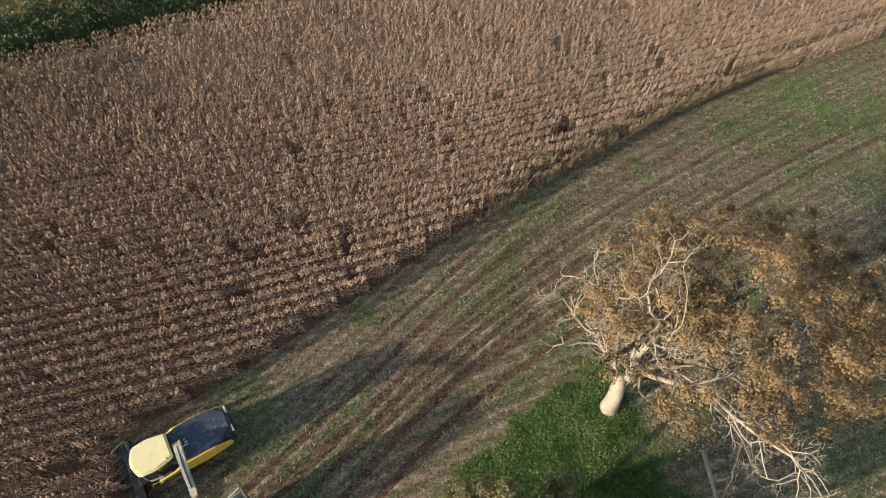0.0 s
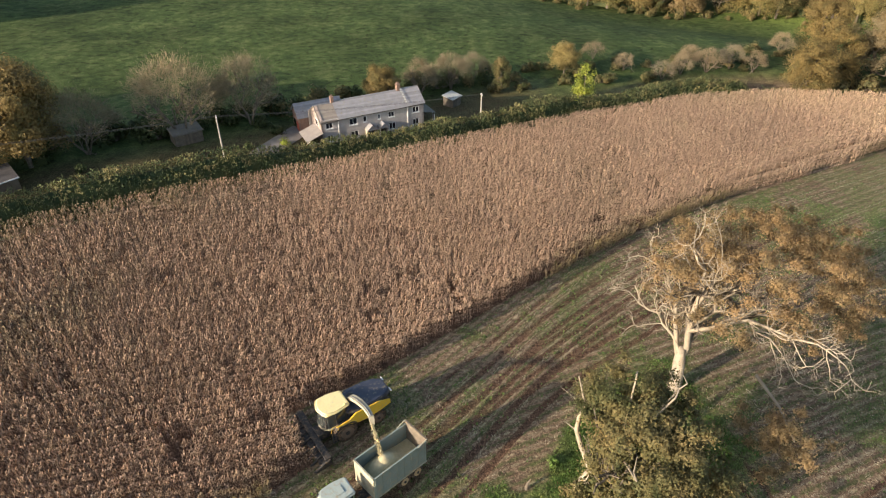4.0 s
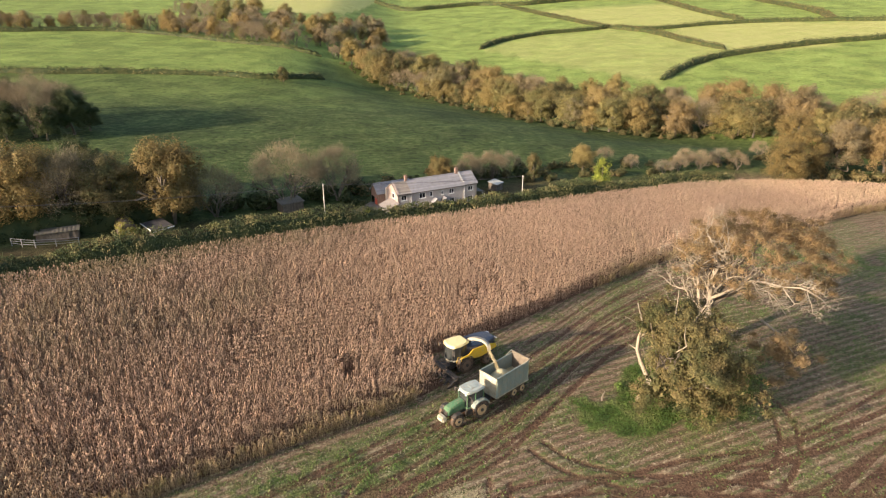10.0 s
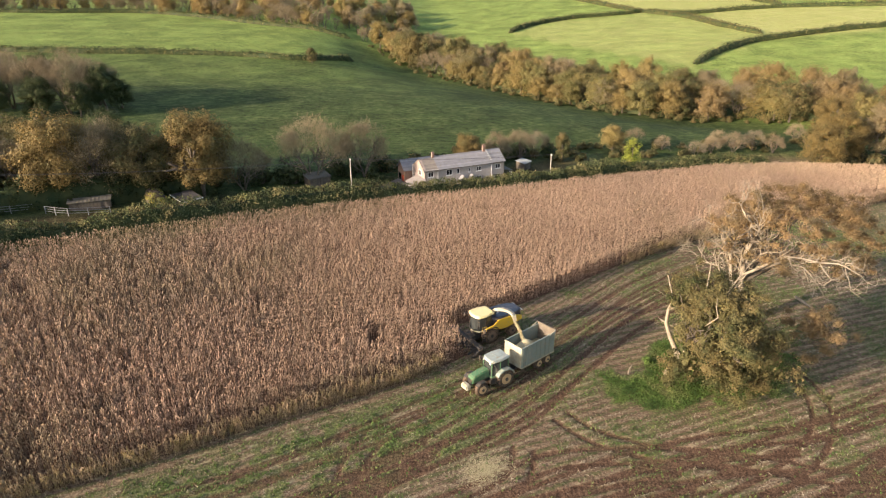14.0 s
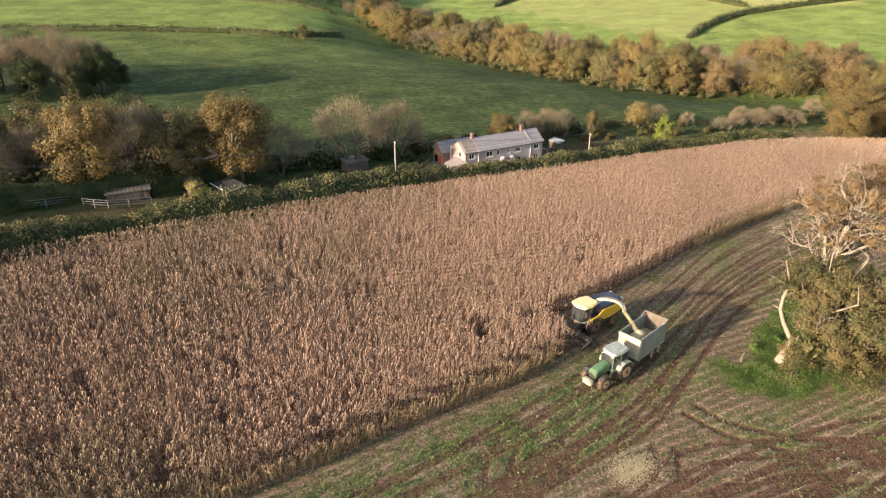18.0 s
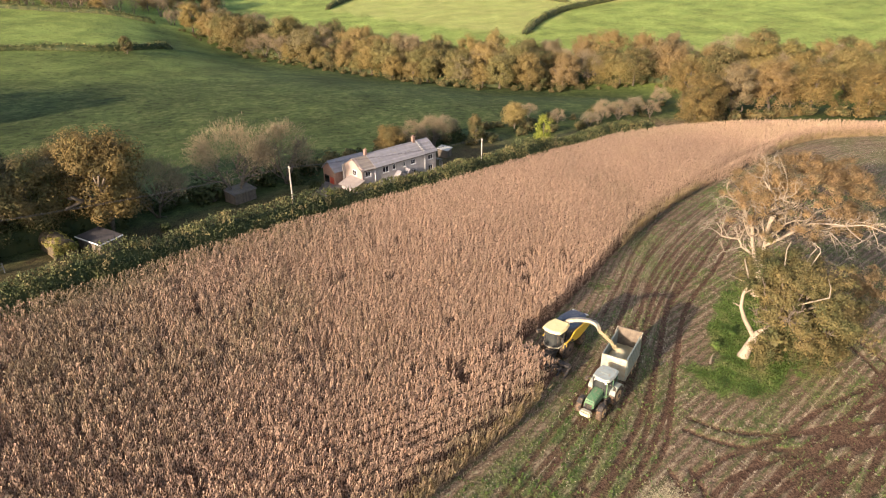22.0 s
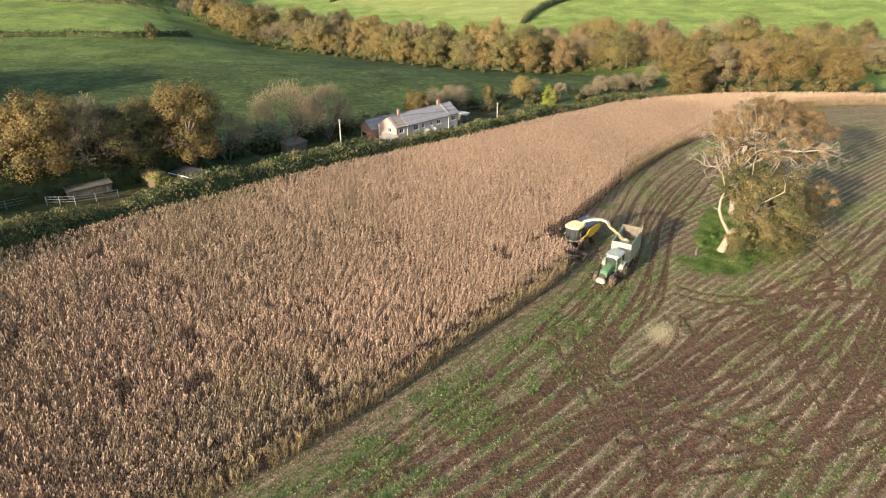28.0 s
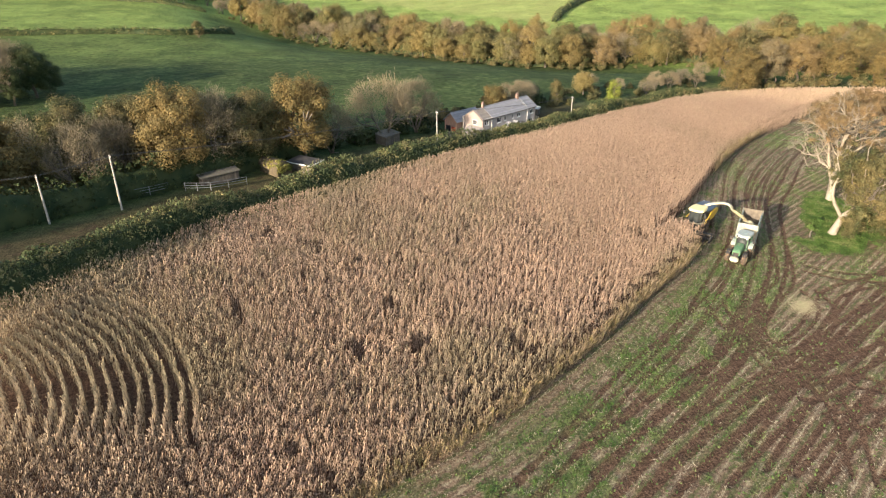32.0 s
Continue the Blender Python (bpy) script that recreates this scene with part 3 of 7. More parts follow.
    col = mix_rgb(nt, attr("weedy"), col, weed)
    col = mix_rgb(nt, attr("lush"), col, lush)
    past = mix_rgb(nt, attr("bright"), shaded_turf, rich)
    tuft = ramp_of(nt, noise_value(nt, pos, 0.7, 3), ((0, 0, 0), (1, 1, 1)), 0.56, 0.66)
    past = scaled(nt, past, tuft, 1.10, 0.58)
    swath = ramp_of(nt, noise_value(nt, pos, 0.055, 5), ((0, 0, 0), (1, 1, 1)), 0.36, 0.64)
    past = scaled(nt, past, swath, 0.78, 1.18)
    past = mix_rgb(nt, attr("pale"), past, straw)
    col = mix_rgb(nt, attr("pasture"), col, past)
    clod = ramp_of(nt, noise_value(nt, pos, 4.5, 6), ((0, 0, 0), (1, 1, 1)), 0.36, 0.64)
    col = scaled(nt, col, clod, 0.68, 1.32)
    grit = ramp_of(nt, noise_value(nt, pos, 13, 3), ((0, 0, 0), (1, 1, 1)), 0.38, 0.62)
    col = scaled(nt, col, grit, 0.72, 1.28)
    nt.links.new(col, bsdf.inputs["Base Color"])
    bp = nt.nodes.new("ShaderNodeBump")
    bp.inputs["Strength"].default_value, bp.inputs["Distance"].default_value = 0.9, 0.12
    nt.links.new(mix_val(nt, 0.5, mid, fine), bp.inputs["Height"]), nt.links.new(bp.outputs[0], bsdf.inputs["Normal"])
    return m


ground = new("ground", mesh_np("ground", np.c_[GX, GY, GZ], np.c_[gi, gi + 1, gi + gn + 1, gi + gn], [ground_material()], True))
for nm, val in (("ruts_and_shade", ruts_and_shade), ("weedy", weedy), ("lush", island * 0.9), ("pasture", pasture), ("bright", bright), ("pale", pale_field), ("row_at", row_at), ("fine_part", fine_part)):
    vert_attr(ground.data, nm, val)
tagged(ground, "rutted maize stubble field, green meadow and pasture hillside", "ground", kind="structure")


# ---- scattering ----
def scatter_mesh(name, templates, pos, yaw, scale, mats, tone=None, tilt=None):
    """One mesh of many small pieces, each a template turned, scaled and set down."""
    V, F, T, base = [], [], [], 0
    pick = rng.integers(0, len(templates), len(pos))
    for k, (tv, tf) in enumerate(templates):
        i = np.where(pick == k)[0]
        if not len(i):
            continue
        c, s = np.cos(yaw[i])[:, None], np.sin(yaw[i])[:, None]
        x, y, z = tv[None, :, 0], tv[None, :, 1], tv[None, :, 2]
        sc = scale[i][:, None]
        X, Y, Z = (x * c - y * s) * sc, (x * s + y * c) * sc, z * sc + 0 * c
        if tilt is not None:
            X, Y = X + Z * tilt[i, :1], Y + Z * tilt[i, 1:]
        P = np.stack([X + pos[i, :1], Y + pos[i, 1:2], Z + pos[i, 2:3]], -1)
        V.append(P.reshape(-1, 3))
        F.append((tf[None] + (np.arange(len(i)) * len(tv))[:, None, None] + base).reshape(-1, 3))
        if tone is not None:
            T.append(np.repeat(tone[i], len(tv)))
        base += len(i) * len(tv)
    me = mesh_np(name, np.concatenate(V), np.concatenate(F), mats)
    if tone is not None:
        vert_attr(me, "tone", np.concatenate(T))
    return me


def maize_template(r, leaves):
    """One dry plant: a thin stalk, a leafy head with long leaves drooping to both sides along x, and a tassel."""
    v, f = [], []
    h = r.uniform(2.55, 2.75)
    v += [(0.016 * math.cos(k * 2.094), 0.016 * math.sin(k * 2.094), 0) for k in range(3)] + [(0, 0, h)]
    f += [(0, 1, 3), (1, 2, 3), (2, 0, 3)]
    for k in range(leaves):
        low = k < 5
        z = h * ((0.15 + 0.50 * k / 5) if low else (0.74 + 0.23 * ((k - 5) / (leaves - 5)) ** 0.8))
        a = k * math.pi + r.gauss(0, 0.28)
        L, w = (r.uniform(0.22, 0.36), r.uniform(0.03, 0.05)) if low else (r.uniform(0.16, 0.31), r.uniform(0.017, 0.029))
        c, s = math.cos(a), math.sin(a)
        up, b = r.uniform(0.04, 0.18), len(v)
        x0 = r.uniform(-0.11, 0.11)
        mid = (x0 + L * 0.5 * c, L * 0.5 * s, z + up)
        tip = (x0 + L * c, L * s, z + up - r.uniform(0.10, 0.40))
        if low:
            v += [(x0, 0, z), (mid[0] - w * s, mid[1] + w * c, mid[2]), (mid[0] + w * s, mid[1] - w * c, mid[2] * 0.99), tip]
            f += [(b, b + 2, b + 1), (b + 1, b + 2, b + 3)]
        elif k % 2:
            v += [(mid[0] - w * s, mid[1] + w * c, mid[2]), (mid[0] + w * s, mid[1] - w * c, mid[2]), tip]
            f += [(b, b + 1, b + 2)]
        else:
            v += [(x0, 0, z - 0.1), (mid[0] - w * s, mid[1] + w * c, mid[2]), (mid[0] + w * s, mid[1] - w * c, mid[2])]
            f += [(b, b + 2, b + 1)]
    for k in range(2):
        a, b = r.uniform(0, 6.28), len(v)
        v += [(0, 0, h - 0.12), (0.12 * math.cos(a), 0.12 * math.sin(a), h + 0.14), (0.06 * math.cos(a + 0.9), 0.06 * math.sin(a + 0.9), h + 0.2)]
        f += [(b, b + 1, b + 2)]
    return np.array(v), np.array(f)


# ---- standing maize ----
mx_, my_, mt_ = [], [], []
ROW = 1.06                     # step of the rows along y; they stand a metre apart
for k in range(-150, 160):
    xs = np.arange(-118, 122, 0.165)
    xs = xs + rng.uniform(-0.06, 0.06, len(xs))
    bend = np.where(xs > -40, 0.365 * xs + 0.0010 * xs * xs, 0.285 * xs - 1.6)
    mt_.append(np.arctan(np.where(xs > -40, 0.365 + 0.002 * xs, 0.285)))
    loose = 0.03 + 0.32 * smooth(-36, -60, xs) + 0.25 * smooth(50, 75, xs)
    mx_.append(xs), my_.append(bend + 23 + k * ROW + rng.normal(0, 1, len(xs)) * loose)
mx_, my_, mt_ = np.concatenate(mx_), np.concatenate(my_), np.concatenate(mt_)
# the headland, where the rows bend round
HX, HY, HR = -92 * PLAN, -9 * PLAN, 22 * PLAN
turn_at = np.arctan2(my_ - HY, mx_ - HX)
far_side = (np.hypot(mx_ - HX, my_ - HY) > HR) | (turn_at < -0.12) | (turn_at > 0.80)
mx_, my_, mt_ = mx_[far_side], my_[far_side], mt_[far_side]
for r_ in np.arange(8.0, HR, 1.02):
    n = int(0.92 * r_ / 0.20)
    a = np.linspace(-0.12, 0.80, n) + rng.normal(0, 0.006, n)
    mt_ = np.append(mt_, a + 1.571)
    wander = 0.25 * vnoise(a * 12, np.full(n, r_ * 3), 1.0, 77)
    mx_, my_ = np.append(mx_, HX + (r_ + wander + rng.normal(0, 0.07, n)) * np.cos(a)), np.append(my_, HY + (r_ + wander) * np.sin(a))
keep = inside(FIELD_POLY, mx_, my_)
holes = fbm(mx_, my_, 1.9, 41) + 0.02 * smooth(10, -45, mx_)
keep &= (holes < 0.74) & (rng.random(len(mx_)) < 0.95) & (mx_ > -105)
mx_, my_, mt_ = mx_[keep], my_[keep], mt_[keep]
rt = random.Random(3)
maize_kinds = [maize_template(rt, 22) for _ in range(12)]
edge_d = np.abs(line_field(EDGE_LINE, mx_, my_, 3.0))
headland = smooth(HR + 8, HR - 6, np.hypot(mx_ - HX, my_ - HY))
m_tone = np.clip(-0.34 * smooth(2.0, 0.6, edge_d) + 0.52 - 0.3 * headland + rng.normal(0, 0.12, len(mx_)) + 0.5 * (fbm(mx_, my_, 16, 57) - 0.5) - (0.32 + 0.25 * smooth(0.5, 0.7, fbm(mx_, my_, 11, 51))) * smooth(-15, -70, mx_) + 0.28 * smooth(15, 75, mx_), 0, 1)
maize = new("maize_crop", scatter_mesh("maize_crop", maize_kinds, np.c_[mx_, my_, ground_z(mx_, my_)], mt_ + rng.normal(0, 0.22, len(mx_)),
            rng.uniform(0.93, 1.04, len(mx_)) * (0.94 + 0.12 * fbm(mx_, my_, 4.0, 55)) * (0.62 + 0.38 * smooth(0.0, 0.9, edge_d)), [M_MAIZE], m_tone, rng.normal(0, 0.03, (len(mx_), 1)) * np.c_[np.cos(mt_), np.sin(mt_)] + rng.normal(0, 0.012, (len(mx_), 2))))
tagged(maize, "ripe dry tan maize standing in dense rows", "maize", kind="stuff")
# yellowing lower leaves and broken plants along the cut edge
fx_ = rng.uniform(-100, 138, 13000)
fy_ = np.interp(fx_, EDGE_LINE[:, 0], EDGE_LINE[:, 1]) + rng.uniform(-0.35, 0.8, len(fx_))
ok = (vnoise(fx_, fy_, 2.2, 83) > 0.12) & (inside(FIELD_POLY, fx_, fy_ + 0.4) & ~inside(FIELD_POLY, fx_, fy_ - 1.3)) & (np.abs(fx_ + 21) > 3.0)
fx_, fy_ = fx_[ok], fy_[ok]
fringe = new("maize_fringe", scatter_mesh("maize_fringe", maize_kinds, np.c_[fx_, fy_, ground_z(fx_, fy_)], rng.uniform(0, 6.28, len(fx_)), rng.uniform(0.22, 0.72, len(fx_)), [M_FRINGE], None, rng.normal(0, 0.16, (len(fx_), 2)) + [0.05, -0.12]))
tagged(fringe, "yellowing broken maize leaves along the cut edge", "maize", kind="stuff")

# ---- stubble and weeds of the cut field ----
sx_, sy_ = [], []
for k in range(0, 90):
    xs = np.arange(-105, 150, 0.09)
    xs = xs + rng.uniform(-0.1, 0.1, len(xs))
    base = np.interp(xs, EDGE_LINE[:, 0], EDGE_LINE[:, 1])
    depth = 12.5 + 18 * smooth(0, 60, xs)
    thick = rng.random(len(xs)) < (1.0, 0.35, 0.7, 0.25, 0.9)[k % 5]
    upper = base - 0.8 - k * 1.28 + rng.normal(0, 0.06, len(xs))
    ok = (upper > base - depth) & thick
    sx_.append(xs[ok]), sy_.append(upper[ok])
    lower = 0.43 * xs - 0.0006 * xs * xs + 30 - k * 1.13 + rng.normal(0, 0.06, len(xs))
    ok = (lower < base - depth) & thick
    sx_.append(xs[ok]), sy_.append(lower[ok])
sx_, sy_ = np.concatenate(sx_), np.concatenate(sy_)
dfar = sy_ / PLAN - np.interp(sx_ / PLAN, EDGE_X, EDGE_Y)
ok = ~inside(FIELD_POLY, sx_, sy_) & (dfar < -0.5) & (sy_ > -46) & (sx_ > -80) & (sx_ < 140)
ok &= (np.hypot((sx_ / PLAN - 4.6) / 11, (sy_ / PLAN - 5.2 - 0.3 * (sx_ / PLAN - 4.6)) / 5.0) > 1.0)
ok &= np.hypot((0.76 * (sx_ / PLAN - 6) + 0.65 * (sy_ / PLAN - 10)) / 8.5, (0.76 * (sy_ / PLAN - 10) - 0.65 * (sx_ / PLAN - 6)) / 3.3) > 1.0
sx_, sy_ = sx_[ok], sy_[ok]
ok = (track_mask(sx_, sy_) < 0.45) & (fbm(sx_, sy_, 2.2, 61) + 0.5 * fbm(sx_, sy_, 9.0, 67) + rng.random(len(sx_)) * 0.5 > 0.66)
sx_, sy_ = sx_[ok], sy_[ok]


def stub_template(r):
    v, f = [], []
    h, w = r.uniform(0.08, 0.16), 0.016
    for k in range(1):
        a = r.uniform(0, 3.14)
        b = len(v)
        v += [(w * math.cos(a), w * math.sin(a), -0.03), (-w * math.cos(a), -w * math.sin(a), -0.03), (-w * math.cos(a) + r.uniform(-0.06, 0.06), -w * math.sin(a), h), (w * math.cos(a), w * math.sin(a), h)]
        f += [(b, b + 1, b + 2), (b, b + 2, b + 3)]
    for k in range(1):
        a, L, w2 = r.uniform(-0.5, 0.5) + (math.pi if k else 0), r.uniform(0.3, 0.75), r.uniform(0.014, 0.028)
        c, s, b = math.cos(a), math.sin(a), len(v)
        v += [(0.03 * c - w2 * s, 0.03 * s + w2 * c, 0.03), (0.03 * c + w2 * s, 0.03 * s - w2 * c, 0.05), (L * c, L * s, 0.03)]
        f += [(b, b + 1, b + 2)]
    return np.array(v), np.array(f)


lx_, ly_ = rng.uniform(-78, 45, 55000), rng.uniform(-44, 40, 55000)
ok = ~inside(FIELD_POLY, lx_, ly_) & (ly_ / PLAN - np.interp(lx_ / PLAN, EDGE_X, EDGE_Y) < -0.5)
ok &= np.hypot((lx_ / PLAN - 4.6) / 11, (ly_ / PLAN - 5.2 - 0.3 * (lx_ / PLAN - 4.6)) / 5.0) > 1.0
lx_, ly_ = lx_[ok], ly_[ok]
ok = track_mask(lx_, ly_) < 0.3 + 0.5 * rng.random(len(lx_))
sx_, sy_ = np.r_[sx_, lx_[ok]], np.r_[sy_, ly_[ok]]
stubs = [stub_template(rt) for _ in range(8)]
stubble = new("maize_stubble", scatter_mesh("maize_stubble", stubs, np.c_[sx_, sy_, ground_z(sx_, sy_) + 0.01], rng.normal(0.40, 0.9, len(sx_)), rng.uniform(0.4, 0.9, len(sx_)), [M_STUBBLE]))
tagged(stubble, "short straw-coloured maize stubs in rows on soil", "stubble", kind="stuff")


def tuft_template(r, blades, h, spread):
    v, f = [], []
    for k in range(blades):
        a, L = r.uniform(0, 6.28), r.uniform(0.6, 1.0) * h
        c, s, w, b = math.cos(a), math.sin(a), r.uniform(0.12, 0.25) * h, len(v)
        d = r.uniform(0.3, 1.0) * spread
        v += [(0.1 * d * c - w * s, 0.1 * d * s + w * c, 0), (0.1 * d * c + w * s, 0.1 * d * s - w * c, 0), (d * c, d * s, L)]
        f += [(b, b + 1, b + 2)]
    return np.array(v), np.array(f)


wsel = rng.choice(len(GX), 42000, p=((weedy + 0.05 * in_field * (1 - maize_in)) * (np.abs(GX + 10) < 90) * (GY < 80) + 1e-12) / ((weedy + 0.05 * in_field * (1 - maize_in)) * (np.abs(GX + 10) < 90) * (GY < 80) + 1e-12).sum())
wx_, wy_ = GX[wsel] + rng.uniform(-0.25, 0.25, len(wsel)), GY[wsel] + rng.uniform(-0.25, 0.25, len(wsel))
weeds = new("field_weeds", scatter_mesh("field_weeds", [tuft_template(rt, 4, 0.16, 0.16) for _ in range(5)], np.c_[wx_, wy_, ground_z(wx_, wy_) - 0.02], rng.uniform(0, 6.28, len(wx_)), rng.uniform(0.7, 1.75, len(wx_)), [M_WEED]))
tagged(weeds, "low green weeds sprouting between the stubble", "weeds", kind="stuff")
gsel = rng.choice(len(GX), 13000, p=island * (island > 0.5) / (island * (island > 0.5)).sum())
ix_, iy_ = GX[gsel] + rng.uniform(-0.25, 0.25, len(gsel)), GY[gsel] + rng.uniform(-0.25, 0.25, len(gsel))
grass = new("long_grass", scatter_mesh("long_grass", [tuft_template(rt, 5, 0.17, 0.20) for _ in range(5)], np.c_[ix_, iy_, ground_z(ix_, iy_) - 0.02], rng.uniform(0, 6.28, len(ix_)), rng.uniform(0.5, 1.5, len(ix_)), [M_WEED]))
tagged(grass, "long lush green grass beneath the old oaks", "grass", kind="stuff")


# ---- building blocks ----
def part(name, bm, mat, parent=None, label="", smooth_shade=False):
    me = bpy.data.meshes.new(name)
    bm.to_mesh(me)
    bm.free()
    for p in me.polygons:
        p.use_smooth = smooth_shade
    me.materials.append(mat)
    ob = new(name, me)
    if parent is not None:
        ob.parent = parent
    if label:
        ob["label"] = label
    return ob


def box(sx, sy, sz, m=Matrix(), bevel=0.0):
    bm = bmesh.new()
    bmesh.ops.create_cube(bm, size=1, matrix=m @ Matrix.Diagonal((sx, sy, sz, 1)))
    if bevel:
        bmesh.ops.bevel(bm, geom=bm.edges[:], offset=bevel, segments=2, affect="EDGES")
    return bm


def boxes(items, bevel=0.0):
    """Several boxes (size, pose) in one part."""
    bm = bmesh.new()
    for (sx, sy, sz), m in items:
        bmesh.ops.create_cube(bm, size=1, matrix=m @ Matrix.Diagonal((sx, sy, sz, 1)))
    if bevel:
        bmesh.ops.bevel(bm, geom=bm.edges[:], offset=bevel, segments=1, affect="EDGES")
    return bm


def drum(radius, depth, m=Matrix(), seg=24, bevel=0.0, r2=None):
    bm = bmesh.new()
    bmesh.ops.create_cone(bm, cap_ends=True, segments=seg, radius1=radius, radius2=radius if r2 is None else r2, depth=depth, matrix=m)
    if bevel:
        bmesh.ops.bevel(bm, geom=[e for e in bm.edges if len(e.link_faces) == 2 and e.calc_face_angle() > 0.8], offset=bevel, segments=2, affect="EDGES")
    return bm


def prism(profile, width, m=Matrix(), bevel=0.0):
    """A side profile (x, z) drawn out along y."""
    bm = bmesh.new()
    a = [bm.verts.new(m @ Vector((x, -width / 2, z))) for x, z in profile]
    b = [bm.verts.new(m @ Vector((x, width / 2, z))) for x, z in profile]
    bm.faces.new(a), bm.faces.new(b[::-1])
    n = len(profile)
    for k in range(n):
        bm.faces.new((a[k - 1], b[k - 1], b[k], a[k]))
    bmesh.ops.recalc_face_normals(bm, faces=bm.faces)
    if bevel:
        bmesh.ops.bevel(bm, geom=bm.edges[:], offset=bevel, segments=2, affect="EDGES")
    return bm


def plan_prism(outline, z0, z1, m=Matrix(), bevel=0.0, top=1.0):
    """An outline (x, y) drawn up from z0 to z1; top: how far it narrows."""
    bm = bmesh.new()
    a = [bm.verts.new(m @ Vector((x, y, z0))) for x, y in outline]
    b = [bm.verts.new(m @ Vector((x * top, y * top, z1))) for x, y in outline]
    bm.faces.new(a[::-1]), bm.faces.new(b)
    for k in range(len(outline)):
        bm.faces.new((a[k - 1], a[k], b[k], b[k - 1]))
    bmesh.ops.recalc_face_normals(bm, faces=bm.faces)
    if bevel:
        bmesh.ops.bevel(bm, geom=bm.edges[:], offset=bevel, segments=2, affect="EDGES")
    return bm


def tube(points, radii, sides=6, square=None):
    """A tube along points; square: half sizes across for a box section."""
    bm = bmesh.new()
    pts = [Vector(p) for p in points]
    rings = []
    for k, p in enumerate(pts):
        d = (pts[min(k + 1, len(pts) - 1)] - pts[max(k - 1, 0)]).normalized()
        side = d.cross(Vector((0, 0, 1)))
        side = side.normalized() if side.length > 0.05 else Vector((1, 0, 0))
        up = side.cross(d)
        r = radii[k] if hasattr(radii, "__len__") else radii
        if square:
            ring = [p + side * (square[0] * r * i) + up * (square[1] * r * j) for i, j in ((-1, -1), (1, -1), (1, 1), (-1, 1))]
        else:
            ring = [p + (side * math.cos(a) + up * math.sin(a)) * r for a in (2 * math.pi * i / sides for i in range(sides))]
        rings.append([bm.verts.new(v) for v in ring])
    n = len(rings[0])
    for a, b in zip(rings, rings[1:]):
        for i in range(n):
            bm.faces.new((a[i - 1], a[i], b[i], b[i - 1]))
    bm.faces.new(rings[0]), bm.faces.new(rings[-1][::-1])
    bmesh.ops.recalc_face_normals(bm, faces=bm.faces)
    return bm


def root(name, x, y, yaw=0.0, z=None, label="", category="", group=""):
    """A thing's base, at metres."""
    ob = new(name)
    ob.matrix_world = pose(x, y, float(ground_z(x, y)) if z is None else z, 0, 0, yaw)
    return tagged(ob, label, category, group)


def wheel(parent, x, y, radius, width, rim_mat, lugs=22, face=1):
    """A tyre with lugs, and its dished rim with a hub."""
    m = pose(x, y, radius, 90, 0, 0)
    bm = drum(radius * 0.97, width, m, 28, width * 0.16)
    for k in range(lugs):
        a = 2 * math.pi * k / lugs
        for s in (-1, 1):
            bmesh.ops.create_cube(bm, size=1, matrix=m @ pose(0, 0, 0, 0, 0, math.degrees(a)) @ pose(radius * 0.985, 0, s * width * 0.22, 0 + s * 25, 0, 0) @ Matrix.Diagonal((radius * 0.06, radius * 0.10, width * 0.48, 1)))
    w = part("wheel", bm, M_TYRE, parent, "muddy black tyre")
    rb = drum(radius * 0.60, 0.05, pose(x, y + face * (width / 2 + 0.005), radius, 90, 0, 0), 24, 0.01)
    part("rim", rb, rim_mat, w)
    part("hub", drum(radius * 0.2, 0.12, pose(x, y + face * (width / 2 + 0.04), radius, 90, 0, 0), 12, 0.02), M_BLACK, w)
    return w


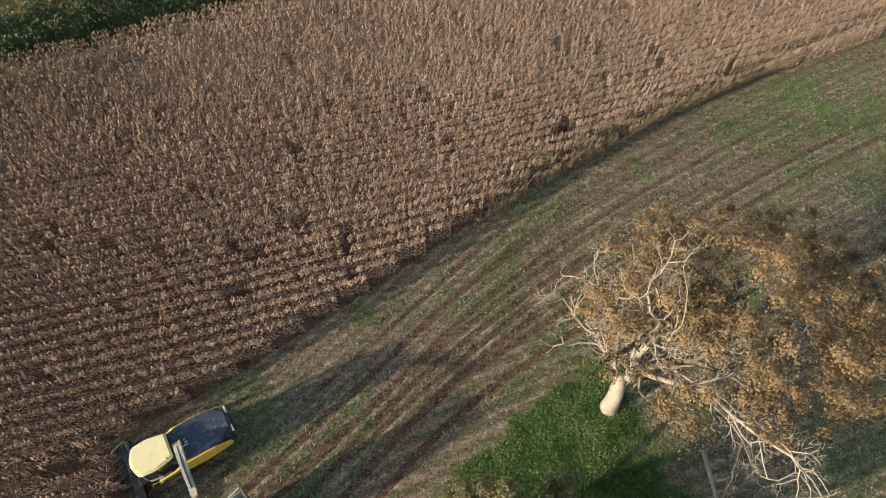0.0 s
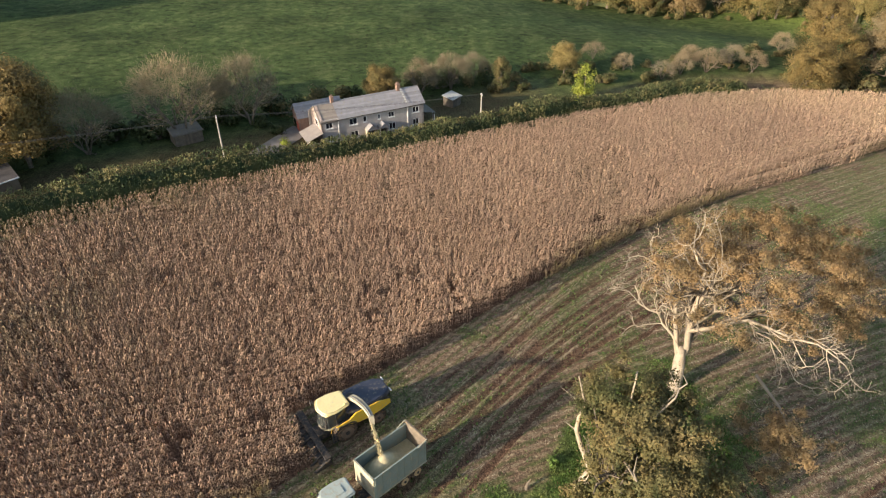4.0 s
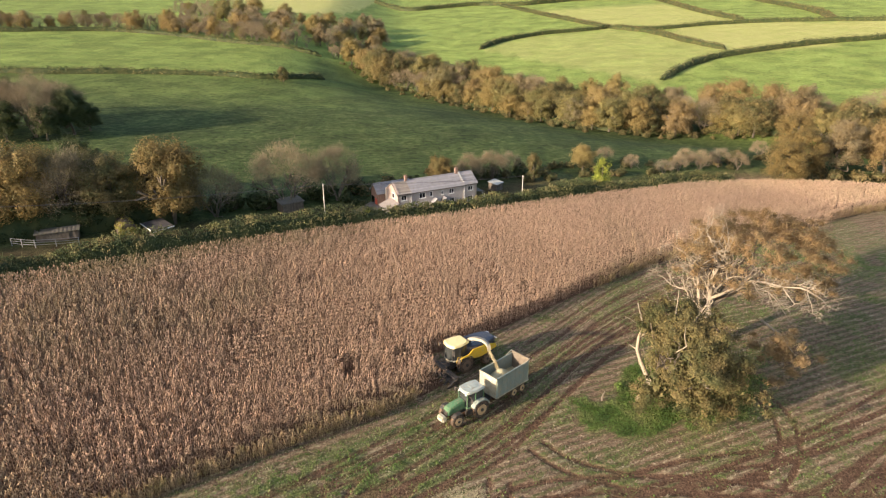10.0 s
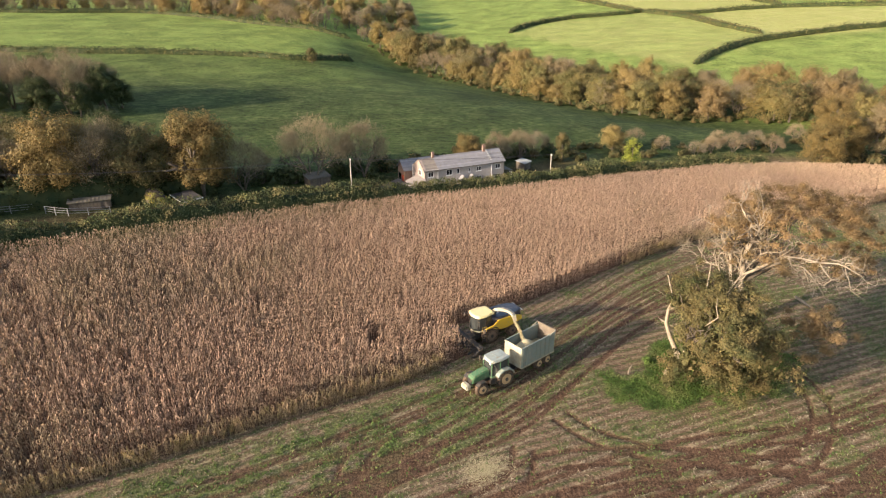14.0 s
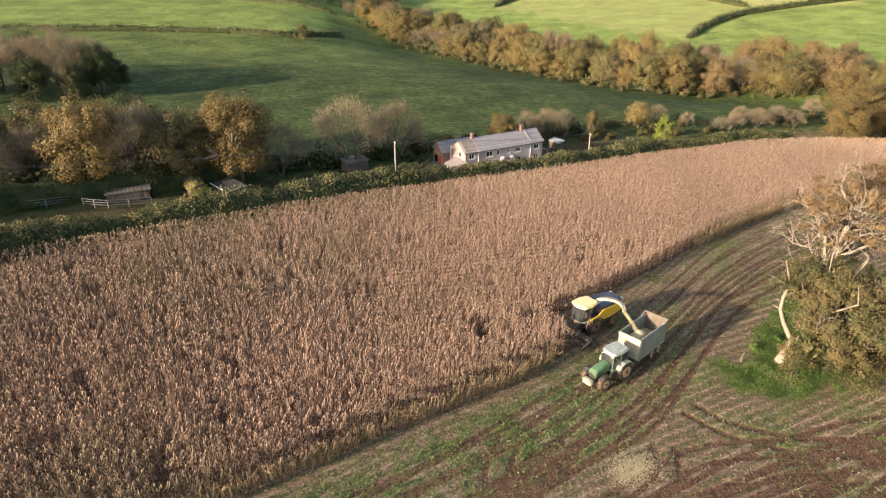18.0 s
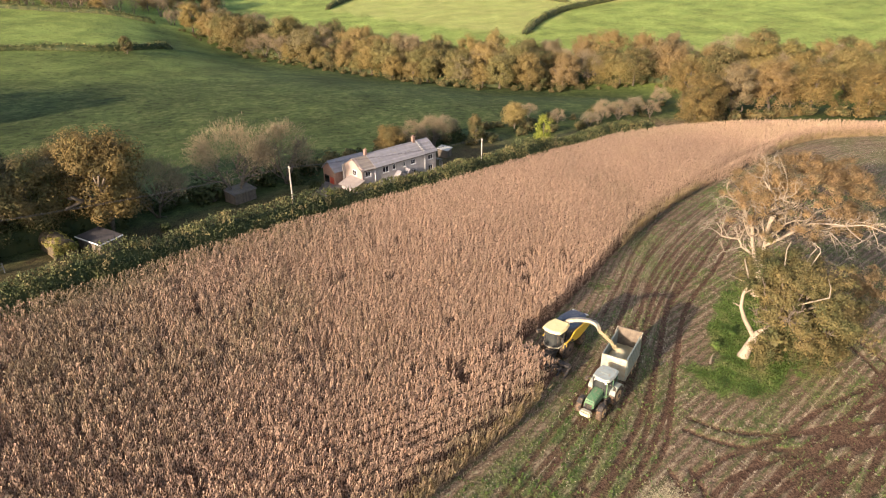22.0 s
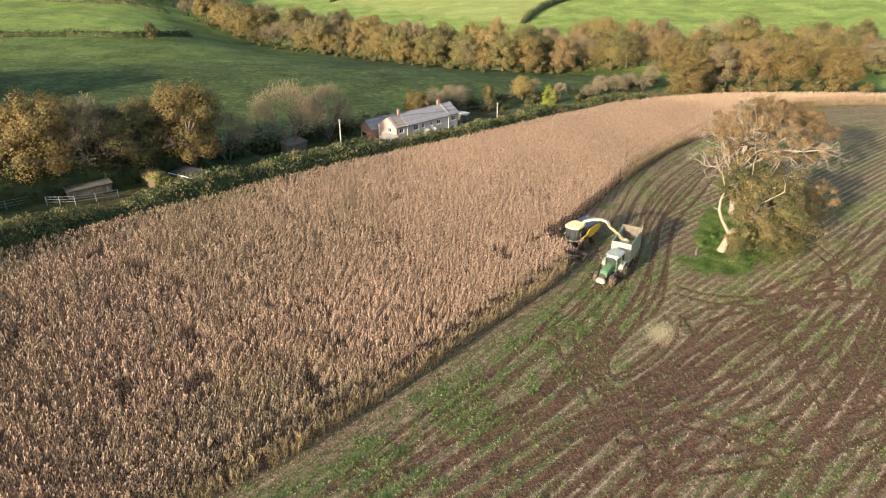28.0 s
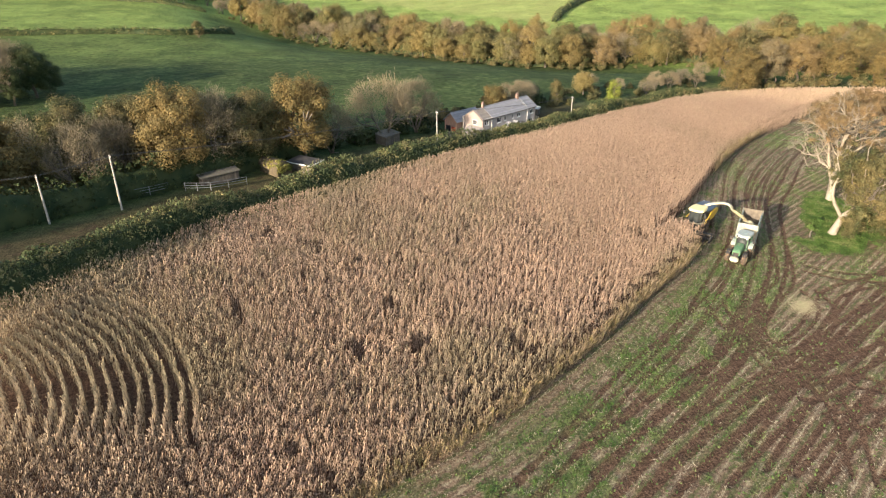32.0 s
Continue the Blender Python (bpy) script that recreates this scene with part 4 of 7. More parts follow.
# ---- the forage harvester ----
def forage_harvester(x, y, yaw):
    t = root("forage_harvester", x, y, yaw, None, "yellow and dark forage harvester cutting into standing maize", "harvester")
    for s in (-1, 1):
        wheel(t, 0, s * 1.15, 1.02, 0.72, M_DARKRIM, 22, s)
        wheel(t, -3.1, s * 1.08, 0.78, 0.55, M_DARKRIM, 18, s)
    part("chassis", boxes([((4.6, 1.2, 0.5), pose(-1.5, 0, 0.95)), ((0.35, 2.2, 0.35), pose(-3.1, 0, 0.7)), ((0.5, 1.9, 0.6), pose(0, 0, 0.95)), ((1.2, 0.9, 0.9), pose(1.1, 0, 0.95))], 0.04), M_BLACK, t)
    part("engine_body", prism([(-4.4, 1.2), (-4.5, 2.0), (-4.2, 2.55), (-0.5, 2.75), (-0.4, 1.3)], 1.9, Matrix(), 0.08), M_NAVY, t)
    # dark hood, rounded at the rear, seen from above
    out = [(-0.35, -1.0), (-0.35, 1.0), (-1.4, 1.32), (-3.0, 1.36), (-4.1, 1.15), (-4.75, 0.7), (-4.75, -0.7), (-4.1, -1.15), (-3.0, -1.36), (-1.4, -1.32)]
    hood = part("engine_hood", plan_prism(out, 2.55, 3.05, Matrix(), 0.07, 0.97), M_NAVY, t, "dark blue-black engine hood")
    part("hood_bars", boxes([((0.42, 0.10, 0.02), pose(-1.55, 0.32, 3.062)), ((0.42, 0.10, 0.02), pose(-1.55, 0.12, 3.062)), ((0.30, 0.10, 0.02), pose(-1.5, -0.08, 3.062))]), M_WHITE, hood, "pale lettering bars")
    part("cooling_grille", boxes([((0.06, 1.2, 0.5), pose(-4.72, 0, 2.1))] + [((0.08, 1.2, 0.03), pose(-4.74, 0, 1.9 + 0.08 * k)) for k in range(6)]), M_BLACK, t)
    for s in (-1, 1):
        part("side_panel", prism([(-4.3, 2.5), (-4.35, 2.0), (-3.6, 1.75), (-2.2, 1.45), (-1.2, 1.5), (0.2, 1.95), (0.9, 2.02), (0.9, 2.12), (-0.3, 2.3), (-1.0, 2.8), (-3.2, 2.85)], 0.12, pose(0, s * 1.36, 0), 0.03), M_YELLOW, t, "yellow side panel")
        part("mudguard", prism([(-0.95, 1.75), (-0.6, 2.03), (0.6, 2.03), (0.95, 1.75), (0.9, 1.68), (0.5, 1.95), (-0.5, 1.95), (-0.9, 1.68)], 0.68, pose(0, s * 1.15, 0)), M_BLACK, t)
        part("mirror", boxes([((0.06, 0.26, 0.42), pose(1.85, s * 1.52, 3.05)), ((0.05, 0.6, 0.05), pose(1.75, s * 1.25, 3.3))], 0.01), M_BLACK, t)
        part("headlight", drum(0.1, 0.06, pose(1.72, s * 0.62, 3.52, 0, 90, 0), 12), M_WHITE, t)
    for s in (-1, 1):
        part("rear_lamp", box(0.1, 0.5, 0.1, pose(-4.7, s * 0.75, 2.9), 0.02), M_WHITE, t)
    # cab: curved glass, dark pillars, pale yellow roof with a peak
    glass = [(-0.3, -0.85), (-0.3, 0.85), (0.6, 1.0), (1.35, 0.92), (1.75, 0.5), (1.85, 0.0), (1.75, -0.5), (1.35, -0.92), (0.6, -1.0)]
    cab = part("cab", plan_prism(glass, 1.75, 3.45, Matrix(), 0.03, 1.02), M_CABGLASS, t, "dark wrap-round cab glass")
    for gx_, gy_ in ((-0.3, -0.87), (-0.3, 0.87), (0.65, 1.02), (0.65, -1.02), (1.5, 0.8), (1.5, -0.8)):
        part("pillar", box(0.09, 0.08, 1.7, pose(gx_, gy_, 2.6)), M_BLACK, cab)
    floor_out = [(x_ * 1.05, y_ * 1.06) for x_, y_ in glass]
    part("cab_sill", plan_prism(floor_out, 1.62, 1.80, Matrix(), 0.03), M_CREAM, t, "pale curved sill")
    roof_out = [(-0.75, -0.95), (-0.75, 0.95), (0.5, 1.22), (1.6, 1.12), (1.85, 0.62), (2.0, 0.0), (1.85, -0.62), (1.6, -1.12), (0.5, -1.22)]
    part("cab_roof", plan_prism(roof_out, 3.45, 3.72, Matrix(), 0.09, 0.93), M_ROOFYEL, t, "pale yellow domed roof")
    part("beacon", drum(0.07, 0.2, pose(-0.3, 0.8, 3.82), 10), M_ROOFYEL, t)
    part("ladder", boxes([((0.05, 0.05, 1.3), pose(0.9, 1.48, 1.15)), ((0.05, 0.05, 1.3), pose(1.35, 1.48, 1.15))] + [((0.45, 0.16, 0.04), pose(1.12, 1.48, 0.6 + 0.3 * k)) for k in range(4)]), M_BLACK, t)
    part("handrail", tube([(0.8, 1.5, 1.8), (0.8, 1.55, 2.5), (1.3, 1.5, 2.5), (1.45, 1.45, 1.8)], 0.02, 5), M_YELLOW, t)
    # maize header: frame, dividers, drums
    head = part("maize_header", boxes([((0.5, 6.0, 0.25), pose(2.55, 0, 0.9)), ((0.18, 6.0, 0.55), pose(2.3, 0, 0.75)), ((1.2, 1.2, 0.7), pose(1.7, 0, 0.85))], 0.04), M_BLACK, t, "dark rotary maize header")
    for k in range(8):
        yy = -2.62 + k * 0.75
        part("gathering_drum", drum(0.34, 0.30, pose(2.95, yy, 0.45), 14, 0.03), M_BLACK, head)
        part("divider", prism([(2.5, 0.35), (2.6, 0.85), (3.0, 0.75), (3.9, 0.22), (3.9, 0.14)], 0.14, pose(0, yy + 0.37, 0), 0.02), M_BLACK, head)
    for s in (-1, 1):
        part("end_divider", prism([(2.2, 0.25), (2.4, 0.95), (3.0, 0.8), (3.8, 0.22), (3.8, 0.12)], 0.22, pose(0, s * 3.05, 0), 0.03), M_BLACK, head, "dusty end divider")
    # spout: turret, long curved chute out over the cart, and its flap
    part("turret", drum(0.42, 0.5, pose(-1.15, 0, 3.2), 18, 0.04), M_BLACK, t)
    path = [(-1.15, 0.0, 3.25), (-1.2, 0.5, 3.7), (-1.25, 1.2, 4.05), (-1.28, 2.0, 4.35), (-1.3, 2.8, 4.52), (-1.3, 3.4, 4.5), (-1.28, 3.75, 4.35)]
    chute = part("spout", tube(path, [1.0, 1.0, 0.95, 0.9, 0.85, 0.8, 0.8], 4, (0.26, 0.17)), M_CREAM, t, "long dusty grey spout")
    part("spout_edge", tube([(p[0], p[1], p[2] + 0.16) for p in path], 0.05, 5), M_NAVY, chute)
    part("spout_flap", tube([(-1.28, 3.72, 4.38), (-1.2, 4.0, 4.1), (-1.15, 4.1, 3.85)], [0.8, 0.75, 0.7], 4, (0.28, 0.08)), M_CREAM, chute, "cream spout flap")
    part("spout_ram", tube([(-1.0, 0.3, 3.6), (-1.1, 1.5, 3.98)], 0.04, 6), M_BLACK, t)
    return t


# ---- the tractor ----
def tractor(x, y, yaw):
    t = root("tractor", x, y, yaw, None, "green farm tractor with pale cab roof, pulling a cart", "tractor")
    for s in (-1, 1):
        wheel(t, 0, s * 0.95, 0.90, 0.55, M_RIM, 20, s)
        wheel(t, 2.65, s * 0.92, 0.66, 0.46, M_RIM, 18, s)
        part("mudguard", prism([(-0.98, 1.25), (-0.85, 1.55), (-0.4, 1.88), (0.3, 1.92), (0.75, 1.7), (0.95, 1.35), (0.85, 1.3), (0.66, 1.58), (0.25, 1.8), (-0.35, 1.78), (-0.75, 1.5), (-0.88, 1.22)], 0.60, pose(0, s * 0.93, 0)), M_TRAILER, t, "dusty grey-green rear mudguard")
        part("front_mudguard", prism([(2.05, 1.15), (2.3, 1.40), (2.9, 1.40), (3.2, 1.15), (3.14, 1.12), (2.86, 1.34), (2.34, 1.34), (2.1, 1.12)], 0.46, pose(0, s * 0.92, 0)), M_BLACK, t)
        part("mirror", boxes([((0.05, 0.22, 0.36), pose(1.25, s * 1.28, 2.35)), ((0.04, 0.5, 0.04), pose(1.2, s * 1.05, 2.55))]), M_BLACK, t)
    part("chassis", boxes([((3.3, 0.55, 0.55), pose(1.2, 0, 0.95)), ((0.3, 1.7, 0.28), pose(2.65, 0, 0.68)), ((0.4, 1.7, 0.45), pose(0, 0, 0.9))], 0.04), M_BLACK, t)
    part("fuel_tank", box(1.0, 0.45, 0.6, pose(1.0, 0.72, 0.85), 0.1), M_BLACK, t)
    part("toolbox_step", boxes([((0.5, 0.3, 0.05), pose(1.0, -0.85, 0.55)), ((0.5, 0.3, 0.05), pose(1.0, -0.8, 0.85)), ((0.5, 0.25, 0.05), pose(1.0, -0.72, 1.15))]), M_BLACK, t)
    hood = part("hood", prism([(1.35, 1.15), (1.35, 2.02), (2.3, 1.93), (3.15, 1.74), (3.32, 1.5), (3.32, 1.05)], 0.86, Matrix(), 0.09), M_GREEN, t, "green bonnet")
    part("grille", boxes([((0.05, 0.62, 0.48), pose(3.33, 0, 1.25))] + [((0.07, 0.6, 0.02), pose(3.34, 0, 1.06 + 0.08 * k)) for k in range(5)]), M_BLACK, hood)
    part("exhaust", tube([(1.45, -0.55, 1.5), (1.45, -0.58, 2.75), (1.38, -0.58, 2.9)], 0.06, 8), M_BLACK, t)
    part("front_weight", box(0.55, 0.95, 0.55, pose(3.72, 0, 0.85), 0.12), M_CREAM, t, "pale front ballast block")
    part("front_linkage", boxes([((0.5, 0.08, 0.1), pose(3.45, 0.32, 0.72)), ((0.5, 0.08, 0.1), pose(3.45, -0.32, 0.72))]), M_BLACK, t)
    out = [(-0.55, -0.72), (-0.55, 0.72), (0.5, 0.80), (1.28, 0.66), (1.38, 0.3), (1.38, -0.3), (1.28, -0.66), (0.5, -0.80)]
    cab = part("cab", plan_prism(out, 1.30, 2.72, Matrix(), 0.02, 0.97), M_CABGLASS, t, "glazed tractor cab")
    for gx_, gy_ in ((-0.55, 0.72), (-0.55, -0.72), (0.45, 0.80), (0.45, -0.80), (1.3, 0.64), (1.3, -0.64)):
        part("pillar", box(0.08, 0.08, 1.45, pose(gx_ * 0.99, gy_ * 0.99, 2.0)), M_GREEN, cab)
    part("cab_base", plan_prism([(a * 1.02, b * 1.02) for a, b in out], 1.05, 1.36, Matrix(), 0.03), M_GREEN, t)
    ro = [(-0.75, -0.78), (-0.75, 0.78), (0.2, 0.90), (1.25, 0.80), (1.5, 0.4), (1.5, -0.4), (1.25, -0.80), (0.2, -0.90)]
    roof = part("cab_roof", plan_prism(ro, 2.70, 2.95, Matrix(), 0.08, 0.94), M_CABROOF, t, "dusty pale grey-green roof")
    part("roof_hatch", box(0.7, 0.7, 0.05, pose(0.2, 0, 2.965), 0.02), M_CABROOF, roof)
    for s in (-1, 1):
        part("work_lamp", box(0.08, 0.2, 0.12, pose(1.42, s * 0.55, 2.66), 0.02), M_WHITE, t)
    part("drawbar", boxes([((0.9, 0.1, 0.12), pose(-0.95, 0, 0.5)), ((0.3, 0.6, 0.5), pose(-0.75, 0, 0.85))], 0.02), M_BLACK, t)
    return t


# ---- the silage cart ----
def cart(x, y, yaw):
    """Origin at the middle of the body."""
    t = root("silage_trailer", x, y, yaw, None, "cream and grey-green steel silage trailer, part filled", "trailer")
    L, W, z0, z1 = 5.3, 2.45, 1.2, 3.65
    part("bed", box(L, W, 0.12, pose(0, 0, z0)), M_BLACK, t)
    part("front_panel", boxes([((0.08, W, z1 - z0), pose(L / 2, 0, (z0 + z1) / 2)), ((0.14, W + 0.1, 0.12), pose(L / 2, 0, z1))], 0.01), M_CREAM, t, "cream dusty front panel")
    for s in (-1, 1):
        side = part("side_panel", boxes([((L, 0.07, z1 - z0), pose(0, s * W / 2, (z0 + z1) / 2)), ((L + 0.1, 0.13, 0.12), pose(0, s * W / 2, z1))], 0.01), M_TRAILER, t, "grey-green ribbed side sheet")
        for k in range(8):
            part("side_rib", box(0.09, 0.07, z1 - z0 - 0.1, pose(-L / 2 + 0.15 + k * (L - 0.3) / 7, s * (W / 2 + 0.06), (z0 + z1) / 2), 0.01), M_TRAILER, side)
        part("side_rail", box(L, 0.08, 0.12, pose(0, s * (W / 2 + 0.06), z0 + 0.06)), M_CREAM, side)
    # dark timber colour on the tailgate stands in for shade inside the body
    gate = part("tailgate", boxes([((0.08, W, z1 - z0 + 0.25), pose(-L / 2, 0, (z0 + z1) / 2 + 0.12)), ((0.16, W + 0.25, 0.16), pose(-L / 2 - 0.02, 0, z1 + 0.28))], 0.01), M_TIMBER, t, "tall hinged brown tailgate, darkened as shaded inside")
    for s in (-1, 1):
        part("gate_arm", tube([(-L / 2 + 0.9, s * (W / 2 + 0.1), z1 + 0.05), (-L / 2, s * (W / 2 + 0.1), z1 + 0.36)], 0.05, 4), M_CREAM, gate)
    part("chassis", boxes([((L, 0.14, 0.25), pose(0, 0.45, 0.95)), ((L, 0.14, 0.25), pose(0, -0.45, 0.95)), ((0.2, 1.9, 0.15), pose(-0.45, 0, 0.55)), ((0.2, 1.9, 0.15), pose(-1.6, 0, 0.55))], 0.01), M_BLACK, t)
    part("drawbar", boxes([((1.7, 0.16, 0.18), pose(L / 2 + 0.7, 0, 0.68)), ((0.8, 0.8, 0.12), pose(L / 2 + 0.1, 0, 0.8))], 0.02), M_BLACK, t)
    for s in (-1, 1):
        for xx in (-0.35, -1.7):
            wheel(t, xx, s * 1.0, 0.62, 0.48, M_RIM, 16, s)
    # heaped load
    n, m = 16, 9
    bm = bmesh.new()
    grid = []
    for i in range(n + 1):
        row = []
        for j in range(m + 1):
            u, v = i / n * 2 - 1, j / m * 2 - 1
            h = 1.9 + 1.6 * math.exp(-((u - 0.25) ** 2 * 3.0 + v * v * 1.1)) + 0.08 * noise.noise(Vector((u * 4, v * 4, 1)))
            row.append(bm.verts.new((u * (L / 2 - 0.05), v * (W / 2 - 0.05), h)))
        grid.append(row)
    for i in range(n):
        for j in range(m):
            bm.faces.new((grid[i][j], grid[i + 1][j], grid[i + 1][j + 1], grid[i][j + 1]))
    load = part("silage_heap", bm, M_CHAFF, None, "", True)
    load.matrix_world = t.matrix_world.copy()
    tagged(load, "heap of pale chopped maize lying in the trailer", "silage")
    return t


MACHINE_YAW = 211
harv = forage_harvester(-15.0 * PLAN, 9.5 * PLAN, MACHINE_YAW)
tr_ = tractor(-14.3 * PLAN, 2.95 * PLAN, 213)
tr_.scale = (1.13, 1.13, 1.13)
cart(-11.35 * PLAN, 5.45 * PLAN, 220)
# the falling stream of chopped maize, from the flap to the heap
hm = harv.matrix_world
start = hm @ Vector((-1.14, 4.12, 3.85))
stop = Vector((-11.85 * PLAN, 5.15 * PLAN, start.z - 1.25))
flow, flow_f = [], []
for k in range(2200):
    u = rng.random()
    p = start.lerp(stop, u) + Vector((0, 0, 0.15 * math.sin(math.pi * u))) + Vector(rng.normal(0, 0.06 + 0.05 * u, 3))
    d1, d2 = Vector(rng.normal(0, 0.05, 3)), Vector(rng.normal(0, 0.05, 3))
    flow_f.append((len(flow), len(flow) + 1, len(flow) + 2))
    flow += [p, p + d1, p + d2]
chaff = new("chopped_maize_stream", mesh_np("chopped_maize_stream", [tuple(p) for p in flow], flow_f, [M_CHAFF]))
tagged(chaff, "pale chopped maize pouring from the spout", "silage", kind="stuff")


# ---- trees and hedges ----
def leaf_cloud(centres, radii, count, size, r, flat=1.0, shell=0.45, single=False):
    """Leaves (two triangles each, or a single one) round the centres of clumps, thickest near each clump's skin."""
    centres, radii = np.asarray(centres, float), np.asarray(radii, float)
    n = len(centres) * count
    c = np.repeat(centres, count, 0)
    rad = np.repeat(radii, count)
    d = r.normal(size=(n, 3))
    d /= np.linalg.norm(d, axis=1)[:, None]
    p = c + d * (rad * (shell + (1 - shell) * r.random(n) if shell > 0.3 else np.abs(r.normal(0, 0.62, n))))[:, None] * [1, 1, flat]
    a = r.normal(size=(n, 3)) * 0.38 + d * 0.8 + [0, 0, 0.25]
    middle = p - centres.mean(0)
    a = a + 0.6 * middle / (np.linalg.norm(middle, axis=1)[:, None] + 1e-6)
    a /= np.linalg.norm(a, axis=1)[:, None]
    b = np.cross(a, r.normal(size=(n, 3)))
    b /= np.linalg.norm(b, axis=1)[:, None]
    e = np.cross(a, b)
    s = (size * r.uniform(0.6, 1.4, n))[:, None]
    if single:
        V = np.stack([p - b * s * 0.6, p + e * s * 0.55, p + b * s * 0.6 - e * s * 0.2], 1).reshape(-1, 3)
        return V, np.arange(3 * n).reshape(-1, 3)
    V = np.stack([p - b * s * 0.5, p + e * s * 0.33 + a * s * 0.08, p + b * s * 0.5, p - e * s * 0.33 + a * s * 0.08], 1).reshape(-1, 3)
    i = np.arange(n)[:, None] * 4
    F = np.concatenate([i + [0, 1, 2], i + [0, 2, 3]], 1).reshape(-1, 3)
    return V, F


def tubes_np(segs, sides=5):
    """Tapered tubes for limbs: rows of (p0, p1, r0, r1)."""
    P0, P1 = np.array([s[0] for s in segs]), np.array([s[1] for s in segs])
    R0, R1 = np.array([s[2] for s in segs]), np.array([s[3] for s in segs])
    d = P1 - P0
    d /= np.linalg.norm(d, axis=1)[:, None] + 1e-9
    ref = np.where(np.abs(d[:, 2:3]) < 0.9, [[0, 0, 1.0]], [[1.0, 0, 0]])
    u = np.cross(d, ref)
    u /= np.linalg.norm(u, axis=1)[:, None]
    v = np.cross(d, u)
    ang = 2 * np.pi * np.arange(sides) / sides
    ring = u[:, None] * np.cos(ang)[None, :, None] + v[:, None] * np.sin(ang)[None, :, None]
    V = np.concatenate([P0[:, None] + ring * R0[:, None, None], P1[:, None] + ring * R1[:, None, None]], 1).reshape(-1, 3)
    k = np.arange(sides)
    j = (k + 1) % sides
    f = np.concatenate([np.stack([k, j, j + sides], 1), np.stack([k, j + sides, k + sides], 1)])
    F = (f[None] + (np.arange(len(segs)) * sides * 2)[:, None, None]).reshape(-1, 3)
    return V, F


def grow(r, p, d, length, radius, level, segs, tips, lift=0.15, wob=0.28, kids=(2, 4), shrink=0.68):
    """Limbs that fork: adds segments, and the tips of the last forks."""
    p, d = np.array(p, float), np.array(d, float)
    n = 3
    for k in range(n):
        d = d + r.normal(0, wob, 3) * 0.6 + [0, 0, lift * 0.3]
        d /= np.linalg.norm(d)
        q = p + d * length / n
        segs.append((p, q, radius * (1 - 0.25 * k / n), radius * (1 - 0.25 * (k + 1) / n)))
        p = q
        if level > 0 and k < n - 1 and r.random() < 0.6:
            e = d + r.normal(0, 0.75, 3)
            grow(r, p, e / np.linalg.norm(e), length * shrink * 0.8, radius * 0.5, level - 1, segs, tips, lift, wob, kids, shrink)
    if level == 0:
        tips.append((p, d))
        return
    for k in range(int(r.integers(*kids))):
        e = d + r.normal(0, 0.6, 3) + [0, 0, lift]
        grow(r, p, e / np.linalg.norm(e), length * shrink * r.uniform(0.8, 1.15), radius * 0.66, level - 1, segs, tips, lift, wob, kids, shrink)


def twigs_np(tips, per, length, width, r, up=0.3, spread=0.6):
    """Thin blades fanning out from the limbs' tips."""
    P = np.repeat(np.array([t[0] for t in tips]), per, 0)
    D = np.repeat(np.array([t[1] for t in tips]), per, 0) + r.normal(0, spread, (len(tips) * per, 3)) + [0, 0, up]
    D /= np.linalg.norm(D, axis=1)[:, None]
    n = len(P)
    P = P + r.normal(0, 0.25, (n, 3)) * length
    L = (length * r.uniform(0.5, 1.3, n))[:, None]
    s = np.cross(D, r.normal(size=(n, 3)))
    s /= np.linalg.norm(s, axis=1)[:, None]
    V = np.stack([P - s * width / 2, P + s * width / 2, P + D * L], 1).reshape(-1, 3)
    return V, np.arange(3 * n).reshape(-1, 3)


def tree_thing(name, label, x, y, z=None, group=""):
    ob = new(name)
    ob.matrix_world = pose(x, y, (float(ground_z(x, y)) if z is None else z) - 0.15)
    return tagged(ob, label, "tree", group)


def attach(name, VF, mat, parent, label="", smooth_shade=False):
    ob = new(name, mesh_np(name, VF[0], VF[1], [mat], smooth_shade))
    ob.parent = parent
    if label:
        ob["label"] = label
    return ob


def leafy_tree(seed, h, rad, leaf, lumps, per, mat=None, name="autumn_tree", label="", low=0.02, forks=2):
    """A broad crown of clumps on forking limbs; its base at the origin."""
    r = np.random.default_rng(seed)
    t = tree_thing(name, label, 0, 0, 0.15)
    segs, tips = [], []
    grow(r, (0, 0, 0), (r.normal(0, 0.06), r.normal(0, 0.06), 1), h * 0.36, h * 0.030, forks, segs, tips, 0.25, 0.22)
    attach("trunk", tubes_np(segs, 5), M_BARK, t, "", True)
    d = r.normal(size=(lumps, 3))
    d /= np.linalg.norm(d, axis=1)[:, None]
    d[:, 2] = np.where(d[:, 2] < -0.85, -d[:, 2], d[:, 2])
    side = np.hypot(d[:, 0], d[:, 1])
    d[:, :2] *= np.where(d[:, 2] < 0, 0.92 / np.maximum(side, 0.3), 1.0)[:, None]
    wob = r.uniform(0.55, 1.0, lumps)
    c = d * wob[:, None] * [rad * 0.80, rad * 0.80, h * (1 - low) * 0.47] + [0, 0, h * (low + (1 - low) * 0.5)]
    V1, F1 = leaf_cloud(c, rad * r.uniform(0.17, 0.31, lumps), per, leaf, r, 0.85, 0.5, True)
    V2, F2 = leaf_cloud(c * [0.72, 0.72, 0.9] + [0, 0, 0.06 * h], np.full(lumps, rad * 0.22), 26, leaf * 2.0, r, 0.85, 0.25, True)
    attach("crown", (np.vstack([V1, V2]), np.vstack([F1, F2 + len(V1)])), mat or M_OAK, t)
    return t


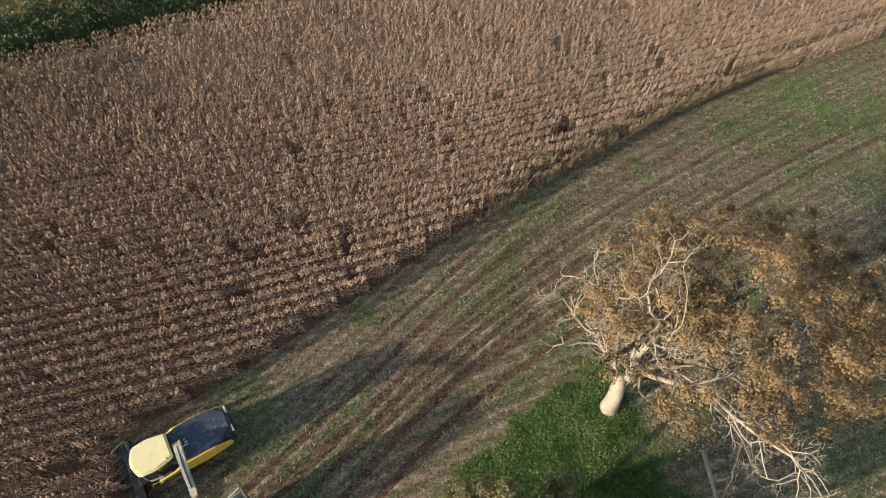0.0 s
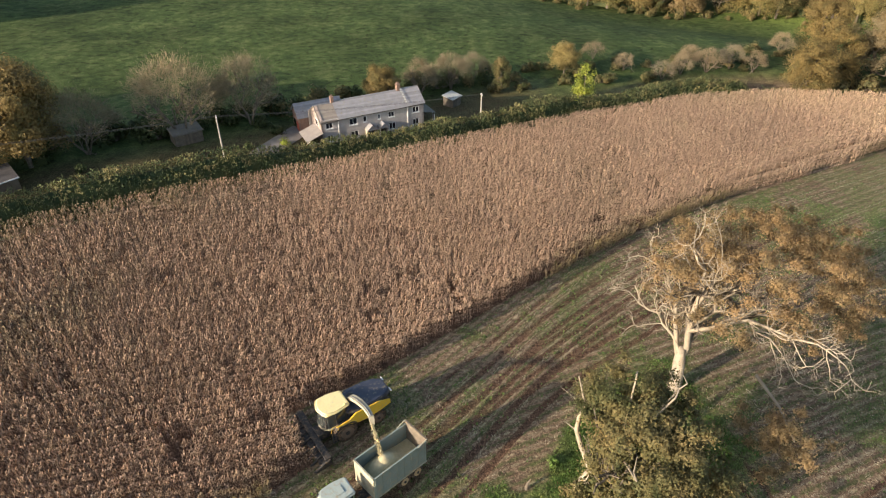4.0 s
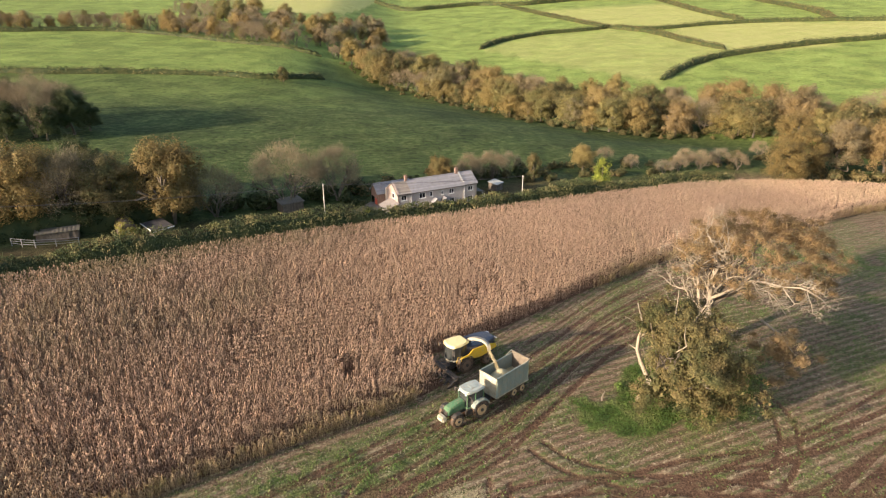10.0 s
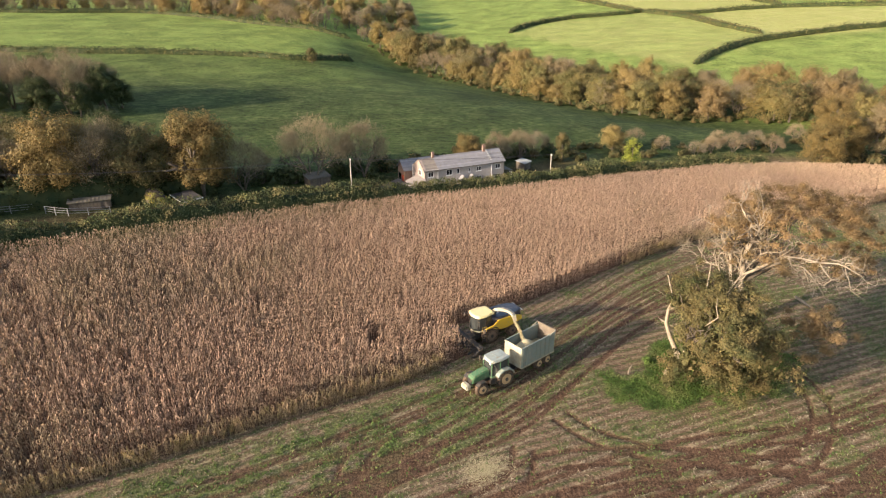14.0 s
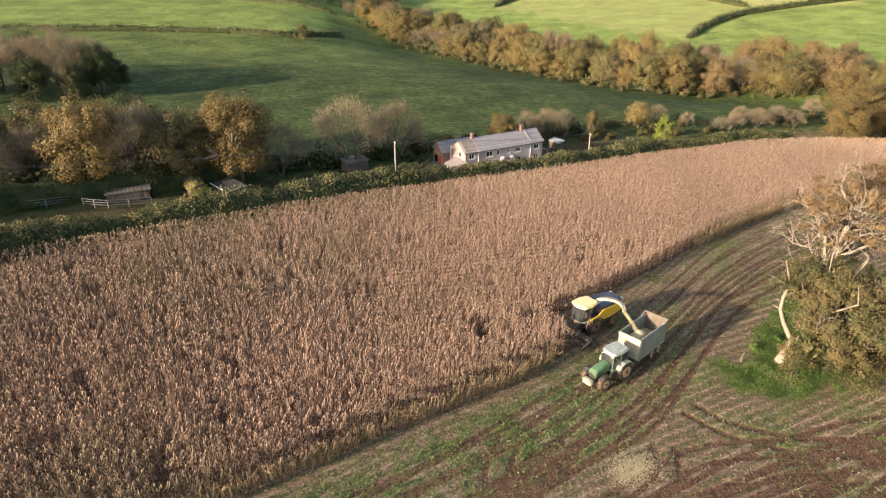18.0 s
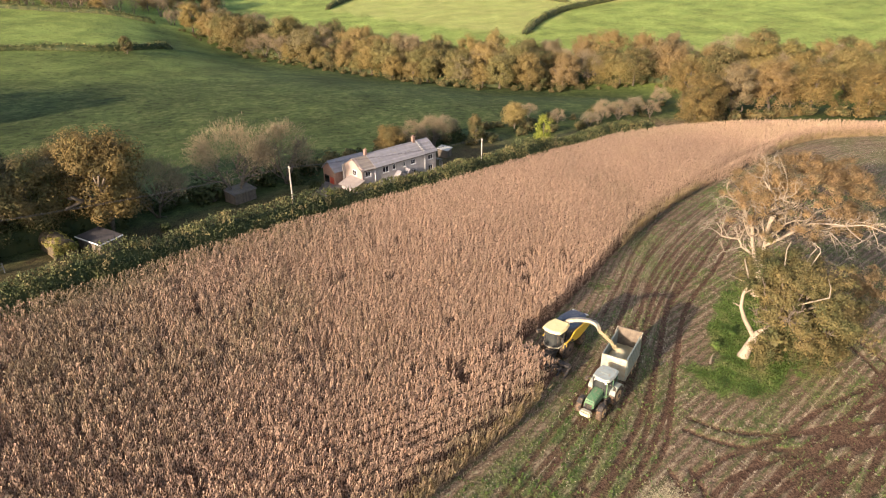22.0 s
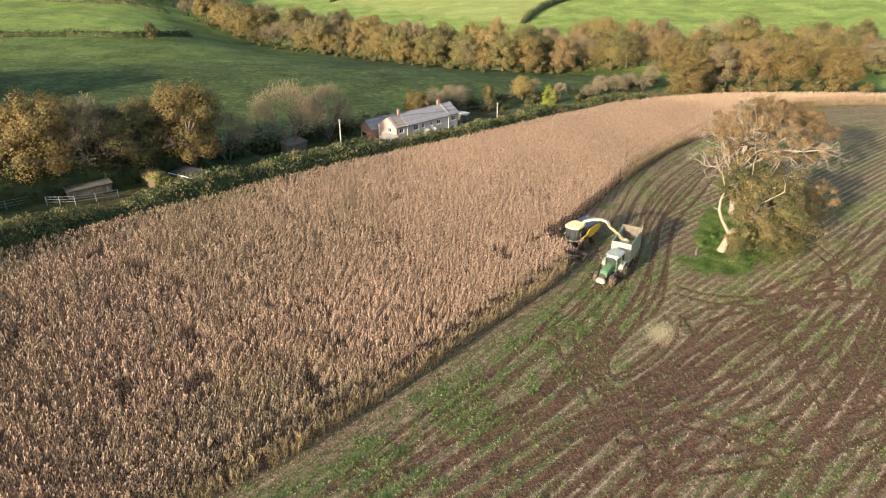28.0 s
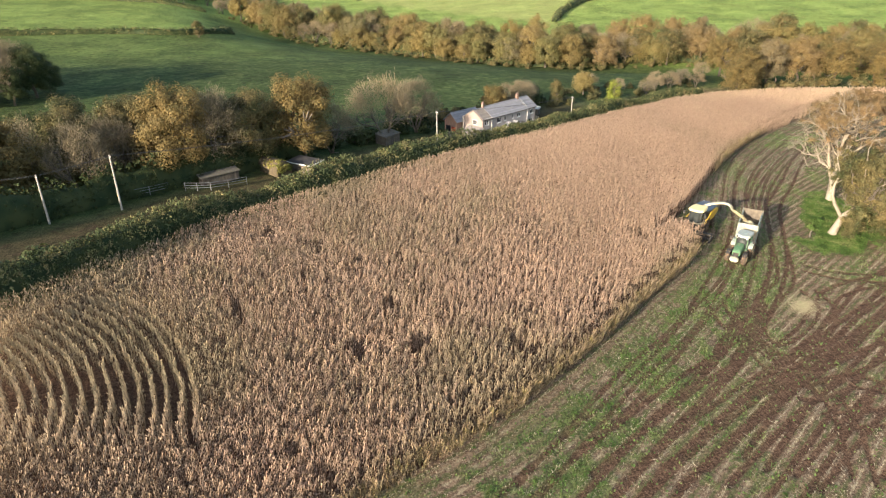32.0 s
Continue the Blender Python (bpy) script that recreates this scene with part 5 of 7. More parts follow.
def bare_tree(seed, h, rad, name="bare_tree", label="", per=22, mat=None, levels=4):
    """A bare autumn tree: forking limbs inside a rounded haze of fine twigs that point outwards."""
    r = np.random.default_rng(seed)
    t = tree_thing(name, label, 0, 0, 0.15)
    segs, tips = [], []
    for k in range(3):
        a = k * 2.1 + r.uniform(-0.4, 0.4)
        grow(r, (0.15 * math.cos(a), 0.15 * math.sin(a), 0), (0.40 * math.cos(a) * rad / h * 1.6, 0.40 * math.sin(a) * rad / h * 1.6, 1), h * 0.27, h * 0.018, levels - 1, segs, tips, 0.2, 0.22)
    attach("trunk", tubes_np([s for s in segs if s[2] > h * (0.0036 if per > 12 else 0.0055)], 3), M_BARK, t, "", True)
    lumps = 44
    d = r.normal(size=(lumps, 3))
    d /= np.linalg.norm(d, axis=1)[:, None]
    d[:, 2] = np.abs(d[:, 2]) * 1.15 - 0.35
    c = d * r.uniform(0.62, 0.86, lumps)[:, None] * [rad, rad, h * 0.50] + [0, 0, h * 0.52]
    n = per * 420
    k = r.integers(0, lumps, n)
    P = c[k] + r.normal(0, 1, (n, 3)) * rad * 0.115
    D = (P - [0, 0, h * 0.30]) / h + r.normal(0, 0.33, (n, 3)) + [0, 0, 0.10]
    D /= np.linalg.norm(D, axis=1)[:, None]
    side = np.cross(D, r.normal(size=(n, 3)))
    side /= np.linalg.norm(side, axis=1)[:, None]
    L, w = (h * r.uniform(0.028, 0.065, n))[:, None], h * (0.0056 if per < 12 else 0.0042)
    V = np.stack([P - side * w / 2, P + side * w / 2, P + D * L], 1).reshape(-1, 3)
    attach("twig_haze", (V, np.arange(3 * n).reshape(-1, 3)), mat or M_TWIG, t)
    return t


def bush(seed, w, h, mat, name="bush", label="", lumps=16, per=60, leaf=0.28):
    r = np.random.default_rng(seed)
    t = tree_thing(name, label, 0, 0, 0.15)
    t["category"] = "bush"
    d = r.normal(size=(lumps, 3))
    d /= np.linalg.norm(d, axis=1)[:, None]
    d[:, 2] = np.abs(d[:, 2])
    c = d * r.uniform(0.3, 0.8, lumps)[:, None] * [w / 2, w / 2, h * 0.7] + [0, 0, h * 0.22]
    segs = [(np.zeros(3), ci * 0.85, 0.05, 0.015) for ci in c]
    attach("stems", tubes_np(segs, 4), M_BARK, t)
    attach("foliage", leaf_cloud(c, h * r.uniform(0.22, 0.36, lumps), per, leaf, r), mat, t)
    return t


def place(proto, x, y, size=1.0, turn=0.0, tall=1.0, mat=None, label="", group="", first=[None]):
    """A copy of a tree at a place of the plan."""
    X, Y = x * PLAN, y * PLAN
    c = copy_thing(proto, pose(X, Y, float(ground_z(X, Y)) - 0.15, 0, 0, turn) @ Matrix.Diagonal((size, size, size * tall, 1)))
    if mat:
        for o in c.children:
            if o.name.startswith(("crown", "foliage", "twig_haze")):
                o.material_slots[0].link = "OBJECT"
                o.material_slots[0].material = mat
    return tagged(c, label, "", group)


def drop(proto):
    """Takes the pattern tree out of the scene again."""
    for o in (*proto.children_recursive, proto):
        bpy.data.objects.remove(o)


# hedges: a dark inner mound with leaves all over it
def hedge(name, label, line, width, height, leaf, per_m, mat=None, seed=1, kind="", rough_top=0.5, z_off=0.0, shoots=0):
    r = np.random.default_rng(seed)
    line = np.asarray(line, float)
    step = np.r_[0, np.cumsum(np.linalg.norm(np.diff(line, axis=0), axis=1))]
    n = max(int(step[-1] / max(0.5, width * 0.25)), 4)
    u = np.linspace(0, step[-1], n)
    cx, cy = np.interp(u, step, line[:, 0]), np.interp(u, step, line[:, 1])
    tx, ty = np.gradient(cx), np.gradient(cy)
    L = np.hypot(tx, ty)
    nx_, ny_ = -ty / L, tx / L
    low = 1 - 0.15 * smooth(-32, -27, cx / PLAN) * smooth(-2, -6, cx / PLAN) * (name == "lane_hedge")
    hh = low * height * (1 - rough_top / 2 + rough_top * fbm(cx, cy, 3.5 + width, seed + 70))
    taper = np.clip(np.minimum(u, step[-1] - u) / (width * 0.7), 0.12, 1) ** 0.5
    hh = hh * taper
    ww = width * taper * (0.8 + 0.4 * vnoise(cx, cy, 5, seed + 80))
    sec = 9
    ang = np.linspace(-0.15, np.pi + 0.15, sec)
    V = []
    for k in range(n):
        off = np.cos(ang) * ww[k] * 0.5 * 0.8
        zz = np.sin(ang) * hh[k] * 0.82
        gx_, gy_ = cx[k] + nx_[k] * off, cy[k] + ny_[k] * off
        V.append(np.c_[gx_, gy_, ground_z(gx_, gy_) + zz + z_off])
    V = np.concatenate(V)
    i = (np.arange(n - 1)[:, None] * sec + np.arange(sec - 1)[None]).ravel()
    t = new(name)
    tagged(t, label, "hedge", "", kind)
    attach("core", (V, np.c_[i, i + 1, i + sec + 1, i + sec]), M_DARKLEAF, t, "", True)
    m = int(step[-1] * per_m)
    k = r.integers(0, n, m)
    a = r.uniform(-0.1, np.pi + 0.1, m)
    q = r.uniform(0.85, 1.15, m)
    jit = r.uniform(-0.5, 0.5, m) * step[-1] / n
    off = np.cos(a) * ww[k] * 0.5 * q
    X = cx[k] + nx_[k] * off + tx[k] / L[k] * jit
    Y = cy[k] + ny_[k] * off + ty[k] / L[k] * jit
    C = np.c_[X, Y, ground_z(X, Y) + np.abs(np.sin(a)) * hh[k] * q + z_off]
    attach("foliage", leaf_cloud(C, np.full(m, leaf * 0.8), 3, leaf, r), mat or M_HEDGE, t)
    if shoots:
        pick = r.choice(m, int(step[-1] * shoots))
        tips = [(C[j] - [0, 0, 0.1], np.array([0, 0, 1.0])) for j in pick]
        attach("shoot_haze", twigs_np(tips, 1, 0.6, 0.11, r, 0.8, 0.5), mat or M_HEDGE, t)
    return t


def edge_offset(d, x0, x1, step=2.0):
    xs = np.arange(x0, x1, step)
    ys = np.interp(xs, EDGE_X, EDGE_Y)
    ys = np.convolve(np.r_[ys[:2], ys, ys[-2:]], np.ones(5) / 5, "valid")
    g = np.gradient(ys, xs)
    n = np.hypot(1, g)
    return np.c_[xs - g / n * d, ys + d / n] * PLAN


hedge("lane_hedge", "dense green hedge with yellowing tips between maize and lane", edge_offset(3.2, -96, 50), 5.0, 3.7, 0.27, 120, seed=3, rough_top=0.9, shoots=45)
hedge("verge_hedge", "low scrubby hedge beside the lane", edge_offset(6.0, -112, -58), 3.4, 2.0, 0.3, 40, seed=5)
hedge("field_corner_hedge", "low green hedge at the far field corner", edge_offset(1.8, 48, 100), 2.4, 2.0, 0.3, 22, seed=6)

hedge("lane_thicket", "dark tangled thicket behind the sheds", edge_offset(19.0, -118, -44), 5.0, 5.0, 0.5, 26, M_DARKLEAF, seed=7, rough_top=0.9)

# ---- far hedgerows and fields ----
FAR_HEDGES = [
    ([(-260, 208), (-167, 209), (-119, 213), (-94, 213), (-71, 211), (-52, 226)], 3.0, 2.6, M_HEDGE),
    ([(23, 338), (31, 352), (43, 367), (67, 383), (97, 389), (114, 396)], 4.0, 3.2, M_HEDGE),
    ([(70, 590), (82, 534), (98, 457), (114, 396), (129, 364), (135, 319), (141, 289)], 6.0, 3.0, M_OLIVE),
    ([(86, 225), (98, 241), (115, 258), (130, 269), (153, 278), (179, 286), (206, 290), (300, 292), (420, 270)], 4.5, 3.6, M_HEDGE),
    ([(118, 392), (132, 375), (171, 381), (206, 379), (245, 366), (300, 340), (400, 300)], 4.5, 3.2, M_HEDGE),
    ([(206, 650), (203, 535), (198, 452), (200, 392)], 6.0, 3.4, M_OLIVE),
    ([(-48, 640), (-14, 596), (17, 605), (53, 611), (86, 588), (140, 600), (203, 590)], 7.0, 5.0, M_OLIVE),
    ([(245, 366), (262, 420), (270, 520), (300, 620)], 6.0, 4.0, M_OLIVE),
    ([(-300, 312), (-226, 318), (-201, 325), (-174, 329), (-142, 319), (-108, 300), (-78, 288), (-60, 284)], 3.5, 2.8, M_HEDGE),
]
for k, (pts, w, h, mat) in enumerate(FAR_HEDGES):
    hedge("field_hedge", "rough brown-green hedge bank between the pasture fields" if mat is M_OLIVE else "trimmed dark hedgerow dividing the pasture fields", curve_through(pts, 4.0), w, h, 0.55, 11, mat, 20 + k, rough_top=0.7)

# ---- tree patterns, then the woods ----
protos = [leafy_tree(100 + k, 14.0, rad, 0.24, 84, 270, None, "autumn_oak", "", 0.07) for k, rad in enumerate((6.4, 7.2, 5.8, 6.8, 6.2))]
far_protos = [leafy_tree(120 + k, 14.0, rad, 0.31, 64, 150, None, "autumn_oak", "", 0.0, 1) for k, rad in enumerate((7.6, 8.4, 7.0, 8.0, 7.2))]
thin_bares = [bare_tree(220 + k, 12.5, rad, "bare_tree", "", 9) for k, rad in enumerate((5.5, 6.5, 5.0))]
bares = [bare_tree(200 + k, 12.5, rad, "bare_tree", "", 19) for k, rad in enumerate((5.5, 6.5, 5.0))]
shrubs = [bush(300 + k, 4.5, 3.2, M_OLIVE, "shrub", "", 14, 30, 0.48) for k in range(3)]
pr = random.Random(11)
STREAM = curve_through([(-46, 280), (-30, 250), (-13, 224), (6, 194), (20, 172), (33, 157), (47, 149), (60, 145), (71, 143), (84, 138), (100, 126), (122, 112), (150, 96)], 1.0)
step_s = np.r_[0, np.cumsum(np.linalg.norm(np.diff(STREAM, axis=0), axis=1))]
across = np.gradient(STREAM, axis=0)
across = np.c_[-across[:, 1], across[:, 0]] / np.linalg.norm(across, axis=1)[:, None]
s_at = 0.0
while s_at < step_s[-1]:
    bx, by = np.interp(s_at, step_s, STREAM[:, 0]) / PLAN, np.interp(s_at, step_s, STREAM[:, 1]) / PLAN
    nx_, ny_ = np.interp(s_at, step_s, across[:, 0]), np.interp(s_at, step_s, across[:, 1])
    for row in range(4):
        off = 1 + row * 8.0 + pr.uniform(-2.5, 2.5)
        slip = pr.uniform(-2.5, 2.5)
        ox, oy = bx + nx_ * off + ny_ * slip, by + ny_ * off - nx_ * slip
        if pr.random() < (0.40 if row == 3 else 0.13):
            place(thin_bares[pr.randrange(3)], ox, oy, pr.uniform(0.8, 1.2), pr.uniform(0, 360), 1, None, "bare pale tree in the wooded stream valley", "valley trees")
        else:
            kind = M_OLIVE if pr.random() < 0.22 else None
            place(far_protos[pr.randrange(5)], ox, oy, pr.uniform(0.62, 1.2), pr.uniform(0, 360), pr.uniform(0.85, 1.15), kind, "olive-brown oak in the stream valley" if kind else "autumn oak with ochre and rust leaves in the stream valley", "valley trees")
    for q in range(2):
        place(shrubs[pr.randrange(3)], bx - nx_ * pr.uniform(0, 5) + pr.uniform(-3, 3), by - ny_ * pr.uniform(0, 5) + pr.uniform(-2, 2), pr.uniform(0.5, 1.1), pr.uniform(0, 360), 1, None, "dull green scrub at the wood's edge", "valley scrub")
    s_at += pr.uniform(6.5, 9.0)
hedge("stream_thicket", "dense olive-brown thicket at the foot of the valley trees", STREAM[::4] + across[::4] * 6.0, 9.0, 4.0, 0.85, 11, M_OLIVE, 41, rough_top=0.9)
# wood behind the western field, running up the side valley
WOOD = np.array([(-110, 305), (-60, 288), (-42, 288), (-28, 337), (-26, 400), (-45, 450), (-66, 420), (-95, 404), (-126, 450), (-172, 420), (-140, 338)], float)
wood_at = []
while len(wood_at) < 130:
    p = (pr.uniform(-172, -26), pr.uniform(288, 450))
    if inside(WOOD, np.array([p[0]]), np.array([p[1]]))[0]:
        wood_at.append(p)
for k in range(78):
    ox = -70 - 2.9 * k + pr.uniform(-2, 2)
    wood_at.append((ox, np.interp(ox, [-300, -226, -201, -174, -142, -108, -78], [314, 320, 327, 331, 321, 302, 290]) + pr.uniform(2, 12)))
for ox, oy in wood_at:
    place((thin_bares if pr.random() < 0.62 else far_protos)[pr.randrange(3)], ox, oy, pr.uniform(0.6, 1.1), pr.uniform(0, 360), 1, None, "grey-brown tree of the far wood", "far wood trees")
# copse at the meadow's western end
for ox, oy, sz, kind in ((-101, 120, 0.95, 1), (-108, 116, 1.0, 0), (-116, 117, 1.05, 0), (-124, 120, 1.1, 1), (-106, 127, 0.95, 0), (-114, 130, 1.05, 0), (-122, 132, 1.0, 1), (-132, 124, 1.1, 0), (-130, 112, 1.0, 1), (-138, 132, 1.1, 0), (-99, 124, 0.6, 1), (-112, 111, 0.8, 1), (-121, 108, 0.85, 1), (-104, 113, 0.7, 1), (-136, 116, 0.95, 1)):
    if kind and sz < 1.08:
        place(protos[pr.randrange(5)], ox, oy, sz * 1.1, pr.uniform(0, 360), 1, M_DARKLEAF, "dark green tree of the meadow copse", "copse trees")
    else:
        place(bares[pr.randrange(3)], ox, oy, sz * 1.4, pr.uniform(0, 360), 1, None, "bare brown tree of the meadow copse", "copse trees")
place(protos[2], -65, 207, 0.55, 20, 0.95, M_OLIVE, "small round olive tree on the meadow hedge", "")
# big oaks and scrub by the field's far corner
for ox, oy, sz, tl in ((57.5, 81.5, 0.85, 0.95), (64, 86, 1.0, 0.85), (73, 88, 1.05, 0.9), (83, 87, 1.05, 0.95), (91, 83, 1.1, 0.9), (101, 76, 1.05, 0.9), (71, 103, 1.0, 0.9), (84, 99, 1.0, 0.9), (97, 94, 1.0, 0.9), (112, 87, 1.05, 0.9), (124, 74, 1.0, 0.9)):
    place(protos[pr.randrange(5)], ox, oy, sz * 1.1, pr.uniform(0, 360), tl, M_GOLD if pr.random() < 0.6 else None, "broad ochre oak at the field's far corner", "corner oaks")
for ox, oy, sz in ((38, 88, 0.5), (43, 89, 0.6), (48, 91, 0.6), (34, 86, 0.45), (28, 89, 0.45), (62, 100, 0.6), (24, 95, 0.45), (52, 90, 0.55), (41, 92, 0.55)):
    place(bares[pr.randrange(3)], ox, oy, sz, pr.uniform(0, 360), 0.8, None, "low bare straw-coloured thorn bush", "thorn bushes")
for k in range(26):
    place(shrubs[pr.randrange(3)], 54 + k * 2.1 + pr.uniform(-1, 1), np.interp(54 + k * 2.1, [54, 64, 85, 108], [79.5, 82, 80.5, 70]) + pr.uniform(-1, 3), pr.uniform(0.8, 1.5), pr.uniform(0, 360), 0.9, M_OLIVE if k % 3 else M_GOLD, "dull brown scrub below the corner oaks", "corner scrub")
for k in range(34):
    place(shrubs[pr.randrange(3)], 3 + k * 1.8 + pr.uniform(-1, 1), 80 + k * 0.5 + pr.uniform(-3, 8), pr.uniform(0.6, 1.1), pr.uniform(0, 360), 0.8, None, "rough brown scrub beyond the garden", "garden scrub")
# trees between lane and meadow
LANE_TREES = [
    (protos[0], -54, 49.0, 1.2, 0.98, M_GOLD, "broad oak with golden-brown leaves behind the sheds"),
    (protos[3], -71, 42.5, 1.12, 1.05, M_GOLD, "broad rusty-brown oak behind the fenced yard"),
    (protos[1], -61.8, 47.0, 1.0, 1.0, M_OLIVE, "dark green ash with yellowing leaves"),
    (bares[0], -66.5, 44.5, 1.2, 1.05, None, "tall grey bare tree by the yard"),
    (bares[1], -49, 53, 0.95, 0.95, None, "dark bare tree beside the golden oak"),
    (bares[1], -38.8, 58.5, 1.22, 1.0, None, "wide pale bare willow behind the shed"),
    (bares[2], -31.5, 64, 1.2, 0.92, None, "pale bare tree with upright twigs"),
    (bares[2], -82, 39, 1.05, 1.0, None, "grey bare tree above the lane"),
    (bares[0], -78, 44, 1.0, 1.0, None, "grey bare tree above the lane"),
    (protos[2], -89, 38, 1.0, 1.0, M_GOLD, "rusty oak above the lane bend"),
    (protos[4], -13.5, 70.0, 0.68, 0.95, M_GOLD, "yellow-brown tree behind the cottage"),
    (bares[0], -3, 79, 0.75, 0.85, None, "brown bare garden tree"),
    (protos[2], 5, 78.5, 0.40, 1.3, M_OLIVE, "slim young tree with thin yellow leaves"),
    (protos[1], 17, 87, 0.55, 0.95, None, "orange-leaved thorn on the meadow edge"),
]
LANE_TREES += [
    (bares[1], 1, 84, 0.55, 0.9, None, "brown bare garden tree"),
    (bares[0], -95, 44, 1.2, 1.0, None, "grey bare tree above the lane"),
    (protos[4], -68, 53, 1.0, 1.0, M_OLIVE, "olive-brown oak behind the yard"),
    (protos[0], -77, 50, 1.05, 1.0, M_OLIVE, "olive-brown oak above the lane bend"),
    (protos[2], -84, 45, 1.0, 1.0, M_OLIVE, "olive-brown oak above the lane"),
    (protos[3], -93, 34, 1.0, 1.0, M_OLIVE, "olive-brown oak above the lane bend"),
    (bares[2], -90, 50, 1.2, 1.0, None, "grey bare tree above the lane"),
    (bares[2], -8, 76, 0.75, 0.9, None, "brown bare tree behind the cottage"),
    # these four stand out of view, added only to shade the lane from the west
    (protos[1], -112, 34, 1.2, 1.1, M_OLIVE, "olive-brown oak above the lane"),
    (protos[0], -118, 46, 1.2, 1.1, M_GOLD, "rusty oak above the lane bend"),
    (protos[3], -108, 52, 1.15, 1.1, M_OLIVE, "olive-brown oak above the lane"),
    (protos[1], -102, 40, 1.0, 1.0, M_DARKLEAF, "dark tree above the lane"),
    # trees in view again
    (bares[0], -93.2, 55.2, 1.00, 1.05, None, "grey bare tree hanging over the lane"),
    (protos[1], -89.5, 57.5, 0.95, 1.05, M_DARKLEAF, "dark green tree beside the lane"),
    (protos[2], -85.2, 57.8, 1.05, 1.05, M_OLIVE, "dark green tree beside the lane"),
    (bares[0], -81.4, 57.1, 1.00, 1.05, None, "grey bare tree hanging over the lane"),
    (protos[4], -78.2, 59.8, 0.95, 1.05, M_OLIVE, "dark green tree beside the lane"),
    (protos[0], -73.1, 62.0, 1.05, 1.05, M_DARKLEAF, "dark green tree beside the lane"),
    (protos[2], -101.5, 0.0, 0.8, 1.25, M_OLIVE, "tall oak on the western field boundary"),
]
for k in range(15):
    LANE_TREES.append((bares[k % 3] if k % 3 == 1 else protos[k % 5], -100 + 2.9 * k + pr.uniform(-1, 1), 50 + max(0, k - 5) * 0.75 + pr.uniform(0, 6), pr.uniform(0.7, 0.95), 1.0, None if k % 3 == 1 else M_OLIVE if k % 3 else M_DARKLEAF, "grey-brown tree in the belt behind the lane" if k % 3 == 1 else "olive tree in the belt behind the lane" if k % 3 else "dark green tree in the belt behind the lane"))
for pt, ox, oy, sz, tl, mt, lb in LANE_TREES:
    place(pt, ox, oy, sz, pr.uniform(0, 360), tl, mt, lb)
for k in range(34):
    place(shrubs[pr.randrange(3)], -96 + k * 2.05 + pr.uniform(-1, 1), 44 + max(0, k - 6) * 0.75 + pr.uniform(-1.0, 4), pr.uniform(0.9, 1.6), pr.uniform(0, 360), 1.0, M_DARKLEAF, "dark evergreen undergrowth below the lane trees", "lane undergrowth")
for k in range(18):
    place(shrubs[pr.randrange(3)], -30 + k * 2.0 + pr.uniform(-1, 1), 67 + k * 0.85 + pr.uniform(0, 4), pr.uniform(0.8, 1.4), pr.uniform(0, 360), 1.0, M_OLIVE if k % 2 else M_DARKLEAF, "dense shrub behind the cottage", "garden shrubs")
for ox, oy, sz, mt, lb in ((-27.6, 61.3, 0.7, M_DARKLEAF, "clipped green shrub by the drive"), (-26.0, 57.7, 0.55, M_CONIFER, "yellow-leaved garden bush by the drive"), (-19.6, 59.9, 0.5, M_LIME, "bright lime-green bush by the cottage wall"),
                           (-25, 55.2, 0.45, M_OLIVE, "brown garden bush beside the cottage"), (-30.5, 56.5, 0.5, M_DARKLEAF, "dark shrub by the drive"), (-1.5, 63.5, 0.4, M_CONIFER, "yellow bush below the pole"), (-45, 47.5, 0.5, M_DARKLEAF, "dark shrub beside the sheds"), (-48, 48.5, 0.55, M_DARKLEAF, "dark shrub beside the sheds")):
    place(shrubs[pr.randrange(3)], ox, oy, sz, pr.uniform(0, 360), 1, mt, lb)
for k in range(24):
    ox = -114 + 1.7 * k + pr.uniform(-0.8, 0.8)
    place(shrubs[pr.randrange(3)], ox, np.interp(ox, EDGE_X, EDGE_Y) + pr.uniform(5.0, 9.0), pr.uniform(0.7, 1.2), pr.uniform(0, 360), 0.9, (M_OLIVE, M_DARKLEAF, M_HEDGE)[k % 3], "tangled scrub on the lane verge", "verge scrub")
for o in protos + far_protos + bares + thin_bares + shrubs:
    drop(o)

# golden conifer
r8 = np.random.default_rng(8)
con = tree_thing("golden_conifer", "rounded golden-green conifer on the garden hedge", 17.8 * PLAN, 75.8 * PLAN)
cz = r8.uniform(0.3, 5.2, 46)
ca = r8.uniform(0, 6.28, 46)
cr = 1.45 * np.sqrt(np.clip(1 - ((cz - 2.0) / 3.9) ** 2, 0.05, 1)) * r8.uniform(0.5, 1, 46)
attach("trunk", tubes_np([(np.array([0, 0, 0.0]), np.array([0, 0, 4.5]), 0.14, 0.04)], 6), M_BARK, con)
attach("crown", leaf_cloud(np.c_[cr * np.cos(ca), cr * np.sin(ca), cz], np.full(46, 0.55), 70, 0.2, r8, 1.3), M_CONIFER, con)
con.scale = (1.4, 1.4, 1.4)


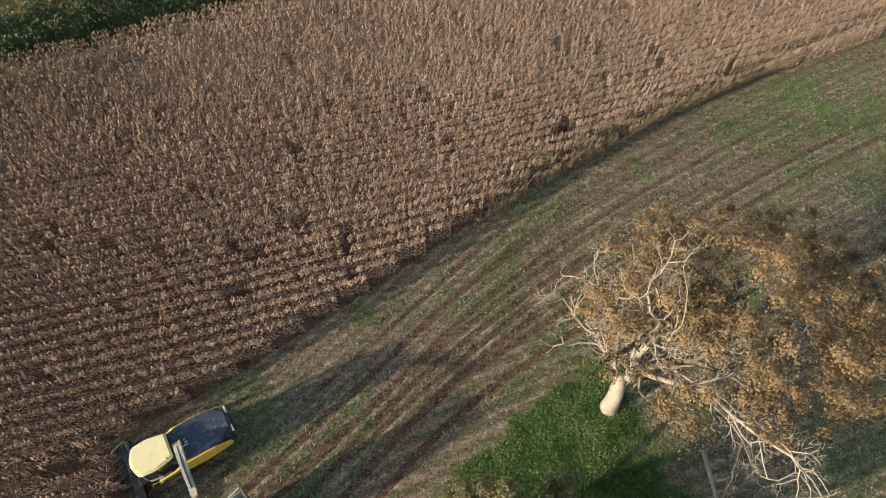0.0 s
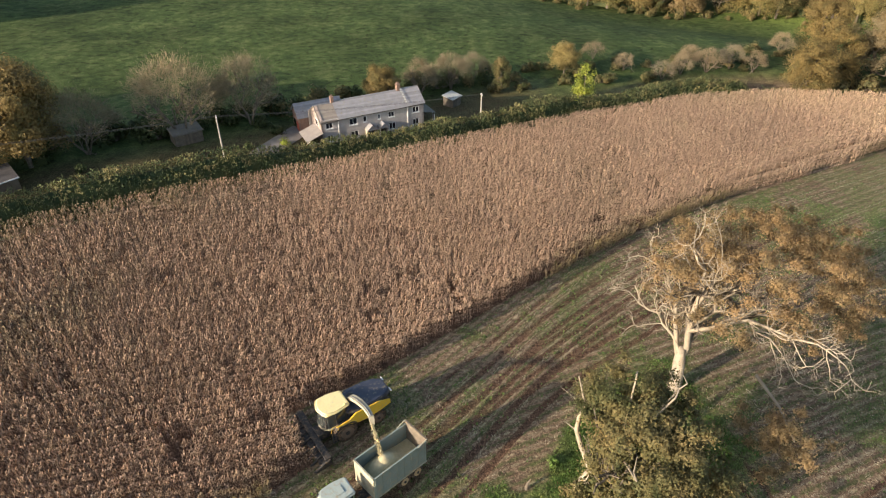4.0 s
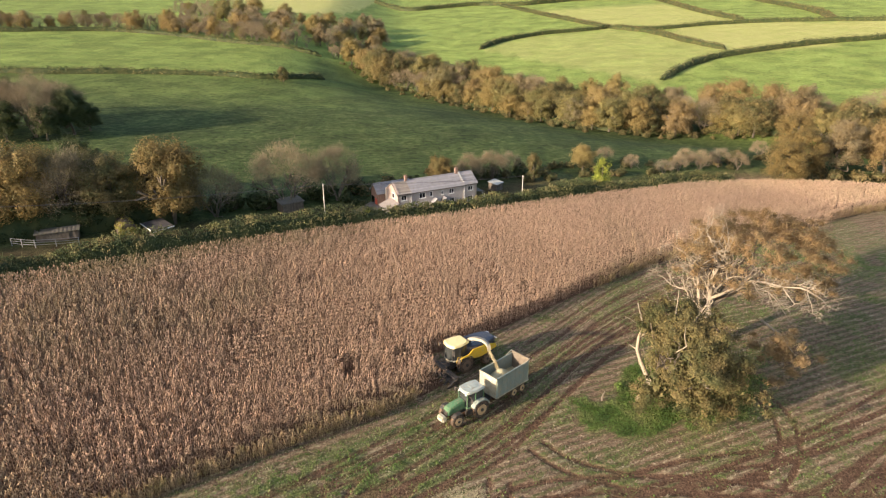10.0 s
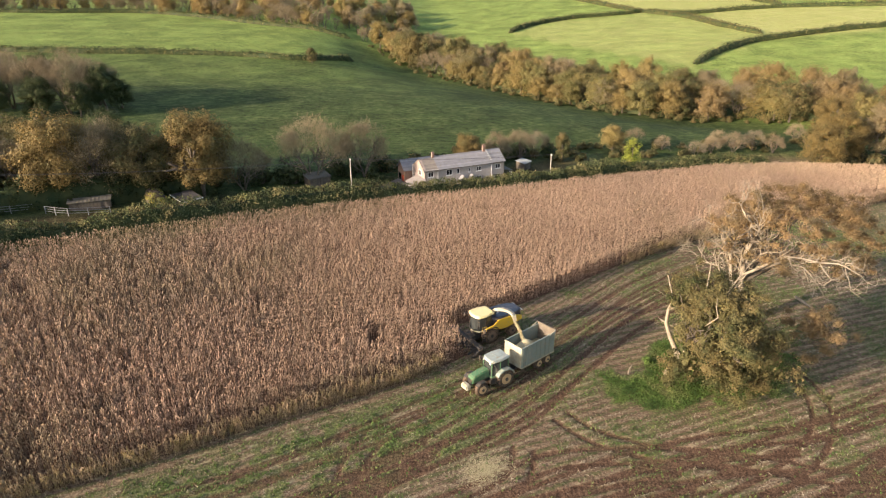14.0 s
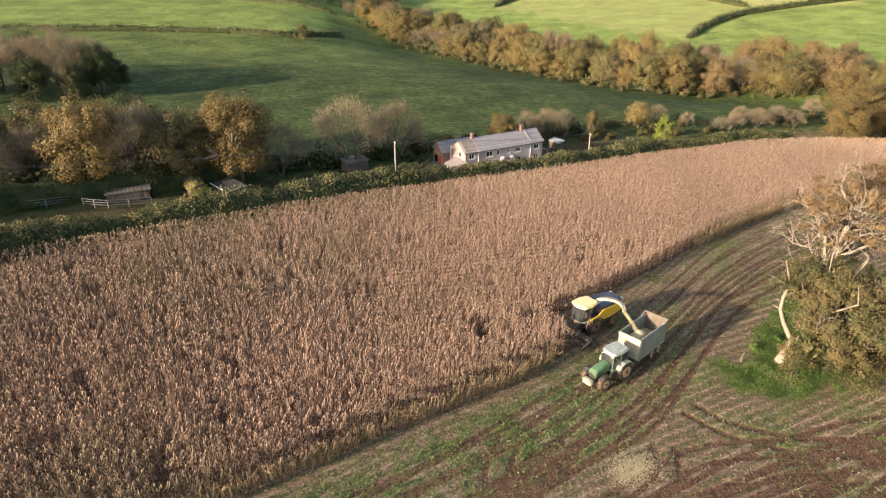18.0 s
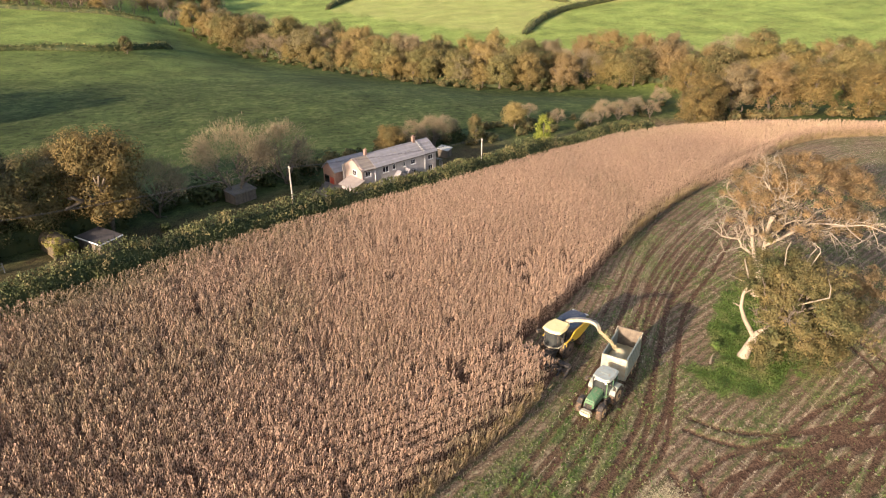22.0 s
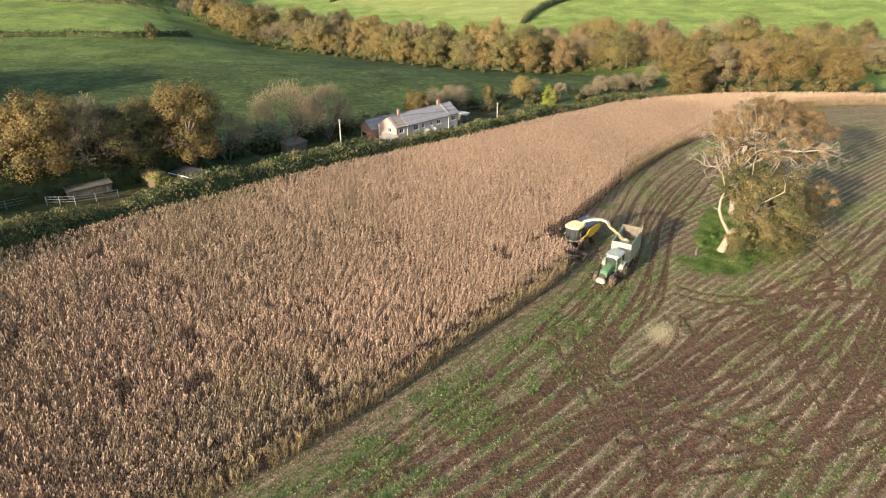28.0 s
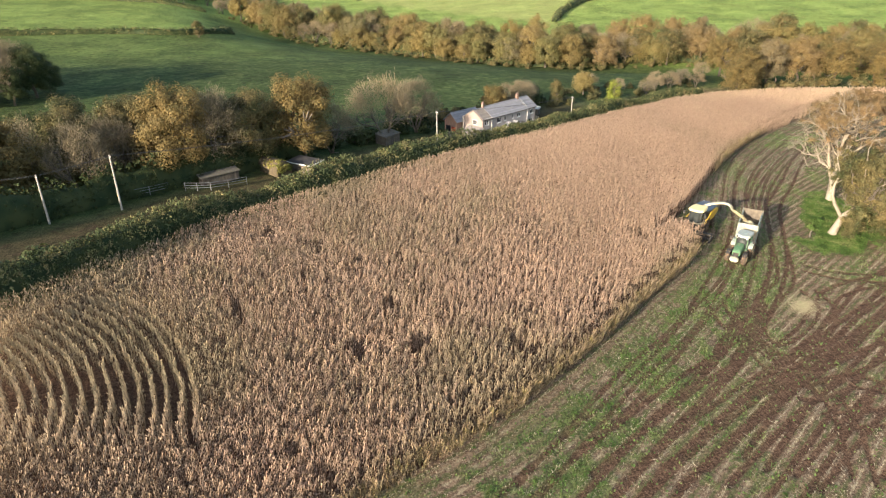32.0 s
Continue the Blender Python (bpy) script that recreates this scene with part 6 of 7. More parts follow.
# ---- the two old oaks on the grass island ----
def old_oak_front():
    x, y = 1.5 * PLAN, 4.3 * PLAN
    z = float(ground_z(x, y))
    t = tree_thing("old_oak", "leaning old oak with pale trunk and low brown crown", x, y)
    r = np.random.default_rng(61)
    P = lambda a, b, c: (np.array([a, b, c]) * PLAN - [x, y, z - 0.15])
    part("trunk", tube([P(0.95, 4.8, 0.7), P(1.05, 4.7, 1.2), P(1.15, 4.62, 1.8), P(1.3, 4.45, 2.7), P(1.5, 4.3, 3.6), P(2.4, 3.5, 4.9), P(3.4, 2.7, 6.4)], [0.95, 0.64, 0.52, 0.46, 0.40, 0.26, 0.14], 10), M_PALE, t, "pale bare trunk", True)
    for a, b in ((0.2, 4.6), (1.8, 3.9), (0.8, 5.8), (2.0, 4.9)):
        part("surface_root", tube([P(1.05, 4.72, 1.15), P((a + 1.0) / 2, (b + 4.7) / 2, 0.98), P(a, b, 0.72)], [0.34, 0.2, 0.06], 7), M_PALE, t, "", True)
    snag = [P(1.35, 4.45, 3.5), P(0.75, 5.2, 4.9), P(0.4, 5.5, 6.0), P(0.45, 5.6, 7.2), P(0.65, 5.4, 8.2), P(0.5, 5.5, 8.9), P(0.1, 5.9, 10.4)]
    ss = [(snag[k], snag[k + 1], 0.28 - 0.037 * k, 0.28 - 0.037 * (k + 1)) for k in range(6)]
    ss += [(snag[2], P(-0.2, 5.9, 6.3), 0.10, 0.03), (snag[3], P(1.2, 5.2, 7.9), 0.10, 0.03), (snag[4], P(-0.3, 6.2, 8.7), 0.08, 0.02), (P(-0.3, 6.2, 8.7), P(-0.7, 6.6, 8.8), 0.03, 0.012)]
    for a, b, c in ((3.0, 4.6, 11.4), (4.6, 2.8, 11.7), (1.4, -1.4, 10.4), (5.6, 4.4, 10.6)):
        k = P(a, b, c) + r.normal(0, 0.45, 3)
        ss += [(P(2.4, 3.4, 6.5), P(a, b, c), 0.10, 0.07), (P(a, b, c), k + [0, 0, 0.7], 0.07, 0.045), (k + [0, 0, 0.7], k + [r.normal(0, 0.5), r.normal(0, 0.5), 1.2], 0.045, 0.015)]
    attach("dead_limb", tubes_np(ss, 6), M_DEAD, t, "bleached dead limb", True)
    segs, tips = [], []
    for d in ((0.7, -0.3, 0.7), (0.5, -0.7, 0.6), (0.4, 0.3, 0.9), (0.1, -0.8, 0.7), (-0.4, -0.6, 0.8)):
        grow(r, P(2.2, 3.7, 4.6), np.array(d) / np.linalg.norm(d), 2.9, 0.22, 3, segs, tips, 0.22, 0.30)
    attach("branchwork", tubes_np(segs, 5), M_BARK, t, "", True)
    n = 200
    d = r.normal(size=(n, 3))
    d /= np.linalg.norm(d, axis=1)[:, None]
    c = d * r.uniform(0.5, 1.0, n)[:, None] * [4.4, 5.3, 4.0] + [4.1, 2.7, 7.6]
    ok = ~((c[:, 0] < 2.0) & (c[:, 2] < 4.8) & (c[:, 1] > 2.0))
    skirt = r.normal(0, 1, (70, 3)) * [1.9, 1.2, 1.0] + [5.7, 0.9, 3.5]
    c = np.vstack([c[ok], skirt[skirt[:, 2] > 1.6], r.normal(0, 1, (16, 3)) * [0.45, 0.4, 0.9] + [0.1, 2.3, 3.6], r.normal(0, 1, (26, 3)) * [0.9, 0.8, 1.0] + [2.0, 5.6, 9.2]])
    V1, F1 = leaf_cloud(c * PLAN - [x, y, z - 0.15], r.uniform(0.7, 1.3, len(c)), 340, 0.17, r, 0.8, 0.2, True)
    V2, F2 = leaf_cloud((c - [4.0, 2.6, 7.6]) * 0.72 * PLAN + np.array([4.0, 2.6, 7.6]) * PLAN - [x, y, z - 0.15], np.full(len(c), 0.9), 22, 0.42, r, 0.8, 0.2, True)
    attach("crown", (np.vstack([V1, V2]), np.vstack([F1, F2 + len(V1)])), M_OLIVE, t, "olive-brown leaves")
    return t


def old_oak_back():
    x, y = 10.2 * PLAN, 13.3 * PLAN
    z = float(ground_z(x, y))
    t = tree_thing("old_oak", "huge old oak, half dead, with rust-brown leaves", x, y)
    r = np.random.default_rng(63)
    P = lambda a, b, c: (np.array([a, b, c]) * PLAN - [x, y, z - 0.15])
    part("trunk", tube([P(10.25, 13.15, 0.2), P(10.3, 13.25, 0.8), P(10.4, 13.35, 1.5), P(10.4, 13.45, 2.6), P(10.35, 13.6, 3.9), P(10.4, 13.65, 4.8)], [0.98, 0.76, 0.64, 0.58, 0.54, 0.36], 12), M_PALE, t, "pale barkless trunk", True)
    for a, b in ((9.1, 12.9), (10.2, 11.8), (11.6, 12.7), (10.9, 14.5)):
        part("surface_root", tube([P(10.3, 13.25, 1.0), P((a + 10.3) / 2, (b + 13.2) / 2, 0.75), P(a, b, 0.45)], [0.45, 0.25, 0.07], 7), M_PALE, t, "", True)
    # long bleached limbs: a leaning pair, a low one, the forked middle and the far-reaching side limb
    LIMBS = [
        ([(10.3, 13.6, 3.6), (9.9, 14.2, 5.8), (9.4, 14.7, 8.2), (8.6, 15.6, 10.1), (7.6, 16.7, 11.1)], 0.36),
        ([(10.3, 13.6, 3.9), (9.8, 14.3, 5.4), (8.9, 15.3, 6.8), (7.7, 16.6, 7.0), (7.2, 17.2, 8.0)], 0.22),
        ([(10.4, 13.6, 3.8), (10.5, 13.7, 6.0), (10.4, 13.6, 8.5), (10.6, 13.4, 10.4), (10.3, 13.7, 12.1), (9.6, 14.5, 13.2)], 0.44),
        ([(10.5, 13.5, 9.3), (10.9, 13.1, 11.4), (11.0, 13.0, 13.0)], 0.20),
        ([(10.5, 13.5, 7.2), (11.3, 12.6, 9.4), (12.4, 11.4, 10.1)], 0.22),
        ([(10.4, 13.6, 6.6), (12.3, 11.5, 9.1), (13.8, 9.8, 10.1), (15.6, 7.8, 10.4), (16.5, 6.8, 10.2)], 0.26),
        ([(13.0, 10.7, 9.6), (14.0, 9.7, 9.2), (15.2, 8.3, 7.3)], 0.15),
    ]
    segs, tips = [], []
    for points, rad in LIMBS:
        q = [P(*p) + r.normal(0, 0.12, 3) * (k > 0) for k, p in enumerate(points)]
        for k in range(len(q) - 1):
            mid = (q[k] + q[k + 1]) / 2 + r.normal(0, 0.16, 3)
            ra, rb = rad * 0.8 * (1 - 0.75 * k / (len(q) - 1)), rad * 0.8 * (1 - 0.75 * (k + 1) / (len(q) - 1))
            segs += [(q[k], mid, ra, (ra + rb) / 2), (mid, q[k + 1], (ra + rb) / 2, rb)]
            d = q[k + 1] - q[k]
            d /= np.linalg.norm(d)
            for n_ in range(2 + (k > 0)):
                e = d + r.normal(0, 0.62, 3)
                grow(r, (mid, q[k + 1])[n_ % 2], e / np.linalg.norm(e), r.uniform(1.4, 2.6), rb * 0.45 + 0.02, 2 if k else 1, segs, tips, 0.12, 0.5, (2, 3), 0.62)
    attach("dead_branchwork", tubes_np(segs, 6), M_DEAD, t, "bleached leafless limbs", True)
    attach("dead_twig_haze", twigs_np(tips, 6, 0.7, 0.022, r, 0.2, 0.7), M_DEAD, t)
    segs, tips = [], []
    for d in ((0.8, 0.3, 0.6), (0.5, 0.8, 0.6), (0.9, -0.2, 0.5), (0.2, 0.7, 0.9), (0.6, 0.3, 1.0)):
        grow(r, P(10.7, 14.0, 5.6), np.array(d) / np.linalg.norm(d), 4.6, 0.3, 3, segs, tips, 0.12, 0.3)
    attach("branchwork", tubes_np(segs, 5), M_BARK, t, "", True)
    n = 240
    d = r.normal(size=(n, 3))
    d /= np.linalg.norm(d, axis=1)[:, None]
    d[:, 2] = np.where(d[:, 2] < -0.45, -d[:, 2], d[:, 2])
    c = d * r.uniform(0.55, 1.0, n)[:, None] * [8.6, 7.0, 4.8] + [15.6, 15.0, 10.4]
    c = c[(c[:, 0] - 8.5) * 0.55 + (c[:, 1] - 12.5) * 0.83 > -1.6 - 0.10 * c[:, 2]]
    c = np.vstack([c, r.normal(0, 1, (34, 3)) * [1.2, 1.2, 1.2] + [13.2, 4.2, 6.2], r.normal(0, 1, (16, 3)) * [1.6, 1.6, 1.0] + [19.5, 12.0, 8.6], r.normal(0, 1, (26, 3)) * [1.4, 1.3, 1.0] + [11.3, 15.4, 11.6]])
    attach("crown", leaf_cloud(c * PLAN - [x, y, z - 0.15], r.uniform(0.6, 1.2, len(c)), 380, 0.15, r, 0.75, 0.2, True), M_OLD_OAK, t, "rust-brown leaves")
    segs = [(P(13.4, 9.0, 6.6), P(13.5, 6.0, 6.8), 0.16, 0.12), (P(13.5, 6.0, 6.8), P(13.4, 3.6, 6.4), 0.12, 0.05)]
    attach("low_limb", tubes_np(segs, 6), M_DEAD, t, "", True)
    return t


old_oak_front()
old_oak_back()
for k, (ox, oy) in enumerate(((-2.6, 4.6),)):
    st = root("broken_stump", ox * PLAN, oy * PLAN, 30 * k, None, "pale broken stump leaning in long grass", "stump")
    part("stump", tube([(0, 0, -0.1), (0.1, 0.15, 0.6), (0.35, 0.2, 1.1)], [0.15, 0.11, 0.03], 7), M_BARK, st)
for k, (ox, oy, sz) in enumerate(((-0.5, 6.5, 0.28), (2.5, 7.8, 0.3), (8, 3.4, 0.28), (12.2, 7.2, 0.3))):
    sh = bush(330 + k, 4.5 * sz, 3.0 * sz, M_WEED, "nettle_clump", "green nettles in the grass below the oak", 10, 40, 0.22)
    sh.matrix_world = pose(ox * PLAN, oy * PLAN, float(ground_z(ox * PLAN, oy * PLAN)) - 0.1)
# a scattered heap of pale chaff on the stubble
hx, hy = -16.2 * PLAN, -7.2 * PLAN
hp = r8.normal(0, 1, (2600, 2)) * [1.3, 0.75]
hp = hp @ np.array([[0.85, 0.53], [-0.53, 0.85]]) + [hx, hy]
heap = new("spilled_chaff", scatter_mesh("spilled_chaff", [tuft_template(rt, 4, 0.05, 0.2) for _ in range(4)], np.c_[hp, ground_z(hp[:, 0], hp[:, 1]) + 0.02], r8.uniform(0, 6.28, len(hp)), r8.uniform(0.5, 1.4, len(hp)), [M_CHAFF]))
tagged(heap, "pale spilled chaff strewn on the bare soil", "chaff", kind="stuff")


# ---- the cottage ----
def wall_pieces(x0, x1, z1, holes):
    """Rectangles of a wall from x0 to x1 and 0 to z1 left between rectangular openings (xa, xb, za, zb)."""
    xs = sorted({x0, x1, *[v for h in holes for v in h[:2] if x0 < v < x1]})
    out = []
    for a, b in zip(xs, xs[1:]):
        cuts = sorted([(h[2], h[3]) for h in holes if h[0] <= a + 1e-6 and h[1] >= b - 1e-6])
        z = 0.0
        for lo, hi in cuts:
            if lo > z:
                out.append((a, b, z, lo))
            z = max(z, hi)
        if z < z1:
            out.append((a, b, z, z1))
    return out


def window(parent, xa, xb, za, zb, y, lights=2, name="window"):
    """A white framed window set into the front wall."""
    w, h, cx, cz = xb - xa, zb - za, (xa + xb) / 2, (za + zb) / 2
    fr = [((w, 0.08, 0.09), pose(cx, y, zb - 0.045)), ((w, 0.08, 0.09), pose(cx, y, za + 0.045)), ((0.09, 0.08, h), pose(xa + 0.045, y, cz)), ((0.09, 0.08, h), pose(xb - 0.045, y, cz))]
    fr += [((0.07, 0.08, h), pose(xa + w * k / lights, y, cz)) for k in range(1, lights)]
    f = part(name, boxes(fr), M_WHITE, parent, "white window frame")
    for k in range(lights):
        part("pane", box(w / lights - 0.1, 0.02, h - 0.16, pose(xa + w * (k + 0.5) / lights, y + 0.02, cz)), M_DARKGLASS, f)
    part("sill", box(w + 0.2, 0.22, 0.07, pose(cx, y - 0.1, za - 0.035)), M_WHITE, f)


def roof_slope(parent, x0, x1, y_eave, z_eave, y_ridge, z_ridge, mat, courses=11, label=""):
    """One slope of slates: courses that lap over each other, on a slab."""
    dy, dz = y_ridge - y_eave, z_ridge - z_eave
    ln = math.hypot(dy, dz)
    ang = math.degrees(math.atan2(dz, abs(dy))) * (1 if dy > 0 else -1)
    slab = part("roof", box(x1 - x0, ln, 0.10, pose((x0 + x1) / 2, (y_eave + y_ridge) / 2, (z_eave + z_ridge) / 2 - 0.05, ang, 0, 0)), mat, parent, label)
    for k in range(courses):
        u = (k + 0.5) / courses
        part("slate_course", box(x1 - x0 + 0.06, ln / courses + 0.05, 0.03, pose((x0 + x1) / 2, y_eave + dy * u, z_eave + dz * u + 0.025, ang + (2.0 if dy > 0 else -2.0), 0, 0)), mat, slab)
    return slab


def cottage():
    cx, cy = (-23.2 - 8.2) / 2 * PLAN, (59.6 + 66.2) / 2 * PLAN
    t = root("cottage", cx, cy, 23.7, 0.55, "long two-storey cottage with slate roof and pale rendered walls", "house")
    X0, XA, XB, X1, D, ZE, ZR = -9.3, -6.1, 6.9, 10.25, 3.05, 4.95, 6.9
    holes = [(-8.5, -7.2, 3.3, 4.4), (-8.4, -7.3, 0.9, 2.1), (-4.2, -2.7, 3.2, 4.45), (-4.0, -2.6, 0.8, 2.0), (-1.6, -0.9, 3.3, 4.45), (1.2, 1.7, 3.35, 4.3), (3.2, 4.4, 3.3, 4.35), (3.3, 4.6, 0.9, 2.2), (8.0, 9.3, 3.3, 4.4), (8.0, 9.3, 0.9, 2.1)]
    front = part("front_wall", boxes([((b - a, 0.4, z1 - z0), pose((a + b) / 2, -D + 0.2, (z0 + z1) / 2)) for a, b, z0, z1 in wall_pieces(X0, X1, ZE, holes)]), M_WALL, t, "pale rendered front wall")
    for h in holes:
        window(front, *h, -D + 0.1, 1 if h[1] - h[0] < 0.8 else 2)
    part("back_wall", box(X1 - X0, 0.4, ZE + 0.4, pose(0, D - 0.2, ZE / 2 - 0.2)), M_WALL, t)
    gable = [(-D, -0.5), (-D, ZE), (0, ZR - 0.12), (D, ZE), (D, -0.5)]
    west = part("west_gable", prism(gable, 0.4, pose(X0 + 0.2, 0, 0, 0, 0, 90)), M_GABLE, t, "sunlit warm rendered gable")
    part("gable_window", boxes([((0.06, 1.3, 1.2), pose(X0 - 0.02, -0.6, 3.9))]), M_WHITE, west)
    part("pane", boxes([((0.05, 0.5, 1.0), pose(X0 - 0.04, -0.9, 3.9)), ((0.05, 0.5, 1.0), pose(X0 - 0.04, -0.3, 3.9))]), M_DARKGLASS, west)
    part("east_gable", prism(gable, 0.4, pose(X1 - 0.2, 0, 0, 0, 0, 90)), M_WALL, t)
    part("plinth", box(X1 - X0 + 0.06, 2 * D + 0.06, 0.8, pose(0, 0, -0.25)), M_TIMBER, t)
    for a, b, up, mat, lb in ((X0 - 0.25, XA, -0.22, M_OLDSLATE, "older brownish slates"), (XA, XB, 0.0, M_SLATE, "grey slate roof"), (XB, X1 + 0.2, 0.10, M_SLATE, "grey slate roof")):
        for s in (-1, 1):
            roof_slope(t, a, b, s * (D + 0.3), ZE + up - 0.15, 0, ZR + up, mat, 11, lb)
        part("ridge_tiles", tube([(a, 0, ZR + up + 0.04), (b, 0, ZR + up + 0.04)], 0.11, 6), M_SLATE, t)
    part("lead_flashing", boxes([((0.35, 0.35, 0.05), pose(XB, -0.35 - 0.5 * k, ZR + 0.16 - 0.30 * k, 32, 0, 0)) for k in range(6)]), M_GREYROOF, t, "pale lead flashing")
    for x, s in ((XA, 0.72), (XB - 0.4, 0.85)):
        ch = part("chimney", boxes([((0.75 * s, 0.75 * s, 1.5 * s), pose(x, 0, ZR + 0.5 * s)), ((0.9 * s, 0.9 * s, 0.14), pose(x, 0, ZR + 1.25 * s))], 0.02), M_BRICK, t, "brick chimney stack")
        for k in (-1, 1):
            part("chimney_pot", drum(0.14 * s, 0.45 * s, pose(x + k * 0.2 * s, 0, ZR + 1.5 * s), 10, 0, 0.11 * s), M_BRICK, ch)
    for x in (XA - 0.1, XB + 0.1):
        part("downpipe", tube([(x, -D - 0.08, ZE - 0.1), (x, -D - 0.08, 0)], 0.06, 6), M_WHITE, t)
    part("gutter", tube([(X0, -D - 0.34, ZE - 0.2), (X1, -D - 0.34, ZE - 0.2)], 0.06, 6), M_BLACK, t)
    # two gabled porches
    for x, w, mat in ((-0.4, 1.8, M_CREAM), (1.9, 1.5, M_WALL)):
        p = part("porch", boxes([((0.15, 1.2, 2.1), pose(x - w / 2, -D - 0.6, 1.05)), ((0.15, 1.2, 2.1), pose(x + w / 2, -D - 0.6, 1.05))]), mat, t, "small gabled porch")
        part("porch_gable", prism([(-w / 2 - 0.1, 2.0), (0, 2.85), (w / 2 + 0.1, 2.0)], 0.12, pose(x, -D - 1.15, 0)), M_WALL, p)
        for s in (-1, 1):
            part("porch_roof", box(w / 2 + 0.45, 1.5, 0.08, pose(x + s * (w / 4 + 0.08), -D - 0.65, 2.52, 0, s * 43, 0)), M_SLATE, p)
        part("porch_door", box(w - 0.3, 0.08, 1.95, pose(x, -D - 0.3, 0.98)), M_DARKGLASS, p)
    # lean-to at the south-west corner
    lt = part("lean_to", boxes([((0.15, 4.2, 2.0), pose(X0 - 2.3, -1.3, 1.0)), ((2.4, 0.15, 1.2), pose(X0 - 1.2, -3.4, 0.6)), ((0.12, 0.12, 2.1), pose(X0 - 0.2, -3.4, 1.0)), ((0.12, 0.12, 2.1), pose(X0 - 2.3, -3.4, 1.0))]), M_WALL, t, "open-fronted lean-to")
    part("lean_to_roof", box(3.3, 4.9, 0.1, pose(X0 - 1.45, -1.35, 2.45, 0, -20, 0)), M_LEANROOF, lt, "pale grey sheet roof")
    # rear wing behind the west end
    rw = part("rear_wing", box(8.2, 4.2, 3.9, pose(-7.4, 5.4, 1.7)), M_BRICK, t, "brick rear wing")
    part("wing_gable", prism([(3.3, 3.6), (5.4, 5.35), (7.5, 3.6)], 8.2, pose(-7.4, 0, 0, 0, 0, 90)), M_BRICK, rw)
    for s in (-1, 1):
        roof_slope(rw, -11.8, -3.0, 5.4 + s * 2.4, 3.5, 5.4, 5.5, M_SLATE, 9)
    part("wing_door", box(0.08, 1.3, 2.2, pose(-11.52, 4.4, 1.1)), M_REDDOOR, rw, "red plank door")
    part("wing_opening", box(0.08, 1.5, 2.3, pose(-11.53, 6.2, 1.2)), M_DARKGLASS, rw)
    # car port at the east end
    cp = part("car_port", boxes([((0.12, 0.12, 2.1), pose(X1 + 2.6, -1.8, 1.05)), ((0.12, 0.12, 2.1), pose(X1 + 2.6, 1.8, 1.05)), ((2.6, 0.1, 2.0), pose(X1 + 1.3, 1.9, 1.0))]), M_TIMBER, t, "timber car port")
    part("car_port_roof", box(3.0, 4.2, 0.08, pose(X1 + 1.45, 0, 2.35, 0, 12, 0)), M_SHEET, cp)
    part("car_port_board", box(0.06, 1.0, 1.5, pose(X1 + 2.7, -1.6, 0.9)), M_WHITE, cp)
    t.matrix_world = t.matrix_world @ Matrix.Diagonal((0.94, 0.94, 0.94, 1))
    return t


cottage()


# ---- sheds, yard and lane ----
def shed(name, x, y, yaw, L, W, H, roof_mat, wall_mat, label, pitch=8.0, fascia=False):
    t = root(name, x * PLAN, y * PLAN, yaw, None, label, "shed")
    boards = part("wall", boxes([((L, 0.08, H), pose(0, -W / 2, H / 2)), ((L, 0.08, H), pose(0, W / 2, H / 2)), ((0.08, W, H), pose(-L / 2, 0, H / 2)), ((0.08, W, H), pose(L / 2, 0, H / 2))]), wall_mat, t)
    for k in range(int(L / 0.3)):
        part("board", box(0.26, 0.03, H - 0.05, pose(-L / 2 + 0.15 + 0.3 * k, -W / 2 - 0.055, H / 2)), wall_mat, boards)
    rf = part("roof", box(L + 0.5, W + 0.5, 0.09, pose(0, 0, H + 0.12, pitch, 0, 0)), roof_mat, t)
    for k in range(0 if fascia else int(L / 0.6)):
        part("roof_batten", box(0.06, W + 0.5, 0.05, pose(-L / 2 + 0.3 + 0.6 * k, 0, H + 0.185, pitch, 0, 0)), roof_mat, rf)
    if fascia:
        part("fascia", box(L + 0.54, 0.05, 0.18, pose(0, -W / 2 - 0.29, H + 0.08 - 0.02)), M_WHITE, t, "white painted fascia board")
        part("side_fascia", box(0.05, W + 0.5, 0.18, pose(L / 2 + 0.28, 0, H + 0.1, pitch, 0, 0)), M_WHITE, t)
    part("door", box(0.9, 0.05, H * 0.85, pose(L * 0.2, -W / 2 - 0.10, H * 0.43)), M_TIMBER, t)
    return t


shed("garden_shed", -38.6, 57.9, 34, 4.4, 2.8, 2.0, M_SHEET, M_TIMBER, "low dark timber shed with mossy sheet roof")
shed("flat_roofed_shed", -54.6, 44.1, -50, 5.2, 3.2, 1.8, M_FELT, M_TIMBER, "dark flat-roofed shed with white fascia", 3, True)
shed("field_stable", -66.3, 40.5, 22, 6.2, 1.5, 1.5, M_SHEET, M_TIMBER, "long low stable with pale mossy roof")

ws = shed("white_roofed_shed", -3.2, 72.6, 50, 2.6, 2.2, 1.7, M_GREYROOF, M_TIMBER, "small dark shed with pale roof")

